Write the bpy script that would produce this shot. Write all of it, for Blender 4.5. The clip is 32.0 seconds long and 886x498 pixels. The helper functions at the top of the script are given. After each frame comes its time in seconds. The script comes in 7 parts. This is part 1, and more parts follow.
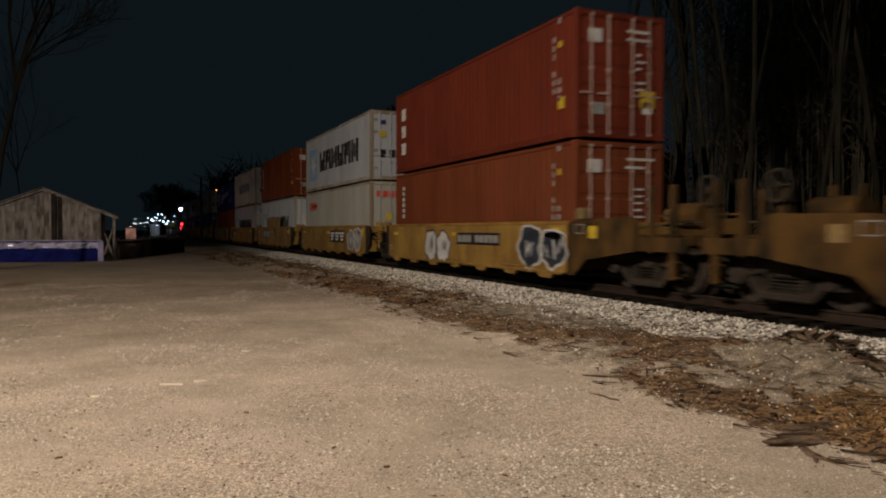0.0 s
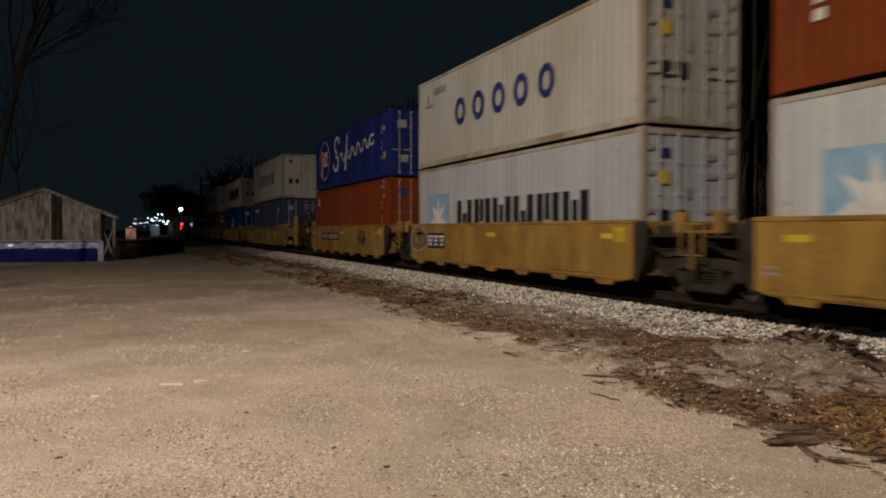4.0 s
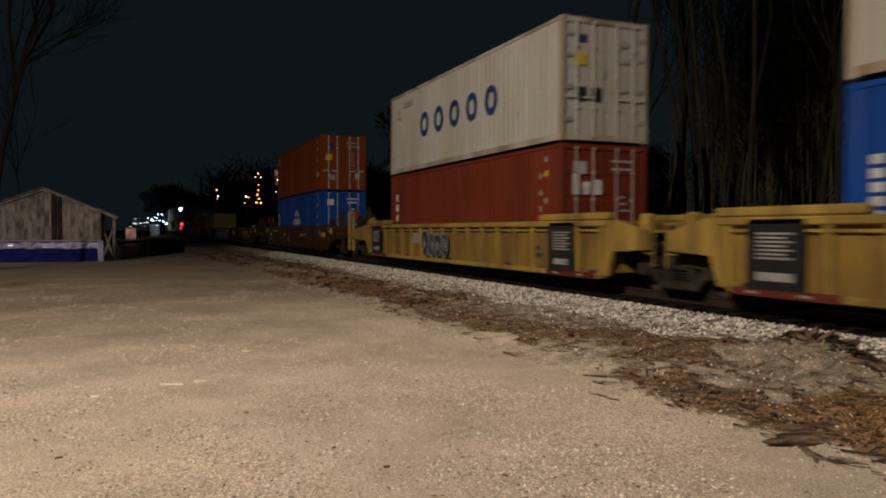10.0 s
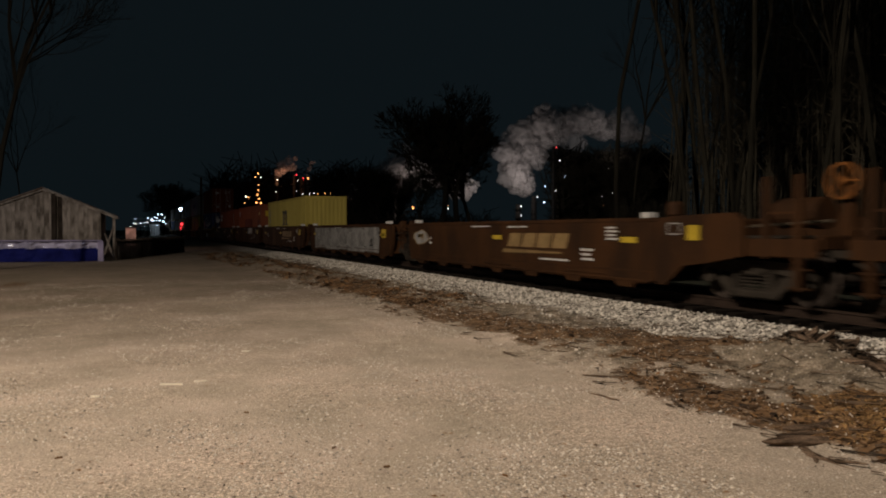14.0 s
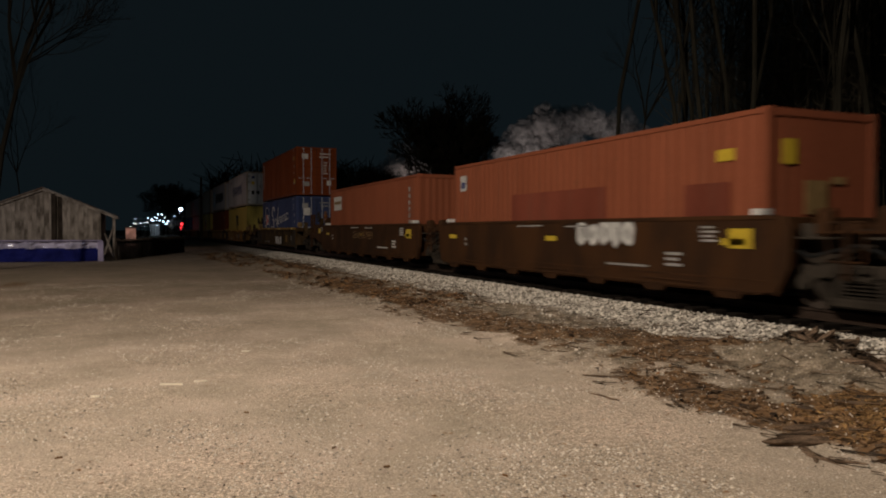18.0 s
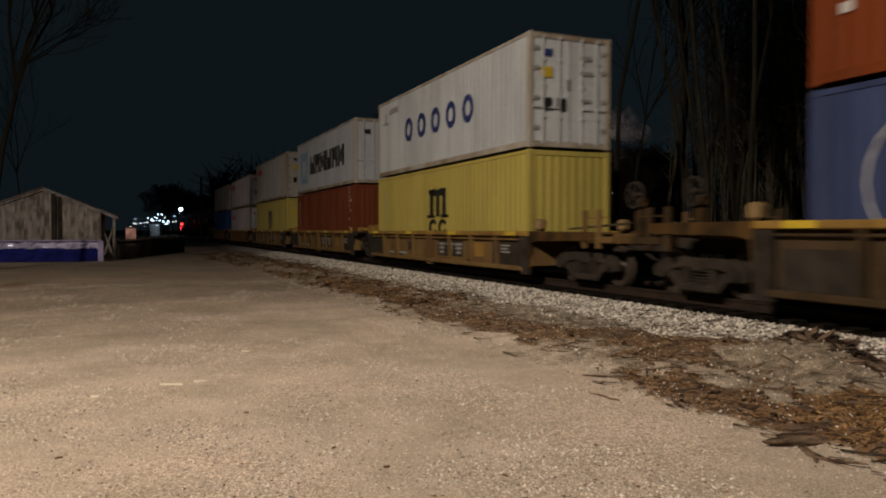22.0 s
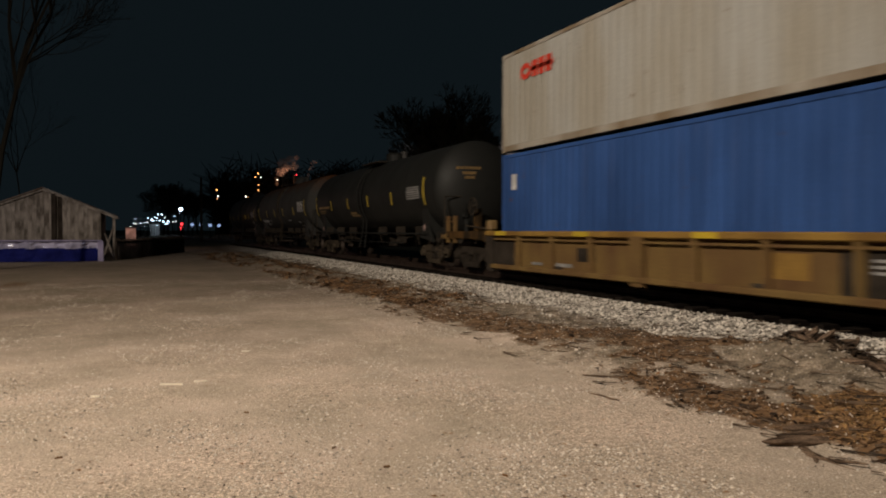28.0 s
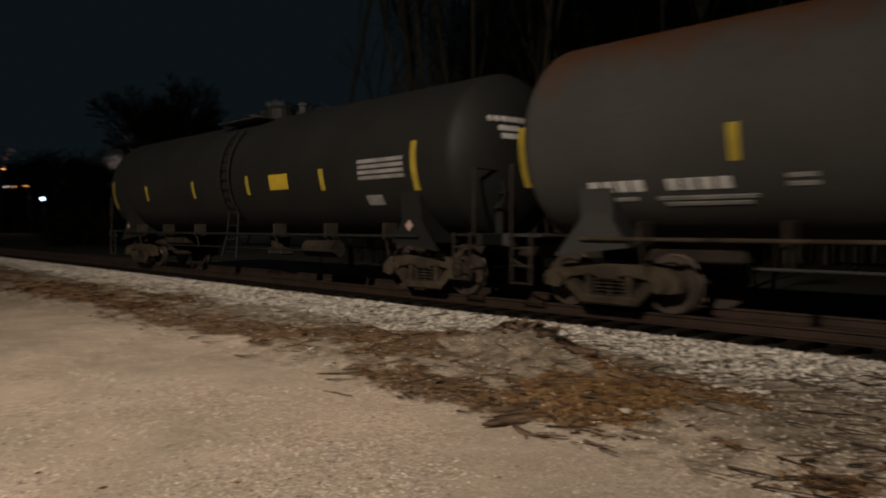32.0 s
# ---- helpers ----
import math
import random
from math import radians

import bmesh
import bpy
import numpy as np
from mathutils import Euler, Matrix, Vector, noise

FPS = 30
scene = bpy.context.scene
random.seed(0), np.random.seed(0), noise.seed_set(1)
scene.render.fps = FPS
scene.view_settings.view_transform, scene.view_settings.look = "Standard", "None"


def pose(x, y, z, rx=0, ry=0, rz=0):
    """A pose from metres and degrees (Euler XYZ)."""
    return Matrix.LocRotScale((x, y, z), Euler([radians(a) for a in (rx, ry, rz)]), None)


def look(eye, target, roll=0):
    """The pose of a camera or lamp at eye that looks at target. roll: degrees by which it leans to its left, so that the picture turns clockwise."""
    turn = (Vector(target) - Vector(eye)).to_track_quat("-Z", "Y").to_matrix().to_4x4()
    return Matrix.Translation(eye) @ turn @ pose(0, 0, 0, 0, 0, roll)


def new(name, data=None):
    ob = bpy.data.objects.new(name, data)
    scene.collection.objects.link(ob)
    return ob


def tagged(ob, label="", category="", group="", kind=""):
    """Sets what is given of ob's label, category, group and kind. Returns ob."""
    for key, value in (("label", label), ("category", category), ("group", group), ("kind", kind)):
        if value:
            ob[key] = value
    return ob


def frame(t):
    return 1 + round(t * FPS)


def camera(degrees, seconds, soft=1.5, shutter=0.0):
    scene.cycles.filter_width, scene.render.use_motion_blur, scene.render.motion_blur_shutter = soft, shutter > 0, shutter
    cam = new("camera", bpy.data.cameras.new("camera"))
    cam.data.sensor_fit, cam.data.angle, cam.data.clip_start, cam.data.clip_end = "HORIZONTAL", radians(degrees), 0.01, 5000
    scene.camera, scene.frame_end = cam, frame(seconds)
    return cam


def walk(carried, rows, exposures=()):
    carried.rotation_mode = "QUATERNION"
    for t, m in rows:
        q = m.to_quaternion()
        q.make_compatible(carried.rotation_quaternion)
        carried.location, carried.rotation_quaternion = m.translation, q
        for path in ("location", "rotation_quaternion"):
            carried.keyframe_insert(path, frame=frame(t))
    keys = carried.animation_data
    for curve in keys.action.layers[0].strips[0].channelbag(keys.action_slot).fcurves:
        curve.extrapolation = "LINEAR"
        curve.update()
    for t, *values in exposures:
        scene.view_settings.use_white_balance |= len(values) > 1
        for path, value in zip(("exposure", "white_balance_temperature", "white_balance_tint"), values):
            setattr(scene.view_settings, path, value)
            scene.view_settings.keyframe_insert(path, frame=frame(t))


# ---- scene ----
cam = camera(61.42, 32.0, soft=1.9, shutter=0.5)
EYE = (0.0, 0.0, 1.55)


def aim(pitch, roll, yaw):
    """Camera pose: degrees down, lean to the left, and turn to the left of the line across the track."""
    p, y = radians(pitch), radians(yaw)
    way = Vector((-math.sin(y) * math.cos(p), math.cos(y) * math.cos(p), -math.sin(p)))
    return look(EYE, Vector(EYE) + way * 10, roll)


STILL = aim(1.423, 0.112, 67.179)
walk(cam, [(0, STILL), (28.5, STILL), (29.0, aim(1.41, 0.115, 67.15)), (29.5, aim(1.39, 0.135, 67.09)), (30.0, aim(1.381, 0.165, 66.81)),
           (30.5, aim(1.36, 0.19, 65.28)), (31.0, aim(1.383, 0.25, 61.37)), (31.5, aim(1.413, 0.36, 55.08)), (32.0, aim(1.423, 0.30, 46.89))],
     exposures=[(0, -0.03), (2, 0.0), (10.5, 0.0), (12, -0.12), (14.5, -0.14), (16.5, -0.08), (18, -0.08), (20, -0.12), (22, 0.0), (28, 0.0), (29.5, -0.15), (31.0, -0.14), (31.5, -0.16), (32.0, -0.28)])

# ---- light: a night sky and the yard lamp behind the viewer ----
world = bpy.data.worlds.new("night")
scene.world = world
world.use_nodes = True
world.node_tree.nodes["Background"].inputs[0].default_value = (0.0043, 0.0072, 0.0090, 1)
world.node_tree.nodes["Background"].inputs[1].default_value = 1.0


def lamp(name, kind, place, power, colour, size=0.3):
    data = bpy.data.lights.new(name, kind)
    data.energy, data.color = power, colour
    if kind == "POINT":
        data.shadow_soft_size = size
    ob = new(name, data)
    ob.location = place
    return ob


yard = lamp("yard_lamp", "SPOT", (2.0, -17.0, 18.0), 42500, (1.0, 0.87, 0.72))
yard.data.spot_size, yard.data.spot_blend, yard.data.shadow_soft_size = radians(90), 1.0, 0.4
yard.matrix_world = look((2.0, -17.0, 18.0), (-14.3, -1.2, 0.0))

# ---- materials ----


def material(name, rgb, rough=0.6, metal=0.0, dark=0.55, scale=1.5, grain=0.25, bump=0.15, stretch=(1, 1, 1), stain=None, spread=0.12):
    """A worn surface: large stains, fine grain, a little relief and a change from piece to piece."""
    m = bpy.data.materials.new(name)
    m.use_nodes = True
    n, link = m.node_tree.nodes, m.node_tree.links.new
    b = n["Principled BSDF"]
    b.inputs["Metallic"].default_value = metal
    b.inputs["Specular IOR Level"].default_value = 0.5 if metal > 0.3 or rough < 0.3 else 0.22 if rough < 0.6 else 0.07
    tc, info, add, mp = n.new("ShaderNodeTexCoord"), n.new("ShaderNodeObjectInfo"), n.new("ShaderNodeVectorMath"), n.new("ShaderNodeMapping")
    mul = n.new("ShaderNodeMath")
    mul.operation, mul.inputs[1].default_value = "MULTIPLY", 37.0
    link(info.outputs["Random"], mul.inputs[0])
    link(tc.outputs["Object"], add.inputs[0])
    link(mul.outputs[0], add.inputs[1])
    link(add.outputs[0], mp.inputs[0])
    mp.inputs["Scale"].default_value = stretch
    big, fine = n.new("ShaderNodeTexNoise"), n.new("ShaderNodeTexNoise")
    big.inputs["Scale"].default_value, big.inputs["Detail"].default_value = scale, 6
    fine.inputs["Scale"].default_value, fine.inputs["Detail"].default_value = scale * 22, 3
    link(mp.outputs[0], big.inputs["Vector"])
    link(add.outputs[0], fine.inputs["Vector"])
    ramp = n.new("ShaderNodeValToRGB")
    ramp.color_ramp.elements[0].position, ramp.color_ramp.elements[1].position = 0.36, 0.62
    st = stain or [c * dark for c in rgb]
    ramp.color_ramp.elements[0].color, ramp.color_ramp.elements[1].color = (*st, 1), (*rgb, 1)
    link(big.outputs["Fac"], ramp.inputs[0])
    g = n.new("ShaderNodeMapRange")
    g.inputs[1].default_value, g.inputs[2].default_value, g.inputs[3].default_value, g.inputs[4].default_value = 0.3, 0.7, 1 - grain, 1 + grain
    link(fine.outputs["Fac"], g.inputs[0])
    vary = n.new("ShaderNodeMapRange")
    vary.inputs[3].default_value, vary.inputs[4].default_value = 1 - spread, 1 + spread
    link(info.outputs["Random"], vary.inputs[0])
    prod = n.new("ShaderNodeMath")
    prod.operation = "MULTIPLY"
    link(g.outputs[0], prod.inputs[0])
    link(vary.outputs[0], prod.inputs[1])
    mix = n.new("ShaderNodeVectorMath")
    mix.operation = "SCALE"
    link(ramp.outputs[0], mix.inputs[0])
    link(prod.outputs[0], mix.inputs["Scale"])
    link(mix.outputs[0], b.inputs["Base Color"])
    rr = n.new("ShaderNodeMapRange")
    rr.inputs[3].default_value, rr.inputs[4].default_value = min(1, rough + 0.15), max(0.05, rough - 0.12)
    link(big.outputs["Fac"], rr.inputs[0])
    link(rr.outputs[0], b.inputs["Roughness"])
    bp = n.new("ShaderNodeBump")
    bp.inputs["Strength"].default_value, bp.inputs["Distance"].default_value = bump, 0.01
    link(fine.outputs["Fac"], bp.inputs["Height"])
    link(bp.outputs[0], b.inputs["Normal"])
    return m


def glow(name, rgb, strength):
    m = bpy.data.materials.new(name)
    m.use_nodes = True
    b = m.node_tree.nodes["Principled BSDF"]
    b.inputs["Base Color"].default_value = (*rgb, 1)
    b.inputs["Emission Color"].default_value, b.inputs["Emission Strength"].default_value = (*rgb, 1), strength
    return m


def paint(name, rgb, dark=0.62, rough=0.62, stain=None, grain=0.08):
    """Container paint: faded patches, dirt that has run down, rust spots."""
    m = material(name, rgb, rough, 0, dark, 0.9, grain, 0.06, (1, 1, 0.25), stain, 0.06)
    n, link = m.node_tree.nodes, m.node_tree.links.new
    b = n["Principled BSDF"]
    base = b.inputs["Base Color"].links[0].from_socket
    info, tc, add, mp, run, spot = n.new("ShaderNodeObjectInfo"), n.new("ShaderNodeTexCoord"), n.new("ShaderNodeVectorMath"), n.new("ShaderNodeMapping"), n.new("ShaderNodeTexNoise"), n.new("ShaderNodeTexNoise")
    shift = n.new("ShaderNodeMath")
    shift.operation, shift.inputs[1].default_value = "MULTIPLY", 53.0
    link(info.outputs["Random"], shift.inputs[0])
    link(tc.outputs["Object"], add.inputs[0])
    link(shift.outputs[0], add.inputs[1])
    link(add.outputs[0], mp.inputs[0])
    mp.inputs["Scale"].default_value = (5.0, 5.0, 0.35)
    link(mp.outputs[0], run.inputs["Vector"])
    link(add.outputs[0], spot.inputs["Vector"])
    run.inputs["Scale"].default_value, run.inputs["Detail"].default_value = 1.0, 5
    spot.inputs["Scale"].default_value, spot.inputs["Detail"].default_value = 4.0, 6
    for tex, lo, hi, rgb2, amount in ((run, 0.56, 0.78, (0.085, 0.066, 0.048), 0.26), (spot, 0.69, 0.75, (0.10, 0.045, 0.020), 0.6)):
        k, mx = n.new("ShaderNodeMapRange"), n.new("ShaderNodeMix")
        k.inputs[1].default_value, k.inputs[2].default_value, k.inputs[4].default_value = lo, hi, amount
        link(tex.outputs["Fac"], k.inputs[0])
        mx.data_type = "RGBA"
        link(k.outputs[0], mx.inputs[0])
        link(base, mx.inputs[6])
        mx.inputs[7].default_value = (*rgb2, 1)
        base = mx.outputs[2]
    link(base, b.inputs["Base Color"])
    return m


BURGUNDY = paint("burgundy_paint", (0.122, 0.023, 0.012), 0.75)
RUSTRED = paint("rust_red_paint", (0.156, 0.035, 0.0095), 0.75)
BROWNRED = paint("brown_red_paint", (0.142, 0.038, 0.016), 0.75)
SALMON = paint("faded_red_paint", (0.205, 0.062, 0.031), 0.85)
PATCH = paint("patched_red_paint", (0.160, 0.043, 0.026), 0.7)
WHITE = paint("white_paint", (0.43, 0.44, 0.45), 0.8, 0.62)
CREAM = paint("cream_white_paint", (0.345, 0.338, 0.315), 0.78, 0.62, (0.30, 0.275, 0.23))
GREYWHITE = paint("grey_white_paint", (0.345, 0.35, 0.375), 0.85, 0.62)
CREAMRAIL = paint("rust_streaked_pale_paint", (0.33, 0.30, 0.255), 0.6, 0.65, (0.19, 0.14, 0.09))
NAVY = paint("navy_paint", (0.012, 0.022, 0.13))
SLATE = paint("slate_blue_paint", (0.035, 0.05, 0.10))
BLUE = paint("blue_paint", (0.009, 0.050, 0.24), 0.75)
MIDBLUE = paint("mid_blue_paint", (0.035, 0.085, 0.25))
FADEDBLUE = paint("faded_blue_paint", (0.045, 0.060, 0.135))
YELLOWBOX = paint("lemon_yellow_paint", (0.375, 0.300, 0.075), 0.85)
CARYELLOW = material("worn_yellow_paint", (0.265, 0.155, 0.038), 0.6, 0, 0.45, 1.3, 0.16, 0.1, (1, 1, 0.5), (0.165, 0.092, 0.028), 0.05)
RIBYELLOW = material("worn_olive_yellow_paint", (0.285, 0.185, 0.044), 0.6, 0, 0.45, 1.6, 0.16, 0.1, (1, 1, 0.4), (0.150, 0.092, 0.030), 0.05)
GRIMY = material("grimy_yellow_steel", (0.082, 0.043, 0.014), 0.75, 0, 0.4, 1.9, 0.25, 0.1, (1, 1, 0.6), (0.020, 0.014, 0.008), 0.08)
DULLYELLOW = material("dull_orange_yellow_paint", (0.155, 0.078, 0.021), 0.7, 0, 0.4, 1.5, 0.2, 0.1, (1, 1, 0.5), (0.075, 0.038, 0.014), 0.05)
CAROCHRE = material("dull_ochre_paint", (0.165, 0.104, 0.038), 0.7, 0, 0.4, 1.3, 0.14, 0.1, (1, 1, 0.5), (0.11, 0.06, 0.028), 0.05)
CARBROWN = material("mineral_brown_paint", (0.047, 0.0205, 0.0085), 0.65, 0, 0.6, 1.2, 0.14, 0.1, (1, 1, 0.5), (0.026, 0.013, 0.007), 0.05)
CARGREY = material("silver_graffiti_paint", (0.24, 0.23, 0.22), 0.6, 0, 0.55, 2.0)
DARKSTEEL = material("grimy_steel", (0.045, 0.036, 0.028), 0.75, 0.2, 0.6, 2.5)
WHEELSTEEL = material("wheel_steel", (0.10, 0.075, 0.06), 0.55, 0.6, 0.6, 3)
FRAMESTEEL = material("dusty_truck_steel", (0.068, 0.052, 0.036), 0.8, 0.1, 0.5, 2.5)
RAILSTEEL = material("rail_steel", (0.09, 0.06, 0.045), 0.5, 0.7, 0.6, 3)
TANKBLACK = material("black_tank_paint", (0.0150, 0.0150, 0.0135), 0.59, 0, 0.75, 0.8, 0.08, 0.03)
TANKGREY = material("grey_tank_paint", (0.042, 0.040, 0.038), 0.72, 0, 0.85, 0.7, 0.08, 0.05)


def rust_topped(name, rgb, rust):
    """Tank paint with rust that has run down from the top in uneven tongues."""
    m = material(name, rgb, 0.72, 0, 0.85, 0.7, 0.08, 0.05)
    n, link = m.node_tree.nodes, m.node_tree.links.new
    b = n["Principled BSDF"]
    base = b.inputs["Base Color"].links[0].from_socket
    tc, sep, t, k, r, mx = n.new("ShaderNodeTexCoord"), n.new("ShaderNodeSeparateXYZ"), n.new("ShaderNodeTexNoise"), n.new("ShaderNodeMath"), n.new("ShaderNodeMapRange"), n.new("ShaderNodeMix")
    link(tc.outputs["Object"], sep.inputs[0])
    link(tc.outputs["Object"], t.inputs["Vector"])
    t.inputs["Scale"].default_value, t.inputs["Detail"].default_value = 1.1, 8
    k.operation, k.inputs[1].default_value = "MULTIPLY_ADD", 1.5
    link(t.outputs["Fac"], k.inputs[0])
    link(sep.outputs[2], k.inputs[2])
    r.inputs[1].default_value, r.inputs[2].default_value = 1.55, 2.25
    link(k.outputs[0], r.inputs[0])
    mx.data_type = "RGBA"
    link(r.outputs[0], mx.inputs[0])
    link(base, mx.inputs[6])
    mx.inputs[7].default_value = (*rust, 1)
    link(mx.outputs[2], b.inputs["Base Color"])
    return m


TANKRUST = rust_topped("rust_topped_grey_paint", (0.046, 0.044, 0.041), (0.066, 0.027, 0.012))
MARKWHITE = material("white_marking", (0.52, 0.50, 0.48), 0.5, 0, 0.75, 3)
MARKBLACK = material("black_marking", (0.015, 0.014, 0.013), 0.5, 0, 0.8, 3)
MARKNAVY = material("navy_marking", (0.02, 0.03, 0.12), 0.5, 0, 0.8, 3)
MARKRED = material("red_marking", (0.55, 0.05, 0.03), 0.5, 0, 0.8, 3)
MARKSKY = material("sky_blue_marking", (0.22, 0.345, 0.48), 0.5, 0, 0.85, 3)
MARKYELLOW = material("reflective_yellow", (0.46, 0.32, 0.03), 0.4, 0, 0.85, 5)
MARKGREY = material("grey_marking", (0.26, 0.25, 0.24), 0.5, 0, 0.7, 3)
MARKTAN = material("tan_marking", (0.21, 0.135, 0.058), 0.5, 0, 0.7, 3)
MARKDARK = material("dark_spray_paint", (0.03, 0.035, 0.045), 0.6, 0, 0.6, 3)
SIGNRED = material("faded_red_paint_stripe", (0.115, 0.026, 0.018), 0.6, 0, 0.6, 3)
BARPINK = paint("pale_pink_painted_steel", (0.36, 0.25, 0.22))
RUSTWHEEL = material("rusty_orange_steel", (0.20, 0.075, 0.02), 0.8, 0, 0.5, 4)
DARKBROWN = material("grimy_dark_brown_steel", (0.060, 0.038, 0.020), 0.8, 0, 0.5, 1.5, 0.2, 0.1, (1, 1, 0.5))
# Darker yellow puts the shade between ribs into the paint, with dirt streaks.
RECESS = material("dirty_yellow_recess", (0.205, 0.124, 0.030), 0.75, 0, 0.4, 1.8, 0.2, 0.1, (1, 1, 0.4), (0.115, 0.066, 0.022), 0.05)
DOMEGREY = material("dull_grey_fitting", (0.060, 0.058, 0.055), 0.7, 0, 0.6, 3)
TANKSTRIPE = material("worn_yellow_strip", (0.36, 0.26, 0.03), 0.5, 0, 0.75, 4)
PALETANK = material("scuffed_pale_grey_paint", (0.074, 0.070, 0.066), 0.72, 0, 0.82, 1.0, 0.08, 0.05)
MASTIC = material("black_gasket", (0.02, 0.02, 0.02), 0.7)

# ---- mesh building ----


class Geo:
    """Gathers vertices and faces for one mesh."""

    def __init__(self):
        self.v, self.f = [], []

    def add(self, verts, faces):
        k = len(self.v)
        self.v += [tuple(p) for p in verts]
        self.f += [tuple(i + k for i in f) for f in faces]
        return self

    def box(self, x0, x1, y0, y1, z0, z1, c=0.0):
        """A box, its edges cut by c."""
        if c <= 0:
            vs = [(x, y, z) for z in (z0, z1) for y in (y0, y1) for x in (x0, x1)]
            return self.add(vs, [(0, 2, 3, 1), (4, 5, 7, 6), (0, 1, 5, 4), (2, 6, 7, 3), (0, 4, 6, 2), (1, 3, 7, 5)])
        vs, idx = [], {}
        for sx in (0, 1):
            for sy in (0, 1):
                for sz in (0, 1):
                    p = (x1 if sx else x0, y1 if sy else y0, z1 if sz else z0)
                    d = (-c if sx else c, -c if sy else c, -c if sz else c)
                    for k in range(3):
                        idx[sx, sy, sz, k] = len(vs)
                        vs.append(tuple(p[j] + (0 if j == k else d[j]) for j in range(3)))
        fs = []
        for k in range(3):
            a, b = [j for j in range(3) if j != k]
            for s in (0, 1):
                ring = []
                for u, w in ((0, 0), (1, 0), (1, 1), (0, 1)):
                    q = [0, 0, 0]
                    q[k], q[a], q[b] = s, u, w
                    ring.append(idx[(*q, k)])
                fs.append(tuple(ring))
            for u in (0, 1):
                for w in (0, 1):
                    q0, q1 = [0, 0, 0], [0, 0, 0]
                    q0[k], q1[k] = 0, 1
                    q0[a] = q1[a] = u
                    q0[b] = q1[b] = w
                    fs.append((idx[(*q0, a)], idx[(*q1, a)], idx[(*q1, b)], idx[(*q0, b)]))
        for sx in (0, 1):
            for sy in (0, 1):
                for sz in (0, 1):
                    fs.append(tuple(idx[sx, sy, sz, k] for k in range(3)))
        return self.add(vs, fs)

    def tube(self, a, b, r, r2=None, n=8):
        a, b = Vector(a), Vector(b)
        d = (b - a).normalized()
        u = d.orthogonal().normalized()
        w = d.cross(u)
        r2 = r if r2 is None else r2
        vs = []
        for p, q in ((a, r), (b, r2)):
            vs += [p + (u * math.cos(2 * math.pi * i / n) + w * math.sin(2 * math.pi * i / n)) * q for i in range(n)]
        fs = [(i, (i + 1) % n, n + (i + 1) % n, n + i) for i in range(n)] + [tuple(range(n - 1, -1, -1)), tuple(range(n, 2 * n))]
        return self.add(vs, fs)

    def pipe(self, pts, r, n=6):
        """One bent tube through the points."""
        pts = [Vector(p) for p in pts]
        vs = []
        for i, p in enumerate(pts):
            d = (pts[min(i + 1, len(pts) - 1)] - pts[max(i - 1, 0)]).normalized()
            u = d.cross(Vector((1, 0, 0)) if abs(d.x) < 0.9 else Vector((0, 1, 0))).normalized()
            w = d.cross(u)
            vs += [p + (u * math.cos(2 * math.pi * k / n) + w * math.sin(2 * math.pi * k / n)) * r for k in range(n)]
        m = len(pts)
        fs = [(i * n + k, i * n + (k + 1) % n, (i + 1) * n + (k + 1) % n, (i + 1) * n + k) for i in range(m - 1) for k in range(n)]
        return self.add(vs, fs + [tuple(range(n - 1, -1, -1)), tuple(range((m - 1) * n, m * n))])

    def prism(self, poly, axis, a0, a1):
        """A flat outline in the two other axes, drawn out along an axis."""
        n = len(poly)

        def at(p, a):
            q = list(p)
            q.insert(axis, a)
            return q
        vs = [at(p, a0) for p in poly] + [at(p, a1) for p in poly]
        return self.add(vs, [(i, (i + 1) % n, n + (i + 1) % n, n + i) for i in range(n)] + [tuple(range(n - 1, -1, -1)), tuple(range(n, 2 * n))])

    def ring(self, cu, cv, ru, rv, wall, axis, a0, a1, n=24, start=0.0, end=1.0):
        """A flat band, whole or part of an oval, drawn out along an axis."""
        closed = end - start > 0.999
        k = n if closed else n + 1
        vs = []
        for i in range(k):
            t = 2 * math.pi * (start + (end - start) * i / n)
            for ra, rb in ((ru, rv), (ru - wall, rv - wall)):
                for a in (a0, a1):
                    q = [cu + ra * math.cos(t), cv + rb * math.sin(t)]
                    q.insert(axis, a)
                    vs.append(q)
        fs = []
        for i in range(n):
            p, q = 4 * i, 4 * ((i + 1) % k)
            fs += [(p, q, q + 1, p + 1), (p + 2, p + 3, q + 3, q + 2), (p, p + 2, q + 2, q), (p + 1, q + 1, q + 3, p + 3)]
        if not closed:
            fs += [(0, 1, 3, 2), (4 * n, 4 * n + 2, 4 * n + 3, 4 * n + 1)]
        return self.add(vs, fs)

    def lathe(self, profile, n=32):
        """Turn (x, r) pairs about the x axis."""
        vs, m = [], len(profile)
        for x, r in profile:
            vs += [(x, r * math.cos(2 * math.pi * i / n), r * math.sin(2 * math.pi * i / n)) for i in range(n)]
        fs = [(j * n + i, j * n + (i + 1) % n, (j + 1) * n + (i + 1) % n, (j + 1) * n + i) for j in range(m - 1) for i in range(n)]
        return self.add(vs, fs)

    def mesh(self, name, mat, smooth=False):
        me = bpy.data.meshes.new(name)
        me.from_pydata(self.v, [], self.f)
        me.materials.append(mat)
        bm = bmesh.new()
        bm.from_mesh(me)
        bmesh.ops.recalc_face_normals(bm, faces=bm.faces)
        bm.to_mesh(me)
        bm.free()
        if smooth:
            me.polygons.foreach_set("use_smooth", [True] * len(me.polygons))
            me.set_sharp_from_angle(angle=radians(40))
        return me


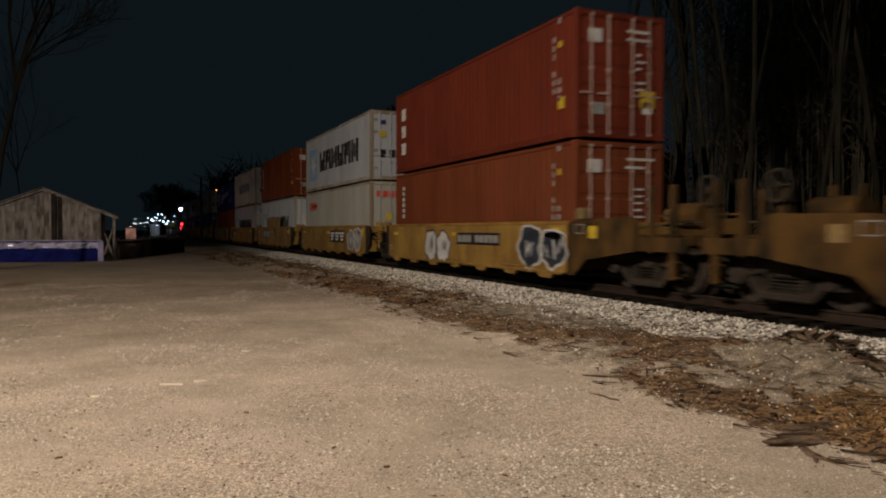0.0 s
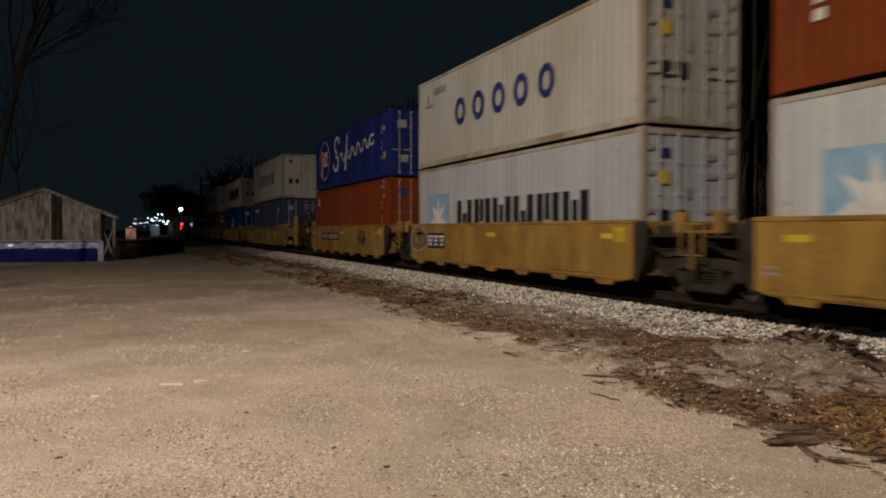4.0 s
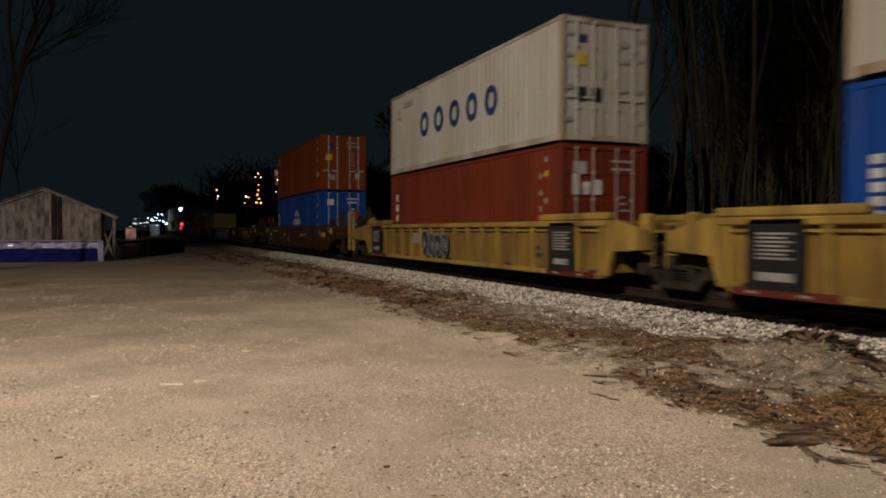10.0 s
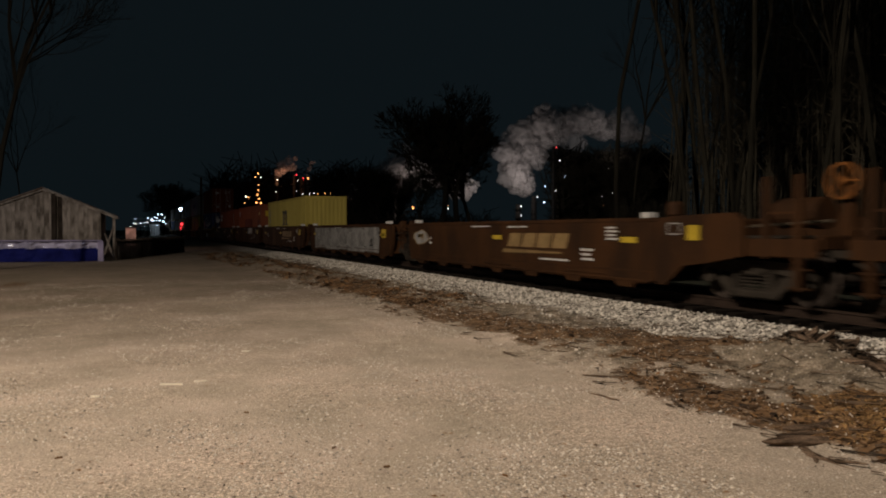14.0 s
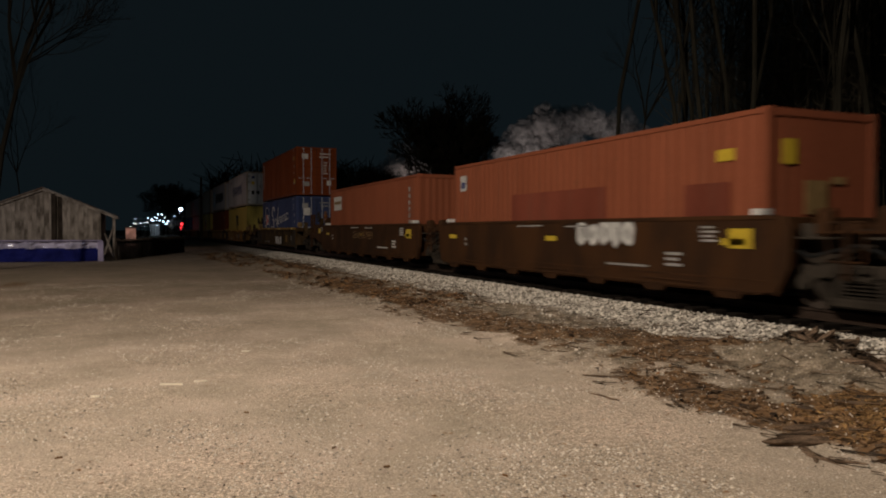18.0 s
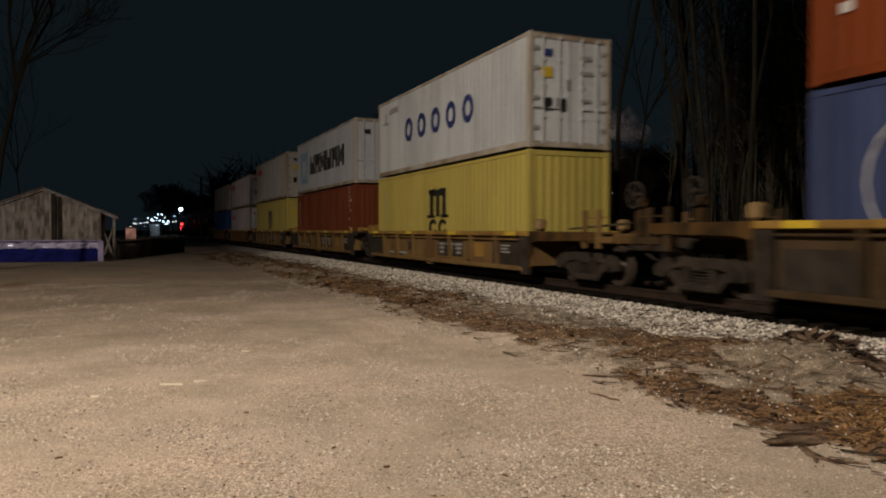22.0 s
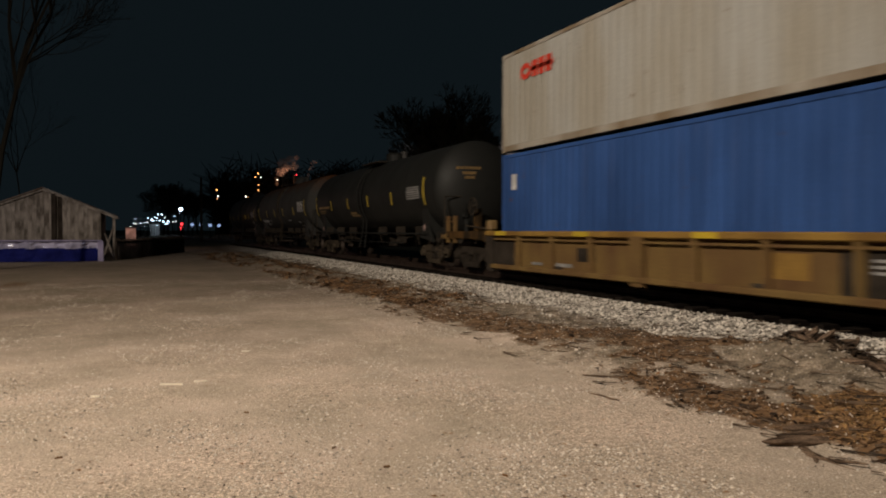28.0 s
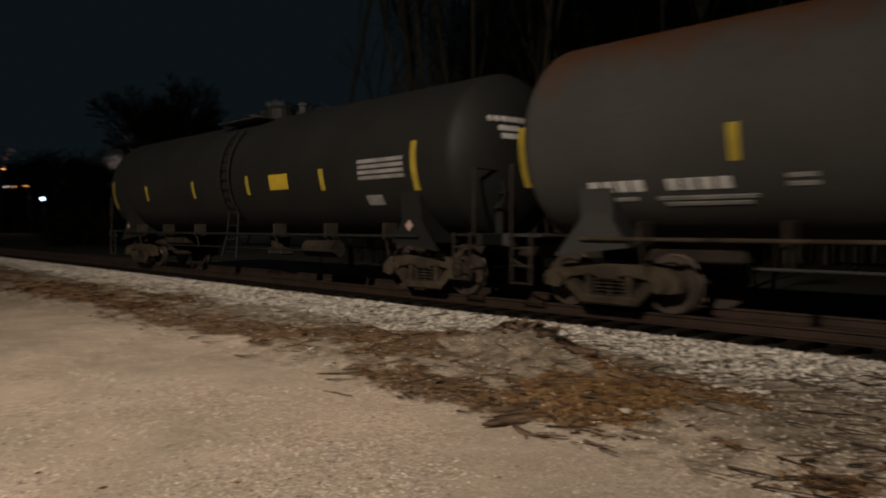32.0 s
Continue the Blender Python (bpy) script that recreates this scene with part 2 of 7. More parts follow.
def part(name, geo, mat, parent=None, label="", smooth=False, place=None):
    me = geo if isinstance(geo, bpy.types.Mesh) else geo.mesh(name, mat, smooth)
    ob = new(name, me)
    if parent:
        ob.parent = parent
    if place:
        ob.location = place
    if label:
        ob["label"] = label
    return ob


def empty(name):
    ob = new(name)
    ob.empty_display_size = 0.3
    return ob


SPEED = 12.163
RAIL = 0.37
TRACK = 10.46
MOVERS = []
WHEELS = []


def on_train(ob, x, z=0.0):
    """Set a thing on the train, x metres along the track at the start."""
    ob.location = (x, TRACK, RAIL + z)
    MOVERS.append((ob, x, RAIL + z))
    return ob

# ---- shipping containers ----
SIDE_CACHE = {}


def corrugated(x0, x1, z0, z1, y, depth, pitch, axis="x"):
    """A sheet with upright folds; its outer faces lie at y, its inner ones depth further in."""
    g = Geo()
    n = max(2, round((x1 - x0) / pitch))
    w = (x1 - x0) / n
    prof = []
    for i in range(n):
        a = x0 + i * w
        prof += [(a, 0), (a + w * 0.26, 0), (a + w * 0.5, depth), (a + w * 0.76, depth)]
    prof.append((x1, 0))
    s = 1 if y < 0 else -1
    for (a, da), (b, db) in zip(prof, prof[1:]):
        ya, yb = y + s * da, y + s * db
        if axis == "x":
            g.add([(a, ya, z0), (b, yb, z0), (b, yb, z1), (a, ya, z1)], [(0, 1, 2, 3)])
        else:
            ya, yb = y - da, y - db
            g.add([(ya, a, z0), (yb, b, z0), (yb, b, z1), (ya, a, z1)], [(0, 1, 2, 3)])
    return g


CL, CW = 12.19, 2.44
H96, H86 = 2.896, 2.591


def container(x_rear, z, h, mat, label, end="doors", fold=0.024, pitch=0.278, bars=None):
    """A forty-foot box, its rear end x_rear along the track, its base z above the rail."""
    box = empty("shipping_container")
    tagged(box, label, "shipping container", "containers on the train")
    fm = (CREAMRAIL if mat in (CREAM, WHITE, GREYWHITE) else mat)
    hx, hy = CL / 2, CW / 2
    key = (mat.name, fm.name, h, fold, end, bars.name if bars else "")
    if key not in SIDE_CACHE:
        g = Geo().box(hx - 0.14, hx, hy - 0.13, hy, 0.0, h, 0.012)
        for z0 in (-0.003, h - 0.12):
            g.box(hx - 0.178, hx + 0.004, hy - 0.162, hy + 0.004, z0, z0 + 0.123, 0.014)
        frame_mesh = g.mesh("corner_post", fm)
        g = Geo()
        for sy in (-1, 1):
            for z0, z1 in ((0.02, 0.17), (h - 0.10, h - 0.01)):
                ya, yb = sorted((sy * (hy - 0.002), sy * (hy - 0.07)))
                g.box(-hx + 0.14, hx - 0.14, ya, yb, z0, z1, 0.008)
        for z0, z1 in ((0.02, 0.16), (h - 0.14, h - 0.01)):
            for sx in (-1, 1):
                xa, xb = sorted((sx * (hx - 0.004), sx * (hx - 0.10)))
                g.box(xa, xb, -hy + 0.13, hy - 0.13, z0, z1, 0.008)
        rail_mesh = g.mesh("rail", fm)
        near = corrugated(-hx + 0.14, hx - 0.14, 0.17, h - 0.10, -hy + 0.012, fold, pitch).mesh("side_panel", mat)
        far = corrugated(-hx + 0.14, hx - 0.14, 0.17, h - 0.10, hy - 0.012, fold, pitch).mesh("side_panel", mat)
        roof = Geo().box(-hx + 0.05, hx - 0.05, -hy + 0.03, hy - 0.03, h - 0.06, h - 0.03).mesh("roof", mat)
        floor = Geo().box(-hx + 0.1, hx - 0.1, -hy + 0.05, hy - 0.05, 0.06, 0.16).mesh("underframe", MASTIC)
        back = corrugated(-hy + 0.13, hy - 0.13, 0.16, h - 0.14, -hx + 0.06, 0.03, 0.25, "y").mesh("end_panel", mat)
        front = corrugated(-hy + 0.13, hy - 0.13, 0.16, h - 0.14, hx - 0.02, 0.012, 0.25, "y").mesh("end_panel", mat)
        door = Geo()
        w = hy - 0.145
        prof = [(hx - 0.07, 0.17), (hx - 0.035, 0.17)]
        sunk = 0.015 if fold > 0.021 else 0.004
        for k in range(5):
            z0, z1 = 0.25 + k * (h - 0.5) / 5, 0.25 + (k + 1) * (h - 0.5) / 5 - 0.10
            prof += [(hx - 0.035, z0), (hx - 0.035 + sunk, z0 + 0.03), (hx - 0.035 + sunk, z1 - 0.03), (hx - 0.035, z1)]
        prof += [(hx - 0.035, h - 0.15), (hx - 0.07, h - 0.15)]
        door.prism([(x, z) for x, z in prof], 1, 0.01, w)
        gasket = Geo().box(hx - 0.06, hx - 0.03, -0.008, 0.008, 0.17, h - 0.15).mesh("door_gasket", MASTIC)
        bar = Geo().tube((0, 0, 0.12), (0, 0, h - 0.10), 0.021, n=8)
        for z0 in (0.10, h - 0.14, 0.75, 1.55, h - 0.7):
            bar.box(-0.03, 0.02, -0.045, 0.045, z0, z0 + 0.06)
        bar.box(0.0, 0.03, -0.02, 0.30, 1.0, 1.04)
        SIDE_CACHE[key] = (frame_mesh, rail_mesh, near, far, roof, floor, back, front, door.mesh("door", mat), gasket, bar.mesh("lock_bar", bars or mat))
    fr, ra, near, far, roof, floor, back, front, door, gasket, bar = SIDE_CACHE[key]
    for sx in (1, -1):
        for sy in (1, -1):
            part("corner_post", fr, fm, box).scale = (sx, sy, 1)
    part("rail", ra, fm, box)
    part("side_panel", near, mat, box)
    part("side_panel", far, mat, box)
    part("roof", roof, mat, box)
    part("underframe", floor, mat, box)
    part("end_panel", back, mat, box)
    if end == "doors":
        for s in (1, -1):
            d = part("door", door, mat, box)
            if s < 0:
                d.scale = (1, -1, 1)
            for y in (0.33, 0.80):
                part("lock_bar", bar, mat, d, place=(hx - 0.005, y, 0))
        part("gasket", gasket, MASTIC, box, "black rubber door seal")
    else:
        part("end_panel", front, mat, box)
    on_train(box, x_rear + hx, z)
    return box


def side_mark(box, name, polys, mat, label="", y=-CW / 2 - 0.004):
    """Flat paint on the near side: outlines in metres from the rear end and up from the base."""
    g = Geo()
    for p in polys:
        g.prism([(u - CL / 2, v) for u, v in p], 1, y, y + 0.010)
    return tagged(part(name, g, mat, box, label), kind="stuff" if len(polys) > 1 else "")


def end_mark(box, name, polys, mat, label="", x=CL / 2 + 0.004):
    """Flat paint on the end that faces forward: outlines across and up."""
    g = Geo()
    for p in polys:
        g.prism(p, 0, x - 0.012, x)
    return tagged(part(name, g, mat, box, label), kind="stuff" if len(polys) > 1 else "")


def rect(u0, u1, v0, v1, lean=0.0):
    return [(u0, v0), (u1, v0), (u1 + lean, v1), (u0 + lean, v1)]


def star(cu, cv, r, n=7):
    return [(cu + math.sin(math.pi * i / n) * (r if i % 2 == 0 else r * 0.42), cv + math.cos(math.pi * i / n) * (r if i % 2 == 0 else r * 0.42)) for i in range(2 * n)]


def ring_mark(box, name, rings, mat, label="", y=-CW / 2 - 0.004):
    g = Geo()
    for cu, cv, ru, rv, wall, a, b in rings:
        g.ring(cu - CL / 2, cv, ru, rv, wall, 1, y, y + 0.010, 20, a, b)
    return part(name, g, mat, box, label)


def bar_group(u0, u1, v0, v1, k):
    """Plain upright bars side by side, the middle one shorter."""
    w, h = u1 - u0, v1 - v0
    lo, hi = ((0.0, 0.62), (0.38, 1.0), (0.2, 0.8))[k % 3]
    return [rect(u0, u0 + w * 0.28, v0, v1), rect(u0 + w * 0.38, u0 + w * 0.60, v0 + h * lo, v0 + h * hi), rect(u0 + w * 0.70, u1, v0, v1)]


def star_logo(box, mat=MARKBLACK, v0=0.95, top=1.95):
    """A seven-pointed star on a pale square, and groups of heavy bars for the wordmark."""
    side_mark(box, "emblem", [rect(0.95, 2.6, v0 - 0.35, v0 + 1.3)], MARKSKY, "pale blue square emblem")
    side_mark(box, "star", [star(1.78, v0 + 0.50, 0.70)], MARKWHITE, "white seven-pointed star", y=-CW / 2 - 0.008)
    for k in range(6):
        u = 3.30 + k * 1.2
        side_mark(box, "wordmark_block", bar_group(u, u + 1.04, v0, top, k), mat)


def ring_logo(box, v=1.5, r=0.42):
    """Five dark rounded rings in a row and a small badge."""
    for k in range(5):
        u = 3.48 + k * 1.26
        ring_mark(box, "wordmark_ring", [(u, v, 0.38, r, 0.19, 0.0, 1.0)], MARKNAVY)
    side_mark(box, "badge", [rect(1.35, 2.35, 2.32, 2.52, 0.05)], MARKGREY, "small grey badge")
    side_mark(box, "badge", [rect(0.62, 1.22, 1.98, 2.04), rect(0.85, 0.93, 2.04, 2.4)], MARKGREY)


def globe_logo(box, v=1.02):
    """White half globe over a row of white blocks and a white stripe."""
    ring_mark(box, "globe", [(6.1, v + 0.52, 0.62, 0.52, 0.085, 0.02, 0.48), (6.1, v + 0.52, 0.26, 0.50, 0.075, 0.03, 0.47)], MARKWHITE, "white half-globe emblem")
    side_mark(box, "globe", [rect(5.66, 6.54, v + 0.76, v + 0.82)], MARKWHITE)
    ring_mark(box, "wordmark", [(5.36 + k * 0.37, v + 0.36, 0.19, 0.16, 0.085, 0.0, 1.0) for k in range(5)], MARKWHITE, "white block wordmark")
    side_mark(box, "wordmark", [rect(5.3 + k * 0.185, 5.44 + k * 0.185, v + 0.03, v + 0.13) for k in range(9)], MARKWHITE)


def arch_logo(box, v=1.25):
    """A black twin arch over two black hoops."""
    side_mark(box, "arch_logo", [rect(5.55, 5.83, v, v + 0.86), rect(6.08, 6.36, v, v + 0.86), rect(6.61, 6.89, v, v + 0.90), rect(5.42, 5.83, v + 0.74, v + 0.89),
                                 rect(5.82, 6.09, v + 0.68, v + 0.91), rect(6.35, 6.62, v + 0.68, v + 0.91), rect(5.3, 5.95, v - 0.04, v + 0.06), rect(6.5, 7.1, v - 0.04, v + 0.06)], MARKBLACK, "black twin-arch logo")
    ring_mark(box, "arch_logo", [(5.82, v - 0.34, 0.34, 0.26, 0.13, 0.08, 0.93), (6.62, v - 0.34, 0.34, 0.26, 0.13, 0.08, 0.93)], MARKBLACK)


def red_logo(box, v=2.25, u=0.98):
    """A small red wordmark drawn as a disc and bars."""
    ring_mark(box, "red_wordmark", [(u + 0.28, v, 0.27, 0.21, 0.13, 0, 1)], MARKRED, "small red wordmark")
    side_mark(box, "red_wordmark", [rect(u + 0.6 + k * 0.33, u + 0.85 + k * 0.33, v - 0.2, v + 0.2) for k in range(3)] + [rect(u + 0.5, u + 1.6, v - 0.05, v + 0.05)], MARKRED)


def script_logo(box, v=1.55, u=0.0, step=0.47):
    """A ringed flag emblem and a flowing white script drawn as strokes."""
    ring_mark(box, "emblem_ring", [(u + 1.9, v, 0.98, 0.98, 0.04, 0, 1)], MARKWHITE, "white ring with a flag")
    side_mark(box, "flag", [rect(u + 1.40, u + 1.56, v - 0.8, v + 0.5), rect(u + 1.5, u + 2.4, v - 0.3, v + 0.42, 0.04)], MARKWHITE)
    side_mark(box, "flag", [rect(u + 1.55, u + 1.95, v + 0.1, v + 0.42), rect(u + 1.95, u + 2.4, v - 0.12, v + 0.16), rect(u + 1.55, u + 1.9, v - 0.3, v - 0.02)], MARKRED, "red flag check", y=-CW / 2 - 0.008)
    for k in range(2):
        ring_mark(box, "script_stroke", [(u + 4.35 - 0.2 * k, v + 0.55 - 0.85 * k, 0.5, 0.42, 0.14, 0.02 if k == 0 else -0.5, 0.75 if k == 0 else 0.25)], MARKWHITE, "flowing white brush stroke")
    side_mark(box, "script_stroke", [rect(u + 5.75, u + 5.89, v - 0.75, v + 0.85, 0.35)], MARKWHITE)
    for k in range(10):
        c = u + 5.15 + k * step
        ring_mark(box, "script_stroke", [(c, v - 0.12 + 0.03 * k, step * 0.57, 0.25, 0.088, 0.0 if k % 2 == 0 else 0.5, 0.5 if k % 2 == 0 else 1.0)], MARKWHITE)
    ring_mark(box, "script_stroke", [(u + 5.25 + 10 * step, v + 0.22, 0.36, 0.24, 0.085, 0.1, 0.95)], MARKWHITE)


def upright_code(box, top, bottom, n=5, u=0.85, w=0.19, mat=MARKWHITE):
    """A column of bars for code that runs down the side by the rear post."""
    s = (top - bottom) / n
    side_mark(box, "side_code", [rect(u - w / 2, u + w / 2, bottom + k * s + s * 0.22, bottom + (k + 1) * s - s * 0.1) for k in range(n)], mat)


def near_post_code(box, h, yellow=True):
    """Small lettering and a yellow plate on the side by the front post."""
    rnd = random.Random(int(box.location.x * 7))
    for u, w, keep in ((11.22, 0.08, 0.5), (11.45, 0.11, 0.3)):
        side_mark(box, "side_code", [rect(u, u + w, 0.5 + k * 0.2, 0.63 + k * 0.2) for k in range(1, int(h / 0.24)) if rnd.random() < keep], MARKGREY)
    if yellow:
        for v, w in ((0.72, 0.26), (h - 0.75, 0.14)):
            side_mark(box, "yellow_plate", [rect(11.46, 11.46 + w, v, v + w)], MARKYELLOW, "yellow warning plate")


def door_marks(box, h, mat=MARKWHITE, plate=True, seed=1, patch=None):
    """Code lines, small plates and stickers on the doors."""
    r = random.Random(seed)
    lines = [rect(0.16 + r.uniform(0, .05), 0.16 + r.uniform(0.5, 0.8), h - 0.42 - k * 0.19, h - 0.36 - k * 0.19) for k in range(2)]
    lines += [rect(0.42, 0.42 + r.uniform(0.12, 0.3), h - 0.95 - k * 0.16, h - 0.90 - k * 0.16) for k in range(7) if r.random() < 0.8]
    end_mark(box, "door_code", lines, mat)
    end_mark(box, "emblem_plate", [rect(-0.88, -0.52, h - 0.72, h - 0.42)], patch or mat)
    if plate:
        end_mark(box, "yellow_plate", [rect(-0.95, -0.62, h - 1.32, h - 1.02)], MARKYELLOW, "yellow warning plate")
    end_mark(box, "data_plate", [rect(-0.75, -0.45, 0.55, 0.82)], MARKGREY)
    end_mark(box, "sticker", [rect(0.62, 0.88, 0.62, 0.9)], mat)


def cool_end(box, h):
    """The smooth end of an insulated box: two dark vents, labels, pale hinge straps and an upright seam."""
    for y in (-0.82, -0.40):
        end_mark(box, "vent_plate", [rect(y, y + 0.26, 0.95, 1.27)], MASTIC, "dark vent plate")
    end_mark(box, "label_plate", [rect(-0.86, -0.55, h - 1.12, h - 0.85)], MARKYELLOW)
    end_mark(box, "label_plate", [rect(-0.8, -0.55, h - 0.58, h - 0.40)], MARKNAVY)
    end_mark(box, "label_plate", [rect(0.3, 0.62, h - 0.62, h - 0.5), rect(0.28, 0.68, h - 1.0, h - 0.9), rect(0.3, 0.6, 1.2, 1.28), rect(-0.12, -0.02, 1.5, 1.75)], MARKGREY)
    end_mark(box, "hinge_strap", [rect(s * 1.02 - 0.1, s * 1.02 + 0.1, z, z + 0.10) for s in (-1, 1) for z in (0.45, 1.2, 1.95, h - 0.45)], MARKGREY, "pale hinge straps")

# ---- ground: one sheet with the gravel yard, the litter bank, the ballast and the fields beyond ----


def hump(x, y, cx, cy, rx, ry):
    return math.exp(-((x - cx) / rx) ** 2 - ((y - cy) / ry) ** 2)


def ramp01(v, a, b):
    t = max(0.0, min(1.0, (v - a) / (b - a)))
    return t * t * (3 - 2 * t)


def bank(x, y):
    """Height of the ground."""
    z = 0.0
    if 3.9 < y < 8.9:
        t = ramp01(y, 4.2, 5.6) * ramp01(y, 8.6, 7.3)
        z += t * (0.05 + 0.10 * max(0, noise.noise((x * 0.6, y * 0.8, 0)) + 0.2) + 0.045 * noise.noise((x * 2.1, y * 2.1, 5)) + 0.02 * noise.noise((x * 5.5, y * 5.5, 8)))
        rough = 0.16 * noise.noise((x * 2.4, y * 2.4, 1)) + 0.14 * noise.noise((x * 6.0, y * 6.0, 4))
        z += (1 + 1.6 * rough) * (0.34 * hump(x, y, -5.8, 6.62, 0.85, 0.55) + 0.15 * hump(x, y, -4.8, 6.35, 0.8, 0.45) + 0.12 * hump(x, y, -6.8, 6.15, 0.7, 0.40))
        z += (0.11 + 0.03 * noise.noise((x * 3, y * 3, 6))) * hump(x, y, -3.7, 5.35, 0.9, 0.5)
        z += 0.07 * hump(x, y, -7.9, 6.2, 0.8, 0.4) + 0.06 * hump(x, y, -9.7, 5.6, 1.0, 0.35)
        z += 0.12 * hump(x, y, -30, 5.6, 6, 0.9) + 0.16 * hump(x, y, -44, 5.4, 4, 0.8)
        if -26 < x < -1:
            z += cover(x, y)[0] * (0.06 * abs(noise.noise((x * 4.3, y * 4.3, 21))) + 0.035 * noise.noise((x * 2.6, y * 3.8, 23)) + 0.01)
    up = ramp01(y, 7.2, 8.35) * ramp01(y, 14.2, 13.0) * (1 - 0.55 * ramp01(y, 8.5, 8.95))
    z = max(z, 0) * (1 - up) + 0.215 * up
    if y < 4.3:
        z += 0.018 * noise.noise((x * 0.25, y * 0.25, 2)) + 0.006 * noise.noise((x * 1.4, y * 1.4, 3))
    if y > 16:
        z += 0.25 * min(1, (y - 16) / 20) * noise.noise((x * 0.06, y * 0.06, 9))
    return z


def cover(x, y):
    """How thick dead leaves and bark lie, and how rusty they are."""
    if y < 2.0:
        return 0.85 * hump(x, y, -24.2, -3.0, 1.7, 0.35), 0.0, 0.0
    if not 3.0 < y < 8.3:
        return 0.0, 0.0, 0.0
    band = ramp01(y + 0.5 * noise.noise((x * 0.35, 0, 2)) + 1.0 * ramp01(x, -28, -42), 4.35, 4.9) * ramp01(y + 0.7 * noise.noise((x * 0.5, 3, 2)), 7.3, 6.2)
    mound = ramp01(x, -7.3, -6.6) * ramp01(x, -3.9, -4.6) * ramp01(y + 0.25 * noise.noise((x * 2, 5, 2)), 7.65, 7.35)
    streak = noise.noise((x * 0.45 + y * 0.5, y * 1.6 - x * 0.12, 7)) + 0.6 * noise.noise((x * 1.5, y * 3.2, 9))
    c = band * (0.27 + 0.10 * ramp01(x, -9, -15) + 1.15 * streak + 0.6 * noise.noise((x * 3.1, y * 6.0, 3)) + 0.35 * noise.noise((x * 7.0, y * 11.0, 6)))
    rust = 1.05 * hump(x, y, -3.6, 5.3, 0.75, 0.42) + 0.9 * hump(x, y, -3.1, 5.8, 0.75, 0.5) + 0.75 * hump(x, y, -4.1, 6.4, 0.55, 0.45)
    brown = 0.95 * hump(x, y, -9.6, 5.45, 1.3, 0.30) + 0.9 * hump(x, y, -7.0, 6.0, 1.2, 0.45) + 0.95 * hump(x, y, -5.4, 4.75, 0.9, 0.32)
    brown += 1.1 * hump(x, y, -5.95, 6.80, 0.45, 0.22) + 0.9 * hump(x, y, -4.8, 6.65, 0.7, 0.16) + 0.9 * hump(x, y, -6.8, 6.2, 0.6, 0.3) + 0.6 * hump(x, y, -13, 5.1, 2.0, 0.3) + 0.7 * hump(x, y, -18, 5.4, 4, 0.5)
    c -= 0.75 * hump(x, y, -5.4, 6.10, 1.0, 0.42) + 0.9 * hump(x, y, -8.2, 4.55, 1.2, 0.28) + 0.5 * hump(x, y, -2.0, 6.2, 0.9, 1.4)
    return max(0.0, min(1.0, c + rust + brown)), max(0.0, min(1.0, rust * 1.3 + 0.25 * band)), mound


def spaced(stops):
    out = []
    for a, b, d in stops:
        n = max(1, round((b - a) / d))
        out += [a + (b - a) * i / n for i in range(n)]
    return out + [stops[-1][1]]


gx = spaced([(-3000, -400, 260), (-400, -120, 28), (-120, -50, 3.5), (-50, -20, 0.6), (-20, -12, 0.16), (-12, -1, 0.085), (-1, 6, 0.7), (6, 60, 9), (60, 3000, 490)])
gy = spaced([(-3000, -300, 300), (-300, -40, 26), (-40, -8, 3.2), (-8, 3.6, 0.4), (3.6, 8.8, 0.075), (8.8, 9.0, 0.1), (9.0, 15, 0.5), (15, 60, 4.5), (60, 300, 40), (300, 3000, 300)])
vs = [(x, y, bank(x, y)) for y in gy for x in gx]
nx = len(gx)
fs = [(j * nx + i, j * nx + i + 1, (j + 1) * nx + i + 1, (j + 1) * nx + i) for j in range(len(gy) - 1) for i in range(nx - 1)]


